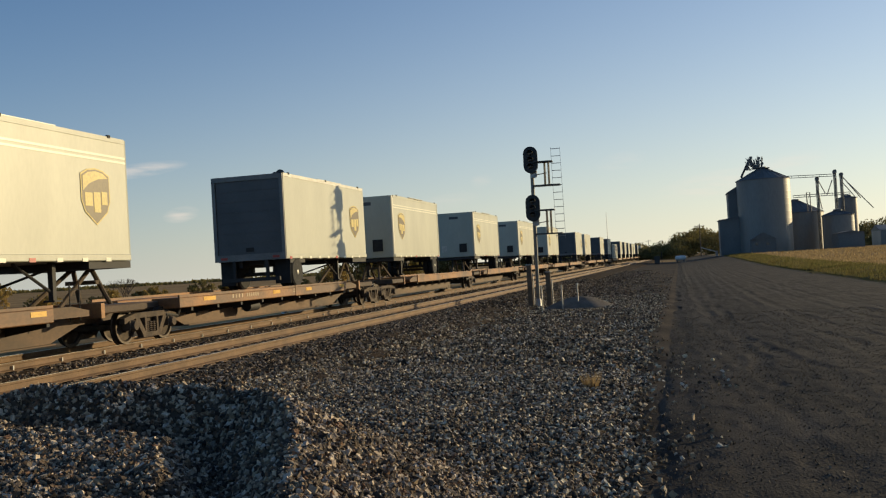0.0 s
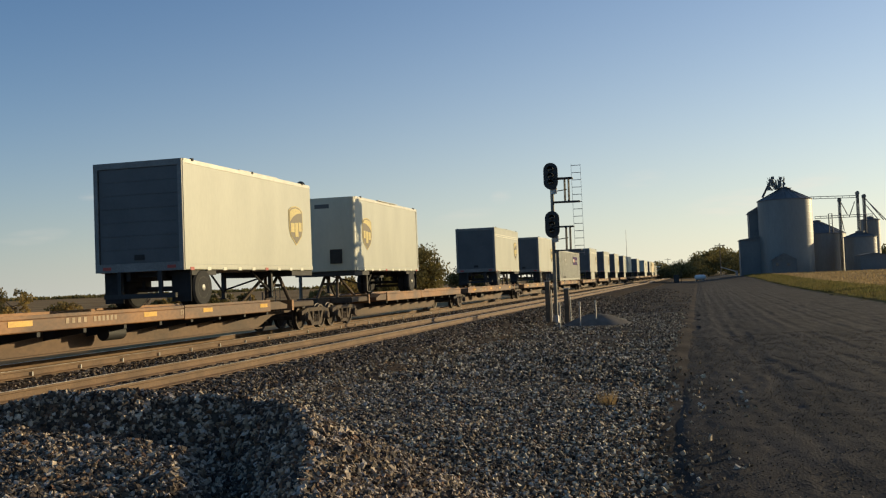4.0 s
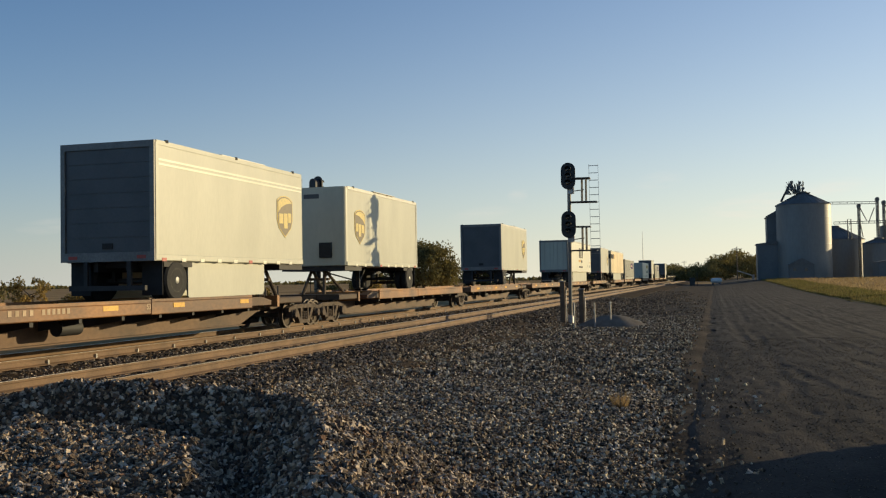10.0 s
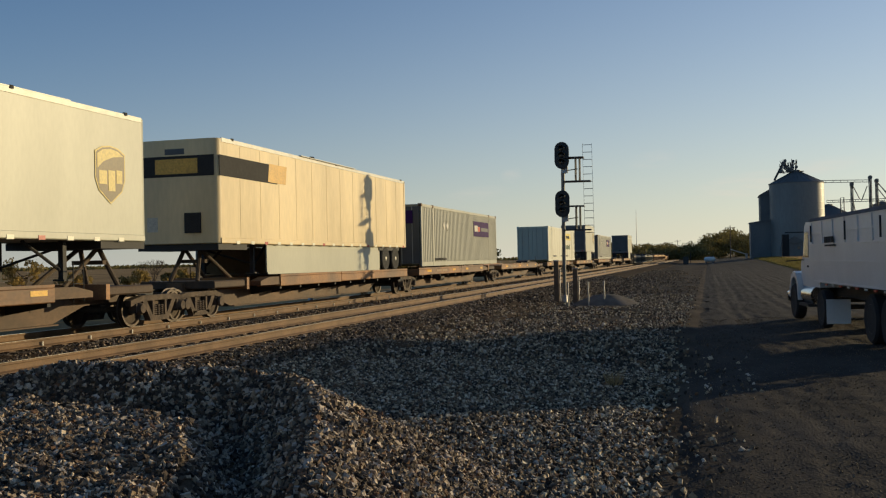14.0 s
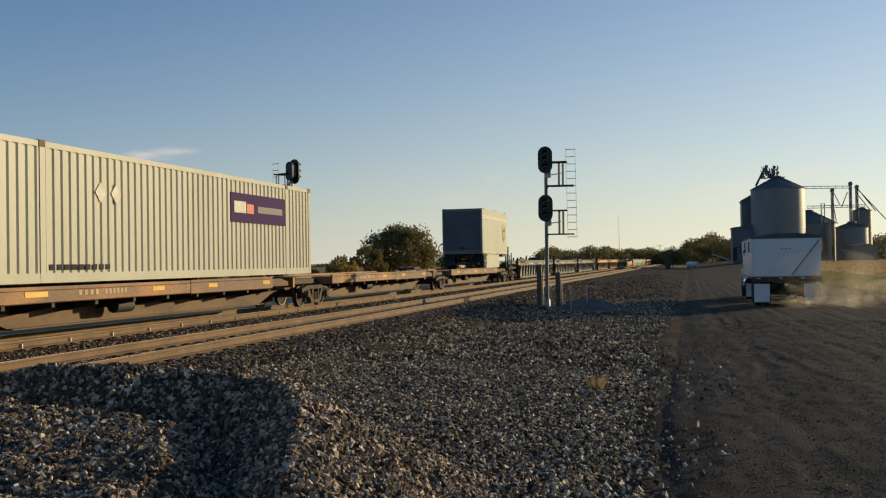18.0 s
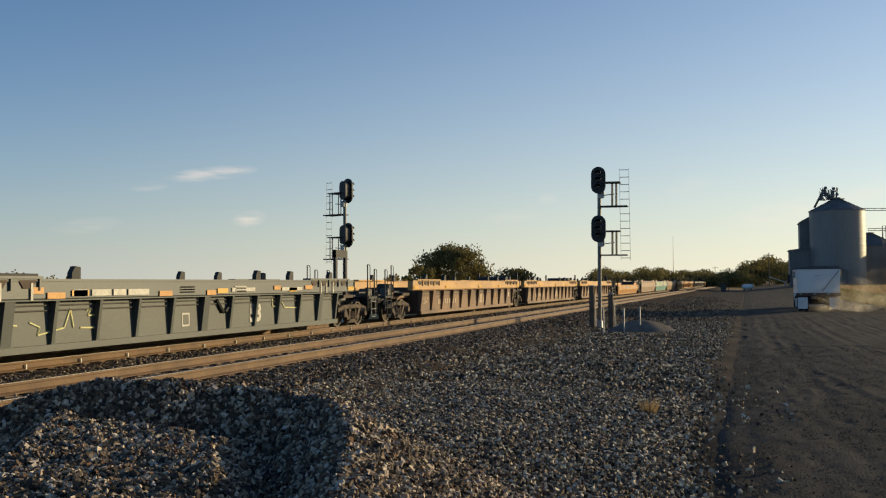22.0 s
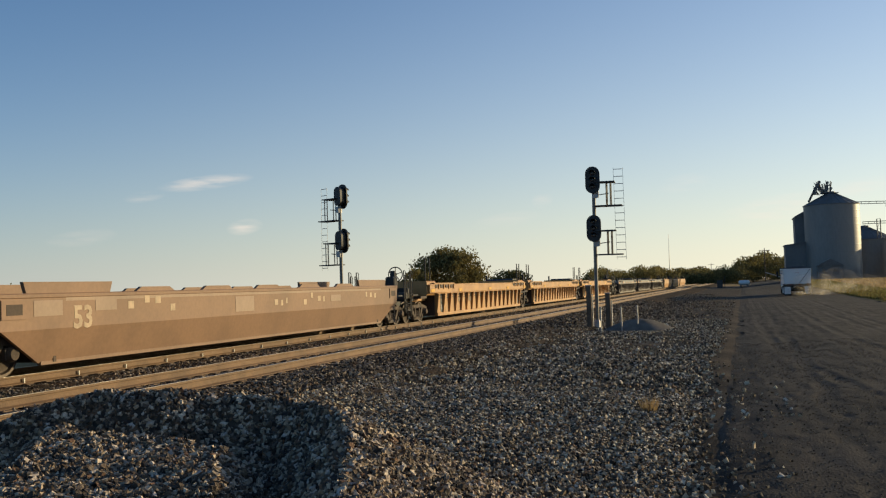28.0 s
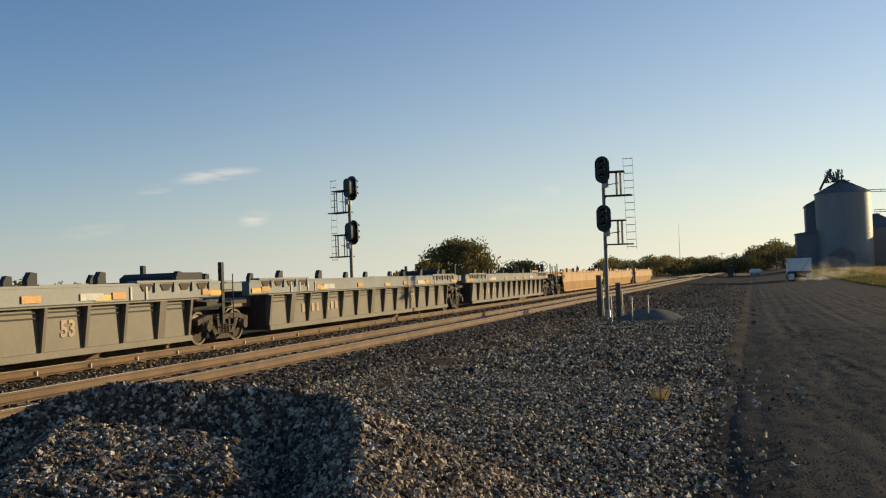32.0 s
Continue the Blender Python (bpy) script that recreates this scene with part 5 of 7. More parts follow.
well_set(524.8, 20.13, 3, fec)
well_set(589.7, 20.1, 3, ttx)
paints = {n: mat("spray_" + n, c, 0.55, vary=0.2, scale=2, grain=20, bump=0.0) for n, c in (("teal", (0.15, 0.33, 0.29)), ("pale", (0.36, 0.46, 0.40)), ("yellow", (0.62, 0.55, 0.22)), ("green", (0.10, 0.36, 0.16)), ("clay", (0.30, 0.14, 0.07)), ("dark", (0.03, 0.04, 0.04)), ("orange", (0.62, 0.27, 0.05)))}
# one short car, then three units on shared trucks: first truck, distance to the last, paint, label, trucks, free ends
SMOOTH = [(654.8, 19.9, M_SMORANGE, "faded orange smooth-sided well car", (True, True), (True, True)),
          (678.1, 20.55, M_SMTAN, "dusty tan smooth-sided well car", (True, False), (True, False)),
          (698.7, 20.6, M_GRAF, "smooth-sided well car covered in pale green graffiti", (True, False), (False, False)),
          (719.3, 21.2, M_SMBROWN, "weathered brown smooth-sided well car", (True, True), (False, True))]
for i, (s, L, m, lab, bog, free) in enumerate(SMOOTH):
    t = well_car(m, m, 0, lab, L, bog, free, posts=(), zt=1.18 if i == 0 else 1.56, guide_mat=M_SMBROWN if i == 2 else None, lower_mat=paints["teal"] if i == 2 else None, guides=0 if i == 0 else 5)
    if i == 0:
        p = part("number_panel", Geo().box(1.300, 1.304, -3.6, -0.6, 0.80, 0.98), M_FEC, t, "dark panel with a pale number")
        marks(p, 1.304, -3.5, -2.3, 0.82, 0.13, 4, M_PAINTW, name="stencil_mark")
        marks(p, 1.304, -1.9, -0.75, 0.82, 0.13, 6, M_PAINTW, name="stencil_mark")
        part("pale_patch", Geo().box(1.300, 1.303, 4.6, 6.2, 0.86, 1.05), M_SMPALE, t)
        for y, lean in ((-6.2, 0.25), (-4.4, 0.45), (-2.4, 0.2), (1.6, 0.35)):
            part("scrape", Geo().prism([(y, 0.74), (y + 0.03, 0.74), (y + 0.03 + lean, 1.06), (y + lean, 1.06)], 0, 1.300, 1.303), M_BROWN, t, "dark scrape")
    if i == 3:
        lettering("53", 0.62, M_SMPALE, t, on_side(1.304, -8.3, 0.86), bold=0.03)
        for k, (y0, y1, z0, z1) in enumerate(((-9.4, -8.6, 1.12, 1.42), (-7.6, -6.9, 1.18, 1.40), (-1.9, -0.9, 0.96, 1.36), (4.2, 5.0, 1.1, 1.3))):
            part("tag_plate", Geo().box(1.302, 1.306, y0, y1, z0, z1), M_SMTAN, t, "faded tan patch")
        for y in (-6.5, -5.9, -5.5, -4.9, 0.3, 0.7, 1.0, 2.2, 2.7, 3.2, 3.6, 7.2, 7.6, 8.0):
            z = 1.02 + 0.3 * ((y * 7.3) % 1.0)
            part("stencil_mark", Geo().box(1.302, 1.306, y, y + 0.10 + 0.12 * ((y * 3.1) % 1.0), z, z + 0.16), M_SMPALE, t)
    if i in (1, 3):
        part("dirt_band", Geo().box(1.300, 1.3025, -8.5, 8.7, 1.40, 1.50), M_SMTAN if i == 3 else M_SMBROWN, t, "dusty band under the rim")
    put(t, s + L / 2)
graffiti_car = TRAIN[-2][0]
rg = random.Random(77)
GX = 1.301


def spray(yc, zc, a, b, lean, wob, m, k, rim=None):
    """A painted shape with a fat outline, laid on the upper plate."""
    def shape(f):
        pts = [(f * a * math.cos(q) * (1 + wob * math.sin(3 * q + k)), f * b * math.sin(q) * (1 + 0.5 * wob * math.cos(2 * q + k))) for q in (2 * math.pi * n / 22 for n in range(22))]
        return [(yc + p + lean * q, min(1.50, max(0.87, zc + q))) for p, q in pts]
    out = part("graffiti", Geo().prism(shape(1.0), 0, GX, GX + 0.003 + k * 0.0004), rim or paints["dark"], graffiti_car)
    part("graffiti_fill", Geo().prism(shape(0.88), 0, GX, GX + 0.0045 + k * 0.0004), m, out)


for k, yc in enumerate((-8.6, -7.0, -5.3, -3.6, -1.6, 0.2, 2.0, 5.4, 7.1)):
    spray(yc, 1.20, rg.uniform(0.85, 1.15), 0.38, rg.uniform(-0.4, 0.4), 0.18, paints[("pale", "yellow", "pale")[k % 3]], k)
    spray(yc + rg.uniform(0.5, 0.9), rg.uniform(1.05, 1.3), 0.26, 0.20, rg.uniform(-0.5, 0.5), 0.25, paints[rg.choice(("teal", "green", "yellow", "pale"))], k + 9)
    spray(yc + rg.uniform(-0.3, 0.3), 1.22, 0.11, 0.13, 0.2, 0.1, paints["teal"], k + 18)
spray(3.7, 1.20, 0.52, 0.42, 0.0, 0.04, paints["clay"], 28)
for y in (-1.1, 2.6, 4.6):
    part("orange_patch", Geo().box(GX, GX + 0.018, y, y + 0.55, 1.22, 1.32), paints["orange"], graffiti_car)
well_set(743.5, 20.1, 3, tan_ribbed)
well_set(808.2, 19.95, 3, grey)
for s in (872.6, 894.2, 915.8):
    t = well_car(M_RIBTAN, M_RIBTAN, 0, "sun-faded tan well car at the train's end", 19.2, (True, True), (True, True)) if s < 873 else None
    if t:
        tail = t
        put(t, s + 9.6)
    else:
        put(copy_thing(tail, Matrix.Identity(4)), s + 9.6)


# ---- signals beside the line ----
def capsule(cx, cz, r, half, n=10):
    """Outline of an upright rounded target."""
    up = [(cx + r * math.cos(a), cz + half + r * math.sin(a)) for a in (math.pi * i / n for i in range(n + 1))]
    dn = [(cx - r * math.cos(a), cz - half - r * math.sin(a)) for a in (math.pi * i / n for i in range(n + 1))]
    return up + dn


def signal_mast():
    t = thing("railway_signal", "tall two-head railway signal with black targets and a side ladder", "railway signal", "line-side signals")
    part("pole", Geo().tube((0, 0, -0.2), (0, 0, 6.1), 0.075, 12), M_MAST, t, "grey steel pole")
    part("base", Geo().lathe([(0.30, 0), (0.30, 0.05), (0.13, 0.10), (0.12, 0.5), (0.085, 0.55)], 2, (0, 0, -0.2), 14), M_GALV, t)
    for zc in (5.98, 4.02):
        hd = part("signal_target", Geo().prism(capsule(-0.02, zc, 0.29, 0.255), 1, -0.20, -0.14), M_SIGNAL, t, "black oval target")
        part("lamp_case", Geo().prism(capsule(-0.02, zc, 0.20, 0.22), 1, -0.12, 0.16), M_SIGNAL, hd)
        for k, dz in enumerate((0.27, 0.0, -0.27)):
            g = Geo()
            n = 10
            for i in range(n):
                a0, a1 = math.pi * (0.02 + 0.96 * i / n), math.pi * (0.02 + 0.96 * (i + 1) / n)
                q = [(-0.02 + 0.115 * math.cos(a), zc + dz + 0.115 * math.sin(a)) for a in (a0, a1)]
                q2 = [(-0.02 + 0.127 * math.cos(a), zc + dz + 0.127 * math.sin(a)) for a in (a1, a0)]
                g.prism(q + q2, 1, -0.46, -0.205)
            part("hood", g, M_SIGNAL, hd)
            part("lens", Geo().lathe([(0.10, -0.0), (0.07, -0.03), (0.02, -0.04)], 1, (-0.02, -0.20, zc + dz), 14), M_GLASS, hd)
        part("bracket", Geo().box(-0.05, 0.13, -0.1, 0.1, zc - 0.72, zc - 0.50), M_GALV, t)
        part("junction_box", Geo().box(0.03, 0.2, -0.09, 0.09, zc - 0.70, zc - 0.45), M_GALV, t)
        # service platform and rail
        for z in (zc - 0.12, zc - 1.08):
            part("platform", Geo().box(0.05, 1.12 if z < zc - 0.5 else 0.85, -0.28, 0.28, z, z + 0.045), M_DKSTEEL, t)
        g = Geo()
        for x in (0.52, 0.68):
            for y in (-0.26, 0.26):
                g.tube((x, y, zc - 1.05), (x, y, zc - 0.1), 0.022, 6)
        g.tube((0.05, 0.0, zc - 0.62), (0.6, 0.0, zc - 0.55), 0.02, 6)
        part("platform_rail", g, M_DKSTEEL, t)
    lad = part("ladder", Geo().tube((0.86, 0.0, 2.75), (0.80, 0.0, 6.45), 0.007, 6).tube((1.23, 0.0, 2.75), (1.17, 0.0, 6.45), 0.007, 6), M_GALV, t, "slim steel ladder")
    for i in range(13):
        z = 2.85 + i * 0.295
        x = 0.86 - 0.06 * (z - 2.75) / 3.7
        part("rung", Geo().tube((x, 0, z), (x + 0.37, 0, z), 0.014, 6), M_GALV, lad)
    return t


SIG = (-6.05, 41.4)
sig_a = signal_mast()
sig_a.matrix_basis = pose(*SIG, -0.23, 0, 0.5, 3) @ Matrix.Scale(1.07, 4)
sig_b = copy_thing(sig_a, pose(-16.85, 38.9, -0.08, 0, 0, 157))
sig_b.matrix_basis = pose(-16.85, 38.9, -0.08, 0, 0, 157)
sig_b["label"] = "tall two-head railway signal standing beyond the train"


def cabinet(x, y, w, h, label):
    t = thing("relay_cabinet", label, "cabinet", "cabinets at the signal")
    part("case", Geo().prism(chamfer(-w / 2, w / 2, -0.05, h, 0.02), 1, -w * 0.4, w * 0.4), M_POLE, t)
    part("lid", Geo().box(-w / 2 - 0.03, w / 2 + 0.03, -w * 0.45, w * 0.45, h, h + 0.04), M_GALV, t)
    part("conduit", Geo().tube((w * 0.5 + 0.05, 0, -0.1), (w * 0.5 + 0.05, 0, h * 0.8), 0.025, 8), M_GALV, t)
    t.matrix_basis = pose(x, y, land(x, y))
    return t


cabinet(-6.32, 41.0, 0.20, 1.75, "narrow weathered steel relay cabinet beside the signal")
cabinet(-5.54, 41.2, 0.20, 1.5, "slim weathered steel relay cabinet beside the signal")
for x, y in ((-4.75, 39.2), (-4.15, 39.6), (-5.35, 37.6)):
    t = thing("marker_post", "thin weathered steel marker post in the gravel", "post", "marker posts")
    part("post", Geo().tube((0, 0, -0.1), (0, 0, 0.95), 0.03, 8), M_GALV, t)
    part("cap", Geo().tube((0, 0, 0.95), (0, 0, 1.0), 0.04, 8), M_PAINTW, t)
    t.matrix_basis = pose(x, y, land(x, y))


def mound(name, cx, cy, rx, ry, h, material, label):
    vs, fs, n, m = [], [], 28, 8
    for j in range(m + 1):
        r = j / m
        for i in range(n):
            a = 2 * math.pi * i / n
            k = 1 + 0.12 * noise.noise((math.cos(a) * 1.7, math.sin(a) * 1.7, cx))
            x, y = cx + rx * r * k * math.cos(a), cy + ry * r * k * math.sin(a)
            vs.append((x, y, land(x, y) - 0.06 + (h + 0.06) * (1 - r * r) ** 1.1 + 0.02 * noise.noise((x * 4, y * 4, 0))))
    for j in range(m):
        fs += [(j * n + i, j * n + (i + 1) % n, (j + 1) * n + (i + 1) % n, (j + 1) * n + i) for i in range(n)]
    ob = new(name, Geo().add(vs, fs).mesh(name, material))
    return tagged(ob, label, "mound", kind="structure")


mound("gravel_mound", -4.2, 40.4, 1.55, 1.5, 0.42, M_MOUND, "low pale grey mound of fine gravel by the signal")

# ---- grain elevator beyond the road ----
BIN_Y = 212.0
BASE_Z = land(20, BIN_Y)


def az_x(deg, y=BIN_Y):
    return y * math.tan(radians(deg))


def el_z(deg, y=BIN_Y):
    return EYE + y * math.tan(radians(deg))


def grain_bin(x, y, r, eave, peak, label, rings=11, stiff=False):
    """A round bin: wall of corrugated rings, uprights, cone roof with ribs and cap."""
    t = thing("grain_bin", label, "grain bin", "grain bins")
    n = 48
    h = (eave - BASE_Z) / rings
    for k in range(rings):
        prof, z = [], BASE_Z + k * h
        m = 4
        for i in range(m * 2 + 1):
            prof.append((r - (0.02 if i % 2 else 0.0), i * h / (2 * m)))
        part("wall_ring", Geo().lathe([(a, o) for a, o in prof], 2, (0, 0, z), n), M_BIN, t)
    if stiff:
        for i in range(n // 2):
            a = 4 * math.pi * i / n
            c, s = math.cos(a), math.sin(a)
            part("stiffener", Geo().tube((r * c, r * s, BASE_Z), (r * c, r * s, eave), 0.025, 5), M_BIN, t)
    roof = part("roof", Geo().lathe([(r + 0.15, 0), (r + 0.15, 0.06), (0.9, peak - eave), (0.9, peak - eave + 0.4), (0.05, peak - eave + 0.55)], 2, (0, 0, eave), n), M_BINROOF, t, "ribbed cone roof")
    for i in range(24):
        a = 2 * math.pi * i / 24
        c, s = math.cos(a), math.sin(a)
        part("roof_rib", Geo().tube(((r + 0.1) * c, (r + 0.1) * s, eave + 0.1), (0.95 * c, 0.95 * s, peak + 0.05), 0.05, 4), M_BINROOF, roof)
    t.matrix_basis = pose(x, y, 0)
    return t


def bin_at(a0, a1, el_eave, el_peak, y, label, **kw):
    xc, r = y * (math.tan(radians(a0)) + math.tan(radians(a1))) / 2, y * (math.tan(radians(a1)) - math.tan(radians(a0))) / 2
    return grain_bin(xc, y, r, el_z(el_eave, y), el_z(el_peak, y), label, **kw)


bin_at(3.40, 6.30, 3.86, 4.52, 212, "tall galvanised grain bin, sunlit along one edge")
bin_at(5.05, 7.95, 1.86, 2.55, 232, "broad galvanised grain bin with a steep cone roof", rings=6)
bin_at(7.85, 9.50, 1.60, 1.84, 220, "low galvanised grain bin in shade", rings=5)
bin_at(8.72, 9.70, 2.52, 2.60, 240, "narrow tall dark bin behind the others", rings=7, stiff=False)


def slab_house(name, label, category, x0, x1, y0, y1, z1, ridge, material, ridge_axis=1):
    """A steel shed with a pitched roof, a door and wall ribs."""
    t = thing(name, label, category)
    z0 = land((x0 + x1) / 2, y0) - 0.2
    wl_ = part("wall", Geo().box(x0, x1, y0, y1, z0, z1), material, t)
    xm, ym = (x0 + x1) / 2, (y0 + y1) / 2
    if ridge_axis == 2:      # one slope, rising to the bin
        part("roof", Geo().prism([(x0 - 0.2, z1), (x1, z1), (x1, ridge), (x0 - 0.2, z1 + 0.15)], 1, y0 - 0.2, y1 + 0.2), M_BINROOF, t)
    elif ridge_axis == 1:
        part("roof", Geo().prism([(x0 - 0.2, z1), (x1 + 0.2, z1), (xm, ridge)], 1, y0 - 0.2, y1 + 0.2), M_BINROOF, t)
    else:
        part("roof", Geo().prism([(y0 - 0.2, z1), (y1 + 0.2, z1), (ym, ridge)], 0, x0 - 0.2, x1 + 0.2), M_BINROOF, t)
    n = max(3, int((x1 - x0) / 0.8))
    for i in range(n + 1):
        x = x0 + (x1 - x0) * i / n
        part("wall_rib", Geo().box(x - 0.03, x + 0.03, y0 - 0.05, y0, z0, z1), material, wl_)
    return t


# leg tower house left of the tall bin, annexe shed, scale house in front
slab_house("elevator_house", "tall grey steel elevator house against the bin", "elevator", az_x(2.90, 216), az_x(3.7, 216), 214, 222, el_z(3.28, 214), el_z(3.80, 214), M_SHED, 2)
slab_house("elevator_annexe", "grey steel annexe of the grain elevator", "shed", az_x(2.33, 214), az_x(3.4, 214), 211, 219, el_z(1.72, 212), el_z(1.90, 212), M_SHED, 2)
sh = slab_house("scale_house", "small grey gabled scale house before the bin", "shed", az_x(4.02, 203), az_x(5.32, 203), 202, 206, el_z(0.52, 202), el_z(0.92, 202), M_SHED)
for a in (4.25, 4.85):
    part("window", Geo().box(az_x(a, 202), az_x(a, 202) + 0.5, 201.93, 201.97, 2.4, 3.0), M_GLASS, sh)
slab_house("low_shed", "low blue-grey steel shed by the bins", "shed", az_x(8.6, 205), az_x(9.9, 205), 204, 212, el_z(0.60, 205), el_z(0.72, 205), M_SHED)
slab_house("machine_shed", "long low steel machine shed beyond the field", "shed", az_x(10.7, 262), az_x(13.6, 262), 260, 272, el_z(0.62, 262), el_z(0.95, 262), M_BIN, 0)


def lattice(parent, x, y, z0, z1, w):
    """An open steel tower."""
    for dx in (-w, w):
        for dy in (-w, w):
            part("tower_leg", Geo().tube((x + dx, y + dy, z0), (x + dx, y + dy, z1), 0.06, 6), M_LEG, parent)
    k = max(2, int((z1 - z0) / 2.4))
    for i in range(k):
        a, b = z0 + (z1 - z0) * i / k, z0 + (z1 - z0) * (i + 1) / k
        s = 1 if i % 2 else -1
        part("brace", Geo().tube((x - w * s, y - w, a), (x + w * s, y - w, b), 0.035, 5), M_LEG, parent)
        part("brace", Geo().tube((x - w, y - w, b), (x + w, y - w, b), 0.035, 5), M_LEG, parent)


leg = thing("bucket_elevator", "steel bucket-elevator towers with spouts and catwalks over the bins", "grain elevator leg")
for a, e in ((8.65, 4.05), (7.72, 3.72), (8.97, 3.86)):
    lattice(leg, az_x(a, 226), 226, BASE_Z, el_z(e, 226), 0.24)
    part("leg_casing", Geo().box(az_x(a, 226) - 0.10, az_x(a, 226) + 0.10, 225.85, 226.15, BASE_Z, el_z(e, 226)), M_LEG, leg)
    hd = part("leg_head", Geo().prism(chamfer(az_x(a, 226) - 0.36, az_x(a, 226) + 0.36, el_z(e, 226) - 0.45, el_z(e, 226) + 0.45, 0.2), 1, 225.4, 226.6), M_LEG, leg)
lattice(leg, az_x(7.22, 226), 226, el_z(1.9, 226), el_z(3.0, 226), 0.35)
for a0, e0, a1, e1 in ((4.9, 3.9, 8.6, 3.80), (6.4, 2.75, 9.33, 2.74)):
    for dz in (0.0, 0.45):
        part("catwalk_chord", Geo().tube((az_x(a0, 226), 225.2, el_z(e0, 226) + dz), (az_x(a1, 226), 225.2, el_z(e1, 226) + dz), 0.08, 6), M_LEG, leg)
    for i in range(11):
        f = i / 10
        x = az_x(a0, 226) * (1 - f) + az_x(a1, 226) * f
        z = el_z(e0, 226) * (1 - f) + el_z(e1, 226) * f
        part("catwalk_post", Geo().tube((x, 225.2, z), (x, 225.2, z + 0.45), 0.04, 5), M_LEG, leg)
for a0, e0, a1, e1 in ((7.75, 3.7, 8.1, 2.9), (8.5, 3.6, 8.2, 2.8), (8.97, 3.8, 10.5, 1.9), (8.97, 3.5, 9.6, 2.6), (9.0, 3.8, 9.9, 2.5), (7.75, 3.0, 7.9, 2.0)):
    part("spout", Geo().tube((az_x(a0, 226), 226, el_z(e0, 226)), (az_x(a1, 226), 226, el_z(e1, 226)), 0.10, 8), M_LEG, leg)
# machinery on the top of the tall bin
top = thing("bin_top_machinery", "tangle of spouts and platforms on the bin's peak", "grain machinery")
rr = random.Random(5)
cx = az_x(4.55, 212)
for i in range(46):
    a, b = rr.uniform(-1.7, 1.9), rr.uniform(0.0, 3.0)
    part("strut", Geo().tube((cx - 0.2 + a * 0.7, 211.6 + rr.uniform(-0.6, 0.6), el_z(4.45) + b * 0.3), (cx - 0.5 + a, 211.6 + rr.uniform(-0.6, 0.6), el_z(4.45) + b), 0.06, 5), M_LEG, top)
for dx, dz, w, h in ((-1.0, 2.7, 0.6, 0.6), (-0.9, 1.4, 0.8, 0.7), (0.1, 0.8, 0.9, 0.7), (0.6, 2.5, 0.5, 0.6), (-1.9, 0.5, 0.6, 0.7), (1.2, 1.3, 0.6, 0.5), (-1.35, 2.0, 0.75, 0.9), (0.35, 1.6, 0.7, 0.8), (-0.5, 0.9, 0.6, 0.9), (-1.7, 1.2, 0.5, 0.5), (0.9, 2.0, 0.35, 0.3)):
    part("casing", Geo().prism(chamfer(cx + dx - w / 2, cx + dx + w / 2, el_z(4.45) + dz - h / 2, el_z(4.45) + dz + h / 2, 0.12), 1, 211.2, 212.0), M_LEG, top)
part("spout", Geo().tube((cx - 1.4, 211.5, el_z(5.05)), (cx - 3.2, 211.5, el_z(4.1)), 0.22, 8), M_DKSTEEL, top)
part("platform", Geo().box(cx - 0.8, cx + 2.6, 211.0, 212.6, el_z(4.53), el_z(4.53) + 0.12), M_DKSTEEL, top)

# ---- poles, mast, tank, far things ----
def utility_pole(x, y, h):
    t = thing("utility_pole", "weathered wooden utility pole with a crossarm", "utility pole", "utility poles")
    part("shaft", Geo().tube((0, 0, -0.5), (0, 0, h), 0.17, 10, 0.11), M_POLE, t)
    part("crossarm", Geo().box(-1.4, 1.4, -0.06, 0.06, h - 0.75, h - 0.60), M_POLE, t)
    for dx in (-1.25, -0.6, 0.6, 1.25):
        part("insulator", Geo().tube((dx, 0, h - 0.6), (dx, 0, h - 0.38), 0.05, 8), M_GALV, t)
    t.matrix_basis = pose(x, y, land(x, y))


utility_pole(285 * math.tan(radians(1.24)), 285, 9.4)
utility_pole(-3.0, 430, 9.0)
utility_pole(-14.0, 470, 9.0)
mast = thing("radio_mast", "thin far radio mast above the trees", "radio mast")
part("shaft", Geo().tube((0, 0, 0), (0, 0, 45.0), 0.42, 6, 0.12), M_GALV, mast)
mast.matrix_basis = pose(-63.5, 900, -1)
tank = thing("propane_tank", "small white propane tank by the track", "tank")
part("shell", Geo().lathe([(0.1, -1.15), (0.32, -1.08), (0.50, -0.85), (0.52, 0.0), (0.50, 0.85), (0.32, 1.08), (0.1, 1.15)], 1, (0, 0, 0.80), 20), M_TRUCK, tank)
for dy in (-0.7, 0.7):
    part("saddle", Geo().box(-0.4, 0.4, dy - 0.1, dy + 0.1, -0.1, 0.4), M_CONCRETE, tank)
tank.matrix_basis = pose(0.25, 206, land(0.25, 206), 0, 0, 75)
sw = thing("switch_stand", "dark switch stand and battery box beside the far rails", "switch stand")
part("box", Geo().prism(chamfer(-0.5, 0.5, 0, 1.5, 0.08), 1, -0.5, 0.5), M_DKSTEEL, sw)
part("target_rod", Geo().tube((0.9, 0, 0), (0.9, 0, 2.3), 0.05, 6), M_DKSTEEL, sw)
sw.matrix_basis = pose(-4.2, 190, land(-4.2, 190))
gate = thing("crossing_gate", "lowered white crossing gate arm at the far road", "crossing gate")
part("stand", Geo().box(-0.25, 0.25, -0.25, 0.25, 0, 1.2), M_GALV, gate)
part("arm", Geo().prism([(-3.6, 2.1), (-3.5, 2.3), (0.2, 1.0), (0.1, 0.8)], 1, -0.06, 0.06), M_PAINTW, gate)
gate.matrix_basis = pose(236 * math.tan(radians(2.1)), 236, land(8, 236))


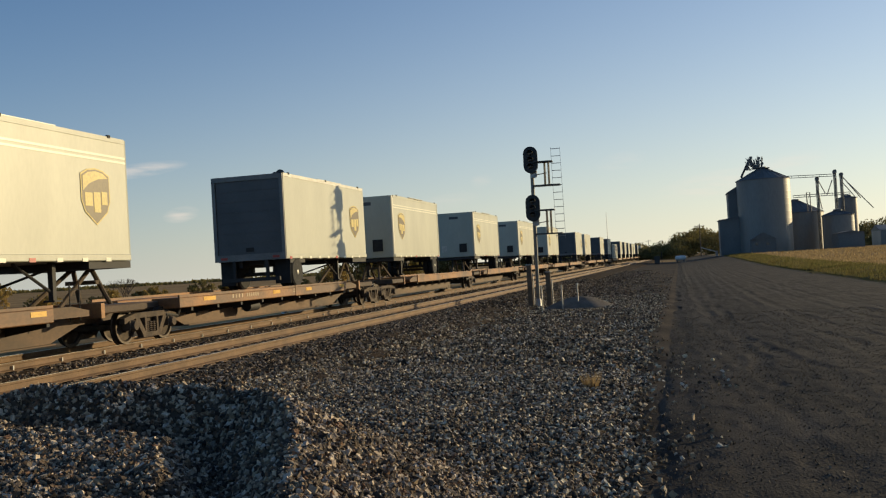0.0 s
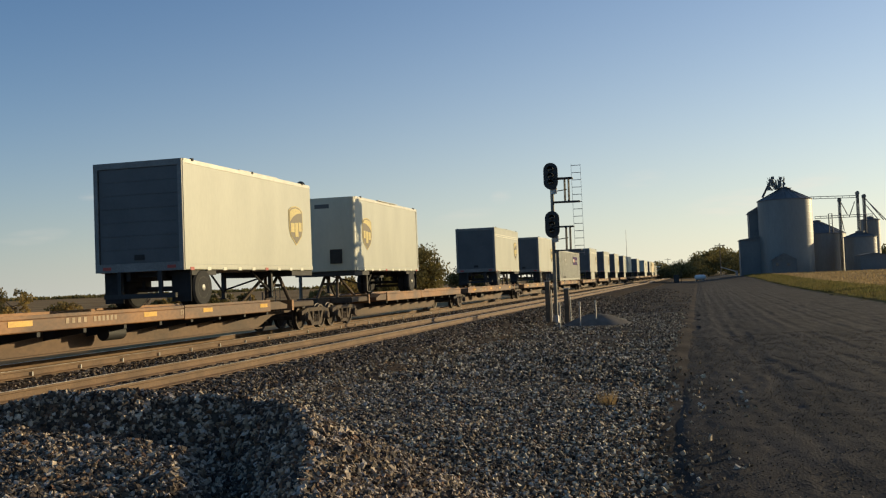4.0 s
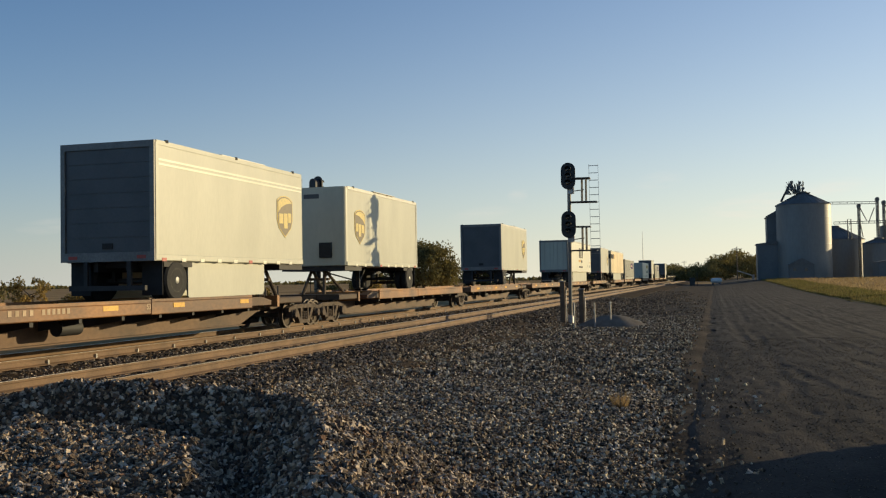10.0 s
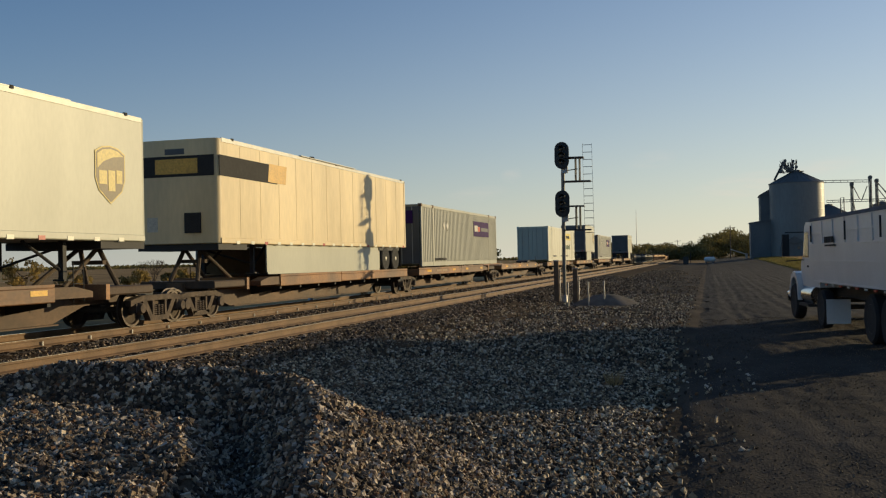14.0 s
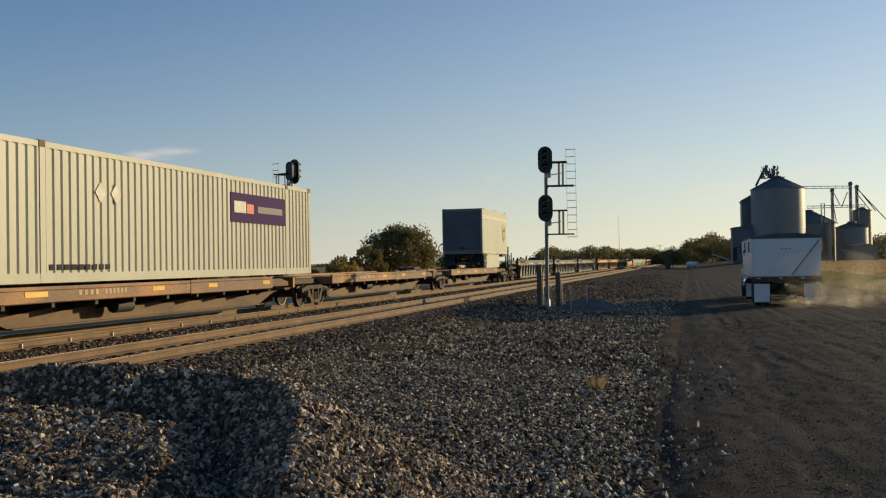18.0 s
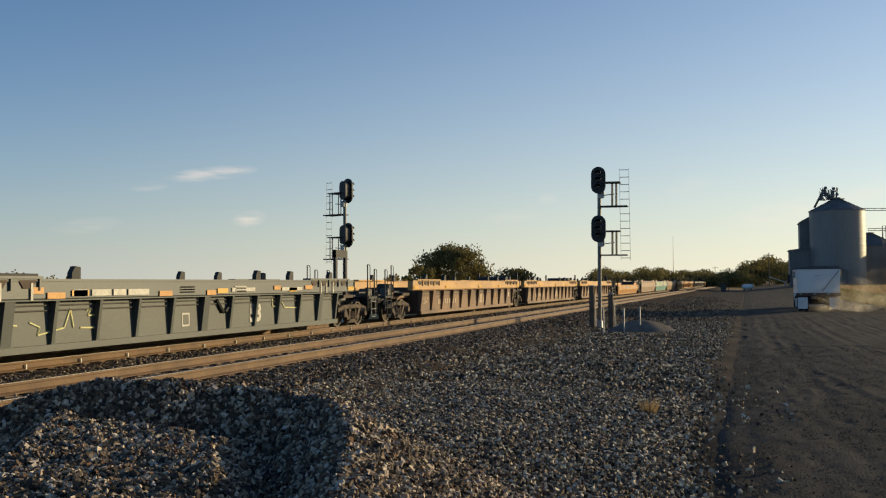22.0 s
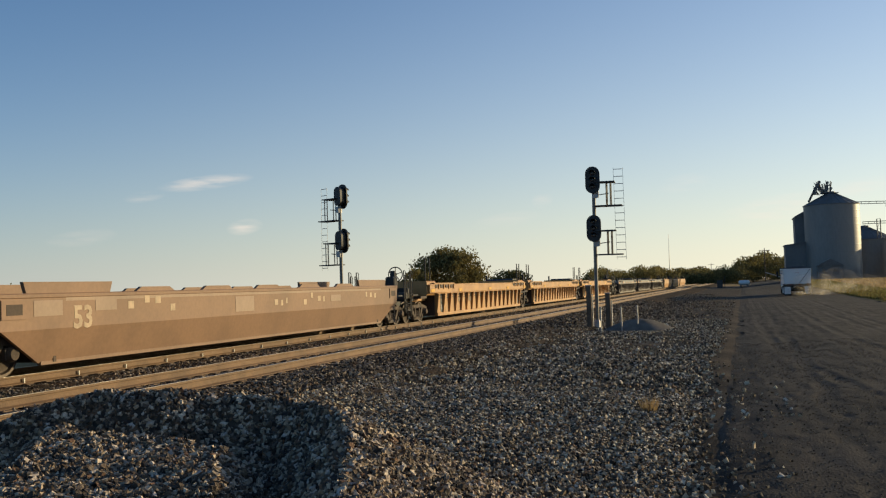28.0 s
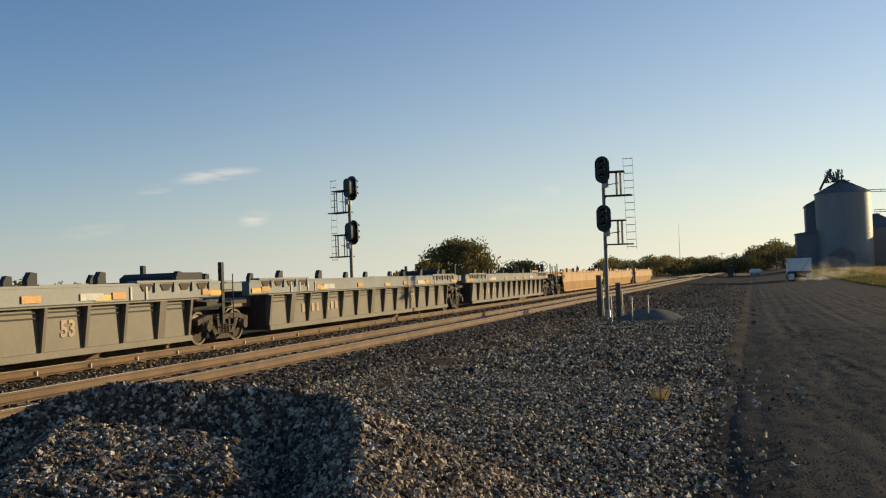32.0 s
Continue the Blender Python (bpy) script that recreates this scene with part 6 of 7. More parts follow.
def leaf_cloud(g, rnd, cx, cy, cz, rx, ry, rz, n, size):
    """Small leaf sprays scattered through an uneven clump."""
    for _ in range(n):
        while True:
            p = Vector((rnd.uniform(-1, 1), rnd.uniform(-1, 1), rnd.uniform(-1, 1)))
            if 0.25 < p.length < 1:
                break
        p *= 1 + 0.2 * rnd.uniform(-1, 1)
        c = Vector((cx + p.x * rx, cy + p.y * ry, cz + p.z * rz))
        q = Euler((rnd.uniform(0, 6.3), rnd.uniform(0, 6.3), rnd.uniform(0, 6.3))).to_quaternion()
        s = size * rnd.uniform(0.6, 1.4)
        quad = [c + q @ Vector(v) for v in ((-s, 0, 0), (0, -s * 0.6, 0.1 * s), (s, 0, 0), (0, s * 0.6, 0.1 * s))]
        g.add(quad, [(0, 1, 2, 3)])


def tree(x, y, h, w, seed, leaf, label, clumps=34, per=110, size=0.32, trunk=0.22):
    t = thing("tree", label, "tree", "trees")
    rnd = random.Random(seed)
    z0 = land(x, y)
    tk = Geo().tube((0, 0, -0.3), (0, 0, h * 0.45), 0.05 * h * 0.9, 9, 0.03 * h * 0.7)
    limbs, g = [], Geo()
    for i in range(9):
        a, e = rnd.uniform(0, 6.28), rnd.uniform(0.3, 1.1)
        L = h * rnd.uniform(0.25, 0.42)
        p0 = Vector((0, 0, h * rnd.uniform(0.18, 0.45)))
        p1 = p0 + Vector((math.cos(a) * math.cos(e) * w / h, math.sin(a) * math.cos(e) * w / h, math.sin(e))) * L
        tk.tube(p0, p1, 0.016 * h, 6, 0.006 * h)
    part("trunk", tk, M_BARK, t)
    for i in range(clumps):
        a, u = rnd.uniform(0, 6.28), rnd.uniform(-0.75, 1)
        k = math.sqrt(max(0.0, 1 - u * u)) * rnd.uniform(0.55, 1.0)
        r = w * rnd.uniform(0.13, 0.22)
        leaf_cloud(g, rnd, k * math.cos(a) * w * 0.5, k * math.sin(a) * w * 0.5, h * 0.52 + u * h * 0.40, r, r, r * 0.75, per, size)
    part("crown", g, leaf, t, "crown of many small leaves")
    t.matrix_basis = pose(x, y, z0)
    return t


def at_az(deg, d):
    return d * math.sin(radians(deg)), d * math.cos(radians(deg))


x, y = at_az(-17.0, 150)
tree(x, y, 7.6, 11.2, 1, M_LEAF, "round dark green tree in a field edge", clumps=60, per=260, size=0.19)
x, y = at_az(-13.4, 165)
tree(x, y, 4.2, 7.5, 2, M_LEAF, "low green bushy tree beside the larger one", clumps=30, per=170, size=0.19)
x, y = at_az(-20.4, 120)
tree(x, y, 3.0, 4.5, 3, M_LEAFY, "yellow autumn bush at the field edge", clumps=16, per=90, size=0.20)
x, y = at_az(-18.9, 125)
tree(x, y, 4.4, 4.4, 33, M_LEAF, "green bush at the field edge", clumps=18, per=90, size=0.22)
for k, (a, d, h, w, lf) in enumerate([(-22.4, 118, 1.5, 3.0, M_LEAFY), (-28.0, 112, 1.9, 3.2, M_LEAF), (-30.6, 116, 1.6, 2.4, M_LEAFY), (-31.4, 110, 1.3, 2.2, M_LEAFY),
                                     (-33.4, 112, 1.5, 3.2, M_LEAFY), (-36.5, 104, 1.4, 3.4, M_LEAFY), (-26.6, 116, 1.6, 2.2, M_LEAFY), (-39.2, 100, 3.0, 4.0, M_LEAFY), (-42.0, 104, 3.4, 6.5, M_LEAF)]):
    x, y = at_az(a, d)
    tree(x, y, h, w, 40 + k, lf, "yellowing autumn bush in the field" if lf is M_LEAFY else "dark green bush in the field", clumps=14, per=70, size=0.15)


def bare_bush(x, y, h, w, seed):
    t = thing("bare_bush", "leafless grey-brown bush in the field", "bush")
    rnd = random.Random(seed)
    g = Geo()

    def grow(p, d, L, r, k):
        e = p + d * L
        g.tube(p, e, r, 4, r * 0.6)
        if k == 0:
            return
        for _ in range(3):
            dd = (d + Vector((rnd.uniform(-1, 1), rnd.uniform(-1, 1), rnd.uniform(-0.2, 0.7))) * 0.7).normalized()
            grow(e, dd, L * 0.72, r * 0.6, k - 1)
    for i in range(7):
        a = rnd.uniform(0, 6.28)
        grow(Vector((rnd.uniform(-0.4, 0.4), rnd.uniform(-0.4, 0.4), 0)), Vector((math.cos(a) * w / h * 0.6, math.sin(a) * w / h * 0.6, 1)).normalized(), h * 0.36, 0.05, 3)
    part("twig_crown", g, M_BARK, t)
    t.matrix_basis = pose(x, y, land(x, y))


x, y = at_az(-32.4, 118)
bare_bush(x, y, 3.3, 3.6, 8)
for a, d, h in ((-26.36, 96, 1.5), (-25.64, 92, 1.75)):
    x, y = at_az(a, d)
    t = thing("fence_post", "dark wooden fence post at the field edge", "post", "fence posts")
    part("post", Geo().tube((0, 0, -0.2), (0, 0, h), 0.11, 8, 0.10), M_POLE, t)
    part("cap", Geo().tube((0, 0, h), (0, 0, h + 0.04), 0.12, 8), M_POLE, t)
    t.matrix_basis = pose(x, y, land(x, y))

# far woods along the horizon
g = Geo()
rnd = random.Random(12)
for k in range(420):
    a = rnd.uniform(-9.5, 3.2)
    d = rnd.uniform(330, 420)
    e = 0.74 + 0.12 * math.sin(a * 2.1) + 0.12 * math.sin(a * 5.3 + 1) - 0.25 * smooth(-3.0, -2.2, a) * (1 - smooth(-1.6, -1.0, a)) + 0.60 * smooth(-1.2, 1.4, a) - 0.25 * smooth(2.2, 2.7, a)
    e *= smooth(-9.8, -8.0, a)
    x, y = at_az(a, d)
    top_z = EYE + d * math.tan(radians(max(e, 0.15)))
    zc = rnd.uniform(0.3, 1.0) * (top_z - 0.5)
    leaf_cloud(g, rnd, x, y, max(0.8, zc - 1.0), rnd.uniform(2.5, 4.5), 3.0, rnd.uniform(1.2, 2.2), 190, 0.33)
tagged(new("far_woods", g.mesh("far_woods", M_LEAF)), "dark green far woods along the horizon", "woods", kind="stuff")
g = Geo()
for k in range(60):
    a = rnd.uniform(9.6, 14.5)
    d = rnd.uniform(285, 330)
    e = 1.5 + 0.45 * math.sin(a * 3.0) + (0.3 if a > 11.8 else 0)
    x, y = at_az(a, d)
    zc = rnd.uniform(0.2, 1.0) * (EYE + d * math.tan(radians(e)))
    leaf_cloud(g, rnd, x, y, max(1.0, zc - 1.0), rnd.uniform(2.5, 4.0), 2.5, rnd.uniform(1.5, 2.5), 170, 0.36)
tagged(new("farmyard_trees", g.mesh("farmyard_trees", M_LEAF)), "dark farmyard trees behind the bins", "woods", kind="stuff")
g = Geo()
for k in range(260):
    a = rnd.uniform(-48, -9)
    d = rnd.uniform(1150, 1300)
    x, y = at_az(a, d)
    leaf_cloud(g, rnd, x, y, rnd.uniform(0.2, 1.8), 16, 6, 1.5, 26, 2.2)
tagged(new("horizon_hedge", g.mesh("horizon_hedge", M_LEAF)), "low brown-green tree line on the far horizon", "woods", kind="stuff")


# ---- the gravel pile, loose stones ----
REAR = [(-7.0, 7.1, 0.45), (-6.6, 7.55, 0.68), (-6.0, 7.95, 0.84), (-5.4, 8.05, 0.85), (-4.9, 8.35, 0.76), (-4.3, 8.4, 0.70), (-3.77, 8.15, 0.70)]
RIGHT = [(-3.77, 8.15, 0.70), (-3.25, 7.5, 0.68), (-2.97, 6.9, 0.64), (-2.7, 6.2, 0.55), (-2.4, 5.4, 0.42)]


def shelf_z(x, y):
    """The lit shelf inside the scoop: nearly level, falling off at its rear, inner and outer edges."""
    z = 0.52 + 0.035 * min(2.0, -3.95 - x) - 0.06 * max(0.0, 6.9 - y)
    rear = y - (6.78 + 0.19 * (-3.95 - x)) + 0.10 * noise.noise((x * 1.5, 0.0, 3.0))
    inner = ((x + 3.95) * 1.8 + (y - 6.8) * 0.7) / 1.93 + 0.16 * noise.noise((y * 1.3, 0.0, 6.0))
    outer = ((x + 6.0) * -2.0 - (y - 7.4)) / 2.236
    return z - 0.95 * max(0.0, rear) - 0.8 * max(0.0, inner) - 0.62 * max(0.0, outer) - 0.5 * max(0.0, 4.2 - y)


def pile_z(x, y):
    best = shelf_z(x, y)
    for line, slope in ((REAR, 0.70), (RIGHT, 0.0)):
        for (ax, ay, ah), (bx, by, bh) in zip(line, line[1:]):
            dx, dy = bx - ax, by - ay
            k = max(0.0, min(1.0, ((x - ax) * dx + (y - ay) * dy) / (dx * dx + dy * dy)))
            d = math.hypot(x - ax - k * dx, y - ay - k * dy)
            if line is REAR:       # scooped steep on the near side
                slope = 0.92 if dx * (y - ay) - dy * (x - ax) < 0 else 0.70
            if line is RIGHT:      # steep towards the hollow, gentler outside
                slope = 0.95 if dx * (y - ay) - dy * (x - ax) < 0 else 0.56
            best = max(best, ah + (bh - ah) * k - slope * (math.sqrt(d * d + 0.004) - 0.05))
    return best + 0.05 * noise.noise((x * 2.3, y * 2.3, 1.0)) + 0.025 * noise.noise((x * 6, y * 6, 2.0))


def surface(x, y):
    return max(land(x, y), pile_z(x, y)) if -9.0 < x < -0.9 and 3.0 < y < 11.5 else land(x, y)


px, py = span(-8.6, -0.95, 110), span(3.6, 11.2, 110)
vs = [(x, y, max(pile_z(x, y), land(x, y) - 0.10)) for y in py for x in px]
nx = len(px)
fs = [(j * nx + i, j * nx + i + 1, (j + 1) * nx + i + 1, (j + 1) * nx + i) for j in range(len(py) - 1) for i in range(nx - 1)]
tagged(new("stone_heap", Geo().add(vs, fs).mesh("stone_heap", M_YARD)), "grey heap of crushed stone with a scooped-out hollow", "stone heap")


def scatter(name, label, area, count, size, seed, ok=None, material=None):
    """Loose angular stones over a stretch of ground, as one mesh."""
    rng = np.random.default_rng(seed)
    x0, x1, y0, y1 = area
    pts = rng.uniform((x0, y0), (x1, y1), (count, 2))
    cube = np.array([(a, b, c) for a in (-1, 1) for b in (-1, 1) for c in (-1, 1)], float)
    quads = np.array([(0, 1, 3, 2), (4, 6, 7, 5), (0, 4, 5, 1), (2, 3, 7, 6), (0, 2, 6, 4), (1, 5, 7, 3)])
    base = []
    for x, y in pts:
        if ok is None or ok(x, y):
            base.append((x, y, surface(x, y)))
    base = np.array(base)
    n = len(base)
    s = size * rng.uniform(0.45, 1.25, (n, 1, 1)) * rng.uniform((0.7, 0.5, 0.3), (1.15, 0.9, 0.65), (n, 1, 3))
    v = cube[None] * s * rng.uniform(0.5, 1.1, (n, 8, 1)) * 0.5 * 1.3
    ang = rng.uniform(0, 2 * np.pi, (n, 3))
    for i, j, k in ((0, 1, 0), (1, 2, 1), (0, 2, 2)):
        c, sn = np.cos(ang[:, k])[:, None], np.sin(ang[:, k])[:, None]
        a, b = v[:, :, i].copy(), v[:, :, j].copy()
        v[:, :, i], v[:, :, j] = a * c - b * sn, a * sn + b * c
    v += base[:, None, :]
    v[:, :, 2] += size * 0.12
    me = bpy.data.meshes.new(name)
    faces = (quads[None] + 8 * np.arange(n)[:, None, None]).reshape(-1, 4)
    me.vertices.add(8 * n)
    me.vertices.foreach_set("co", v.reshape(-1))
    me.loops.add(24 * n)
    me.loops.foreach_set("vertex_index", faces.reshape(-1).astype(np.int32))
    me.polygons.add(6 * n)
    me.polygons.foreach_set("loop_start", np.arange(0, 24 * n, 4, dtype=np.int32))
    me.update(calc_edges=True)
    me.validate()
    me.shade_flat()
    me.materials.append(material)
    return tagged(new(name, me), label, "gravel", kind="stuff")


def on_pile(x, y):
    return pile_z(x, y) > land(x, y) - 0.04


def off_pile(x, y):
    return not on_pile(x, y)


def bare(x, y):
    """Thinner stones towards the road and on worn patches."""
    k = smooth(-1.1, -0.2, x) * 0.9 - 0.08 + smooth(15, 30, y) * 0.42 + 0.55 * noise.noise((x * 0.55, y * 0.35, 9.0)) + 0.15
    return off_pile(x, y) and noise.noise((x * 37.0, y * 37.0, 5.0)) * 0.9 + 0.5 > k


def thin_out(x, y):
    """Scattered lumps that give way to bare dirt towards the road and far along."""
    return noise.noise((x * 31.0, y * 31.0, 6.0)) * 0.9 + 0.5 > smooth(-6.5, -1.0, x) * 0.8 + 0.35 * smooth(60, 120, y) + 0.4 * noise.noise((x * 0.4, y * 0.2, 3.0))


scatter("heap_stones", "loose grey and tan crushed stones on the heap", (-8.4, -1.0, 3.8, 11.0), 95000, 0.046, 1, on_pile, M_HEAP)
scatter("yard_stones", "loose grey and tan gravel stones in the yard", (-6.9, 0.7, 5.0, 17.0), 58000, 0.045, 2, bare, M_STONEG)
scatter("yard_stones_far", "loose grey gravel stones further along the yard", (-6.9, 0.7, 17.0, 50.0), 42000, 0.055, 3, bare, M_STONEG)
scatter("ballast_stones", "crushed-rock ballast stones between the rails", (-13.1, -6.8, 5.0, 34.0), 30000, 0.055, 4, None, M_STONEB)
scatter("ballast_stones_far", "crushed-rock ballast stones along the track", (-13.1, -6.4, 34.0, 80.0), 9000, 0.08, 5, None, M_STONEB)
scatter("road_stones", "small stones pressed into the dirt road", (-0.3, 7.0, 5.5, 30.0), 22000, 0.016, 6, None, M_ROADSTONE)
scatter("yard_lumps", "lumpy dry earth and gravel along the far yard", (-6.5, -0.6, 48.0, 120.0), 16000, 0.07, 7, thin_out, M_STONEB)


def blades(name, label, area, count, w, h, seed, material):
    """Upright grass blades or stubble stalks over a stretch of ground, as one mesh."""
    rng = np.random.default_rng(seed)
    x0, x1, y0, y1 = area
    f = rng.uniform(0, 1, count) ** 1.6
    px, py = rng.uniform(x0, x1, count), y0 + (y1 - y0) * f
    pz = np.array([land(a, b) for a, b in zip(px, py)]) - 0.03
    ang, ww, hh = rng.uniform(0, 2 * np.pi, count), w * rng.uniform(0.5, 1.5, count), h * rng.uniform(0.5, 1.3, count)
    lean = rng.normal(0, 0.25, (count, 2)) * hh[:, None]
    c, s = np.cos(ang) * ww, np.sin(ang) * ww
    v = np.zeros((count, 3, 3))
    v[:, 0] = np.stack([px - c, py - s, pz], 1)
    v[:, 1] = np.stack([px + c, py + s, pz], 1)
    v[:, 2] = np.stack([px + lean[:, 0], py + lean[:, 1], pz + hh], 1)
    me = bpy.data.meshes.new(name)
    me.from_pydata(v.reshape(-1, 3).tolist(), [], np.arange(3 * count).reshape(-1, 3).tolist())
    me.materials.append(material)
    return tagged(new(name, me), label, "grass", kind="stuff")


M_BLADE = mat("grass_blade", (0.17, 0.155, 0.045), 0.9, tint=(0.25, 0.19, 0.07), scale=0.4, grain=6, bump=0.0, island=0.4, spec=0.2)
M_STALK = mat("stubble_stalk", (0.46, 0.32, 0.15), 0.9, vary=0.25, scale=0.3, grain=5, bump=0.0, island=0.3, spec=0.2)
for m in (M_BLADE, M_STALK):
    let_light_through(m, 0.4)
for k, (y0, y1, n, w, h) in enumerate(((34, 75, 12000, 0.025, 0.16), (75, 230, 14000, 0.05, 0.20))):
    blades("verge_grass", "green and yellow grass blades beside the road", (9.1, 13.9, y0, y1), n, w, h, 11 + k, M_BLADE)
for k, (y0, y1, n, w, h) in enumerate(((44, 90, 16000, 0.04, 0.20), (90, 205, 34000, 0.08, 0.24))):
    blades("stubble_stalks", "tan stubble stalks of the field", (13.6, 20 + y1 * 0.28, y0, y1), n, w, h, 21 + k, M_STALK)
tuft = thing("grass_tuft", "dry grass tuft in the gravel yard", "grass tuft")
g = Geo()
rnd = random.Random(3)
for i in range(90):
    a, r, L = rnd.uniform(0, 6.28), rnd.uniform(0, 0.14), rnd.uniform(0.12, 0.34)
    x, y = r * math.cos(a), r * math.sin(a)
    g.add([(x - 0.008, y, -0.02), (x + 0.008, y, -0.02), (x + 0.5 * L * math.cos(a), y + 0.5 * L * math.sin(a), L)], [(0, 1, 2)])
part("blade_clump", g, M_STALK, tuft)
tuft.matrix_basis = pose(-1.4, 14.45, land(-1.4, 14.45)) @ Matrix.Scale(0.75, 4)


# ---- the grain truck ----
def grain_truck():
    """Built with its tail at y = 0, nose towards +y, wheels on z = 0."""
    t = thing("grain_truck", "white grain truck with ribbed box driving along the road", "truck")
    w = 1.28
    body = part("grain_box", Geo().prism([(-w + 0.05, 1.12), (w - 0.05, 1.12), (w, 2.62), (-w, 2.62)], 1, 0.0, 6.9), M_TRUCK, t, "white steel grain box")
    for sx in (1, -1):
        for y in (0.10, 1.2, 2.3, 3.4, 4.5, 5.6, 6.75):
            part("box_rib", Geo().prism([(sx * (w - 0.02), 2.05), (sx * (w + 0.012), 2.05), (sx * (w + 0.022), 2.62), (sx * (w - 0.02), 2.62)], 1, y, y + 0.07), M_TRUCK, body)
        for z in (1.12, 1.62, 2.02, 2.30, 2.58):
            o = w + 0.03 - (2.62 - z) * 0.033
            part("box_rail", Geo().box(min(sx * (o - 0.04), sx * (o - 0.012)), max(sx * (o - 0.04), sx * (o - 0.012)), 0.0, 6.9, z, z + 0.035), M_TRUCK, body)
        for k in range(9):
            part("marker_light", Geo().box(sx * w - 0.012, sx * w + 0.012, 0.3 + k * 0.7, 0.5 + k * 0.7, 1.07, 1.11), M_RED if k % 2 else M_PAINTW, body)
        for y in (6.55, 3.1, 0.4):
            part("ladder_hook", Geo().tube((sx * (w + 0.07), y, 2.1), (sx * (w + 0.07), y, 2.5), 0.02, 6), M_BLACK, body)
    part("stencil_mark", Geo().box(-w - 0.02, -w - 0.012, 4.3, 5.3, 1.98, 2.02), M_INK, body)
    for k in range(6):
        part("stencil_mark", Geo().box(-w - 0.03, -w - 0.015, 4.4 + k * 0.16, 4.5 + k * 0.16, 2.06, 2.20), M_INK, body)
    part("tarp", Geo().prism([(-w - 0.03, 2.60), (w + 0.03, 2.60), (w, 2.68), (0.4, 2.80), (-0.4, 2.80), (-w, 2.68)], 1, -0.05, 6.95), M_TARP, t, "grey roll tarp")
    part("tailgate", Geo().box(-w + 0.06, w - 0.06, -0.07, 0.0, 1.15, 2.58), M_TRUCK, t)
    part("tailgate_bar", Geo().tube((w - 0.1, -0.09, 2.5), (0.2, -0.09, 1.2), 0.02, 6), M_DOOR, t)
    for dx in (-0.15, 0.0, 0.15):
        part("marker_light", Geo().box(dx - 0.03, dx + 0.03, -0.085, -0.07, 2.18, 2.22), M_RED, t)
    part("rear_sill", Geo().box(-w, w, -0.1, 0.05, 0.92, 1.12), M_BROWN, t, "red-brown rear sill")
    for k in range(6):
        part("marker_light", Geo().box(-1.1 + k * 0.4, -0.95 + k * 0.4, -0.115, -0.1, 1.04, 1.09), M_RED if k % 2 else M_PAINTW, t)
    for sx in (1, -1):
        part("frame_rail", Geo().box(sx * 0.45 - 0.05, sx * 0.45 + 0.05, 0.1, 11.0, 0.72, 0.98), M_BLACK, t)
        part("mud_flap", Geo().box(sx * 0.92 - 0.29, sx * 0.92 + 0.29, -0.02, 0.01, 0.14, 0.85), M_TRUCK, t, "white mud flap")
        part("mud_flap", Geo().box(sx * 0.92 - 0.27, sx * 0.92 + 0.27, 5.75, 5.78, 0.14, 0.72), M_TRUCK, t, "white mud flap")
    rear_parts = set(t.children_recursive)
    # cab
    c = Geo().prism([(4.45, 0.95), (6.75, 0.95), (6.85, 1.55), (6.55, 1.75), (6.25, 2.56), (6.05, 2.66), (4.50, 2.62), (4.42, 2.45)], 0, -1.02, 1.02)
    cab = part("cab", c, M_TRUCK, t, "white day cab")
    for sx in (1, -1):
        x = sx * 1.022
        part("door_window", Geo().prism([(5.75, 1.72), (6.48, 1.72), (6.22, 2.38), (5.75, 2.38)], 0, min(x, x + sx * 0.008), max(x, x + sx * 0.008)), M_GLASS, cab)
        part("door_handle", Geo().box(min(x, x + sx * 0.02), max(x, x + sx * 0.02), 5.78, 5.92, 1.45, 1.5), M_INK, cab)
        part("step", Geo().box(min(sx * 0.8, sx * 1.15), max(sx * 0.8, sx * 1.15), 5.3, 6.5, 0.42, 0.50), M_BLACK, t)
        part("fuel_tank", Geo().tube((sx * 0.88, 5.0, 0.72), (sx * 0.88, 6.3, 0.72), 0.27, 16), M_CHROME, t, "polished fuel tank")
        part("fender", Geo().prism([(6.55, 0.55), (6.62, 1.0), (6.85, 1.28), (7.2, 1.33), (7.55, 1.22), (7.8, 0.9), (7.85, 0.6), (7.75, 0.6), (7.68, 0.85), (7.45, 1.1), (7.2, 1.18), (6.92, 1.13), (6.75, 0.95), (6.65, 0.55)], 0, min(sx * 0.72, sx * 1.16), max(sx * 0.72, sx * 1.16)), M_TRUCK, t)
        mi = part("mirror", Geo().box(min(sx * 1.40, sx * 1.58), max(sx * 1.40, sx * 1.58), 6.35, 6.45, 1.75, 2.35), M_BLACK, t, "black door mirror")
        part("mirror_arm", Geo().tube((sx * 1.02, 6.3, 2.4), (sx * 1.5, 6.4, 2.4), 0.018, 6).tube((sx * 1.02, 6.4, 1.65), (sx * 1.5, 6.4, 1.62), 0.018, 6), M_BLACK, mi)
        part("headlight", Geo().box(min(sx * 0.55, sx * 0.85), max(sx * 0.55, sx * 0.85), 8.18, 8.24, 0.9, 1.1), M_CHROME, t)
    part("windscreen", Geo().prism([(6.575, 1.74), (6.60, 1.75), (6.285, 2.48), (6.26, 2.47)], 0, -0.9, 0.9), M_GLASS, cab)
    part("sun_visor", Geo().prism([(6.15, 2.52), (6.55, 2.44), (6.55, 2.47), (6.15, 2.56)], 0, -0.95, 0.95), M_BLACK, cab)
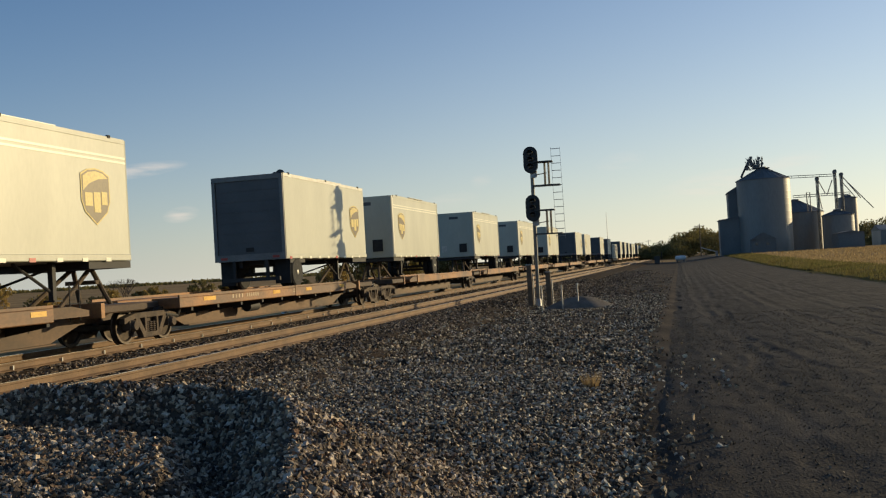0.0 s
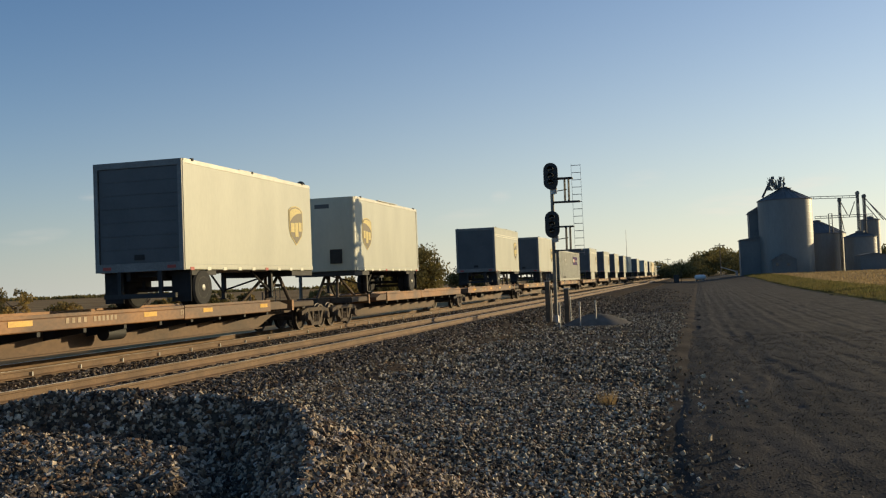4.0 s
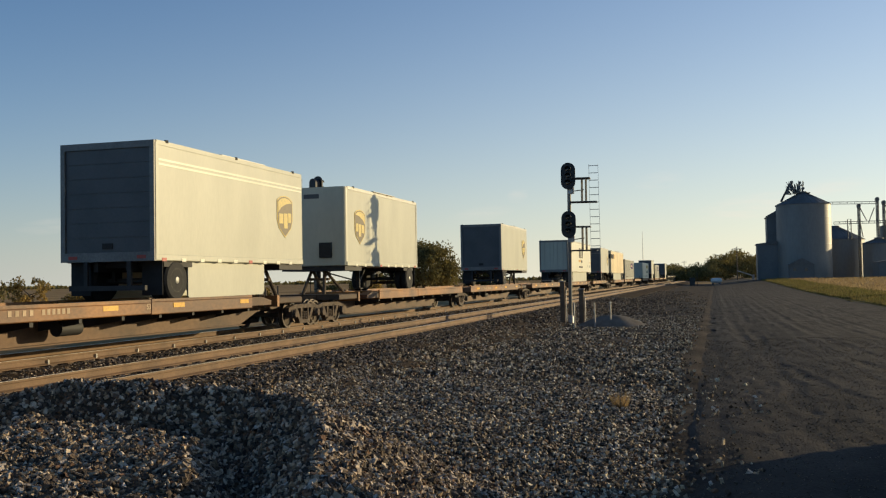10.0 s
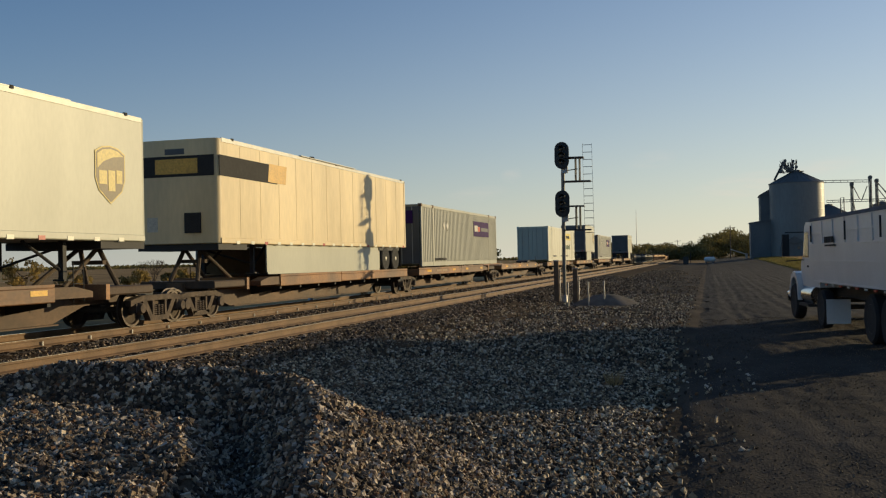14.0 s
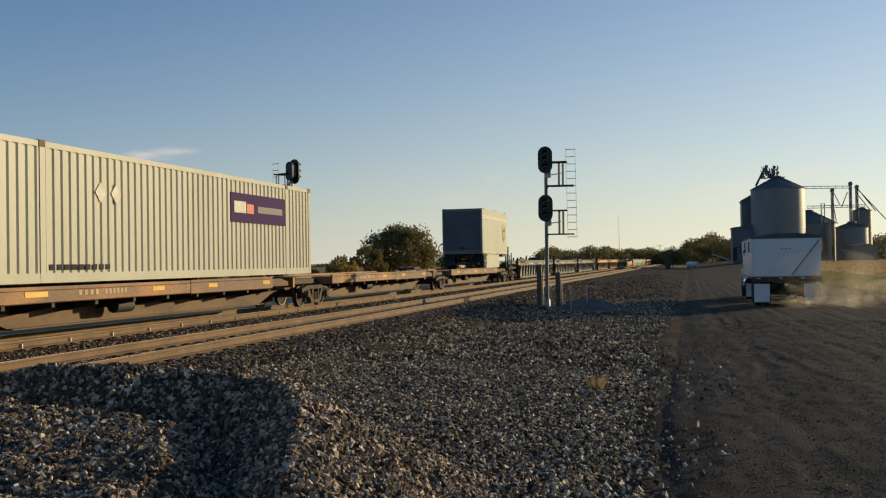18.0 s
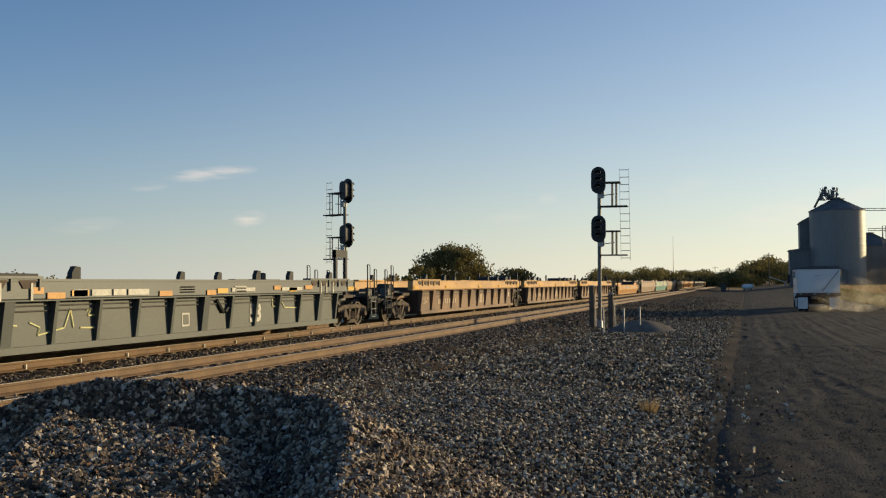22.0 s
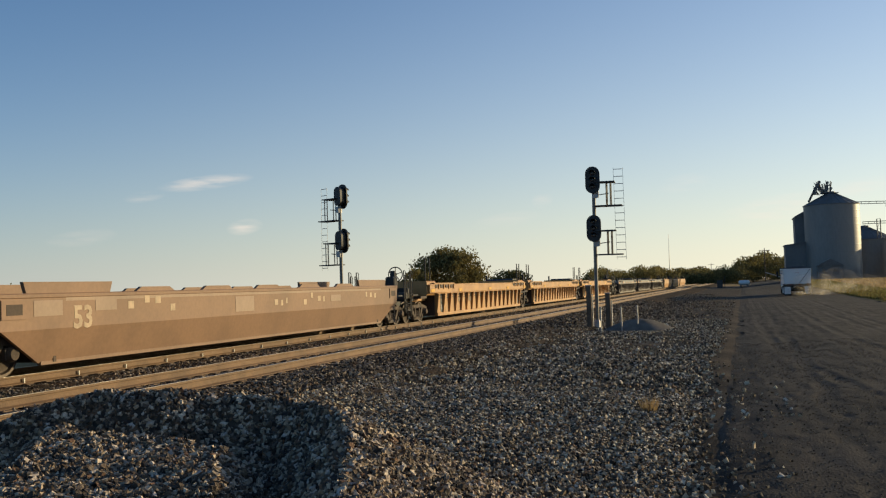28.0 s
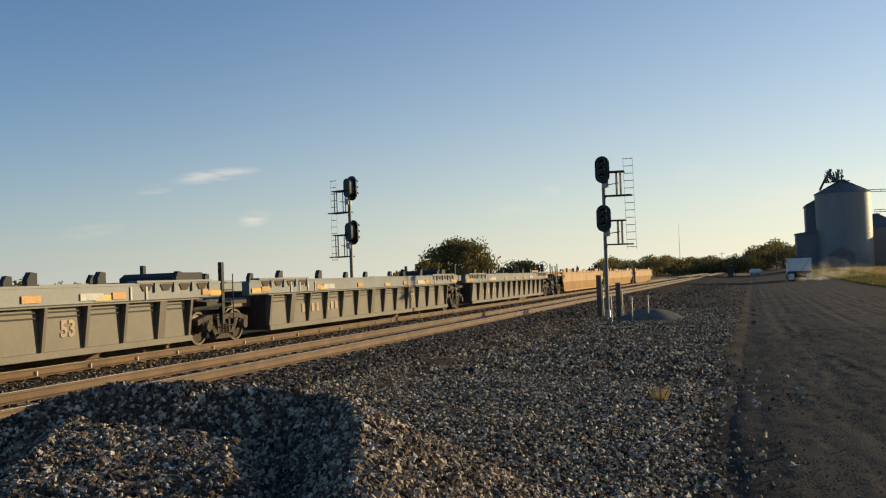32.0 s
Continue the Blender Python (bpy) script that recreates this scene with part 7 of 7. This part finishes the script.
    part("hood", Geo().prism([(6.75, 0.9), (8.1, 0.85), (8.18, 1.35), (8.0, 1.50), (6.84, 1.62)], 0, -0.72, 0.72), M_TRUCK, t, "sloping white hood")
    part("grille", Geo().box(-0.5, 0.5, 8.17, 8.22, 0.85, 1.35), M_CHROME, t)
    part("bumper", Geo().prism(chamfer(-1.15, 1.15, 0.45, 0.75, 0.05), 1, 8.15, 8.35), M_CHROME, t)
    part("exhaust_stack", Geo().tube((0.95, 4.28, 0.9), (0.95, 4.28, 2.85), 0.07, 10), M_CHROME, t)
    part("air_cleaner", Geo().box(-0.95, -0.75, 4.2, 4.38, 1.1, 2.3), M_BLACK, t)
    for ob in t.children_recursive:      # cab and nose stand ahead of the long box
        if ob not in rear_parts:
            ob.data.transform(Matrix.Translation((0, 2.8, 0)))
    wheels = []
    for y, dual, r in ((10.0, False, 0.50), (6.5, False, 0.46), (0.75, True, 0.50), (2.0, True, 0.50)):
        for sx in (1, -1):
            hub = part("wheel", Geo().lathe([(0.28, -0.12), (0.45 * r / 0.5, -0.14), (r, -0.09), (r, 0.09), (0.45 * r / 0.5, 0.14), (0.28, 0.12)], 0, (0, 0, 0), 26), M_TYRE, t)
            prof = [(0.03, 0.03), (0.10, 0.03), (0.12, -0.02), (0.25, -0.01), (0.28, 0.10), (0.295, 0.125), (0.30, 0.10)]
            part("rim", Geo().lathe([(a, sx * b) for a, b in prof], 0, (0, 0, 0), 18), M_RIM, hub)
            bolts = Geo()
            for k in range(8):
                a = 2 * math.pi * k / 8
                bolts.tube((sx * -0.01, 0.18 * math.cos(a), 0.18 * math.sin(a)), (sx * 0.02, 0.18 * math.cos(a), 0.18 * math.sin(a)), 0.018, 6)
            part("lug_nuts", bolts, M_CHROME, hub)
            if dual:
                part("inner_tyre", Geo().lathe([(0.28, -0.12), (0.45, -0.14), (r, -0.09), (r, 0.09), (0.45, 0.14), (0.28, 0.12)], 0, (-sx * 0.32, 0, 0), 24), M_TYRE, hub)
            wheels.append((hub, sx * 1.03, y, r))
    part("axle", Geo().tube((-0.9, 10.0, 0.5), (0.9, 10.0, 0.5), 0.06, 8), M_BLACK, t)
    part("axle", Geo().tube((-0.9, 6.5, 0.5), (0.9, 6.5, 0.5), 0.06, 8), M_BLACK, t)
    for y in (0.75, 2.0):
        part("axle", Geo().tube((-0.9, y, 0.5), (0.9, y, 0.5), 0.10, 8), M_BLACK, t)
    return t, wheels


# time, x of its middle, y of its tail, degrees that it heads left of the road's line
TRUCK_WAY = [(0.0, 26.0, -24.0, 30.0), (9.0, 9.9, -0.9, 25.0), (10.5, 7.5, 5.2, 18.5), (11.25, 6.6, 8.2, 14.8), (12.0, 5.97, 11.1, 11.5), (13.0, 5.12, 14.6, 8.4), (14.0, 4.42, 18.7, 5.6),
             (15.2, 3.85, 24.5, 3.4), (16.5, 3.52, 31.28, 1.6), (17.0, 3.52, 33.83, 1.0), (19.0, 3.66, 44.41, -1.0), (21.0, 4.07, 57.08, -1.0), (24.5, 4.68, 79.95, -0.7), (28.0, 5.02, 98.47, 0.0), (32.0, 4.97, 116.02, 0.0)]
truck, truck_wheels = grain_truck()


def truck_at(t):
    for p, q in zip(TRUCK_WAY, TRUCK_WAY[1:]):
        if t <= q[0]:
            k = (t - p[0]) / (q[0] - p[0])
            return [u + (v - u) * k for u, v in zip(p[1:], q[1:])]
    return list(TRUCK_WAY[-1][1:])


# ---- dust behind the truck ----
def dust_mat(name, most):
    """Thin dust: mostly see-through, bright where the low sun passes through it."""
    m = bpy.data.materials.new(name)
    m.use_nodes = True
    dn, dl = m.node_tree.nodes, m.node_tree.links
    dn.clear()
    d_out, d_mix, d_tr = dn.new("ShaderNodeOutputMaterial"), dn.new("ShaderNodeMixShader"), dn.new("ShaderNodeBsdfTransparent")
    d_add, d_dif, d_tl = dn.new("ShaderNodeMixShader"), dn.new("ShaderNodeBsdfDiffuse"), dn.new("ShaderNodeBsdfTranslucent")
    d_dif.inputs["Color"].default_value = d_tl.inputs["Color"].default_value = (0.97, 0.87, 0.70, 1)
    d_add.inputs[0].default_value = 0.88
    d_co, d_no, d_ra = dn.new("ShaderNodeTexCoord"), dn.new("ShaderNodeTexNoise"), dn.new("ShaderNodeMapRange")
    d_no.inputs["Scale"].default_value, d_no.inputs["Detail"].default_value = 0.7, 5.0
    d_ra.inputs["From Min"].default_value, d_ra.inputs["From Max"].default_value = 0.40, 0.70
    d_ra.inputs["To Min"].default_value, d_ra.inputs["To Max"].default_value = 0.0, most
    dl.new(d_co.outputs["Object"], d_no.inputs["Vector"])
    dl.new(d_no.outputs["Fac"], d_ra.inputs["Value"])
    dl.new(d_ra.outputs["Result"], d_mix.inputs[0])
    dl.new(d_tr.outputs[0], d_mix.inputs[1])
    dl.new(d_dif.outputs[0], d_add.inputs[1])
    dl.new(d_tl.outputs[0], d_add.inputs[2])
    dl.new(d_add.outputs[0], d_mix.inputs[2])
    dl.new(d_mix.outputs[0], d_out.inputs["Surface"])
    return m


M_DUST, M_DUSTLOW, M_DUSTHIGH = dust_mat("road_dust", 0.085), dust_mat("road_dust_thick", 0.20), dust_mat("road_dust_thin", 0.06)


def puff(parent, cx, cy, cz, rx, ry, rz, seed, material=M_DUST):
    """One soft lump of dust."""
    n, m, vs, fs = 22, 12, [], []
    for j in range(m + 1):
        v = math.pi * j / m
        for i in range(n):
            u = 2 * math.pi * i / n
            d = Vector((math.cos(u) * math.sin(v), math.sin(u) * math.sin(v), math.cos(v)))
            k = 1 + 0.35 * noise.noise(d * 1.6 + Vector((seed, 0, 0))) + 0.15 * noise.noise(d * 4 + Vector((0, seed, 0)))
            vs.append((cx + rx * k * d.x, cy + ry * k * d.y, max(0.02, cz + rz * k * d.z)))
    for j in range(m):
        fs += [(j * n + i, j * n + (i + 1) % n, (j + 1) * n + (i + 1) % n, (j + 1) * n + i) for i in range(n)]
    part("dust_puff", Geo().add(vs, fs), material, parent)


dust = thing("dust_cloud", "thin sunlit dust drifting behind the truck", "dust cloud")
# a row of thin lumps from behind the wheels out to the lee side, low thick ones close to the tyres
for k, (a, b, c, r1, r2, r3) in enumerate(((0.3, -0.9, 0.45, 1.2, 0.9, 0.50), (2.3, -0.8, 0.60, 1.3, 1.0, 0.65), (4.5, -0.3, 0.60, 1.5, 1.0, 0.65), (6.9, 0.3, 0.50, 1.6, 1.1, 0.55), (9.3, 0.9, 0.40, 1.5, 1.1, 0.45))):
    puff(dust, a, b, c, r1, r2, r3, 3.7 * k)
for k in range(3):
    puff(dust, 0.0 + 1.1 * k, -2.3, 0.22, 0.62, 0.5, 0.26, 50.0 + 2.3 * k, M_DUSTLOW)
for k, (a, b, c, r1, r2, r3) in enumerate(((1.2, -1.6, 1.3, 1.7, 1.2, 0.9), (3.6, -1.0, 1.5, 1.9, 1.2, 1.0), (6.2, -0.4, 1.1, 2.0, 1.2, 0.8))):
    puff(dust, a, b, c, r1, r2, r3, 80.0 + 3.1 * k, M_DUSTHIGH)
for ob in dust.children:
    ob.visible_shadow = False


# ---- ties and plates ----
tie_mesh = Geo().prism(chamfer(-1.30, 1.30, 0.0, 0.16, 0.015), 1, -0.115, 0.115).mesh("tie", M_TIE)
plate_mesh = Geo().box(-0.19, 0.19, -0.09, 0.09, 0.0, 0.016).mesh("tie_plate", M_RAIL)
anchor_mesh = Geo().box(-0.10, 0.10, -0.025, 0.025, 0.0, 0.05).mesh("rail_anchor", M_RAILTOP)
for tr, xa, xb in ((track_near, RAIL_A, RAIL_B), (track_far, RAIL_C, RAIL_D)):
    for i in range(150):
        y = 3.0 + i * 0.53 + random.uniform(-0.02, 0.02)
        tie = new("tie", tie_mesh)
        tie.parent, tie.location = tr, ((xa + xb) / 2 + random.uniform(-0.03, 0.03), y, RAIL_Z - 0.17 - 0.168)
        for x in (xa, xb):
            if i < 40:
                pl = new("tie_plate", plate_mesh)
                pl.parent, pl.location = tie, (x - tie.location.x, 0, 0.158)
    g = Geo()
    for i in range(1100):
        y = 82.6 + i * 0.53
        g.box((xa + xb) / 2 - 1.3, (xa + xb) / 2 + 1.3, y - 0.115, y + 0.115, RAIL_Z - 0.345, RAIL_Z - 0.185)
    rest = part("far_ties", g, M_TIE, tr, "row of ties further along")
    rest["kind"] = "stuff"


# ---- what moves ----
def motions():
    for ob, s, turned in TRAIN:
        rz = 180 if turned else 0
        s += 0.22 if s < 523 else 0.0      # slack in the spine cars
        walk(ob, [(t, pose(TRACK_X, s - SPEED * t, RAIL_Z, 0, 0, rz)) for t in (0.0, 16.0, 32.0)])
    rows = []
    for i in range(65):
        t = i * 0.5
        x, y, head = truck_at(t)
        z0, z1 = land(x, y + 1.4), land(x, y + 10.0)
        rows.append((t, pose(x, y, z0 - (z1 - z0) / 8.6 * 1.4, math.degrees(math.atan2(z1 - z0, 8.6)), 0, head)))
    walk(truck, rows)
    walk(dust, [(t, Matrix.Translation(m.translation)) for t, m in rows])
    for hub, x, y, r in truck_wheels:
        spin, way, last = [], 0.0, truck_at(0.0)
        for i in range(321):
            now = truck_at(i * 0.1)
            way, last = way + math.hypot(now[0] - last[0], now[1] - last[1]), now
            spin.append((i * 0.1, pose(x, y, r, -math.degrees(way / r), 0, 0)))
        walk(hub, spin)


motions()
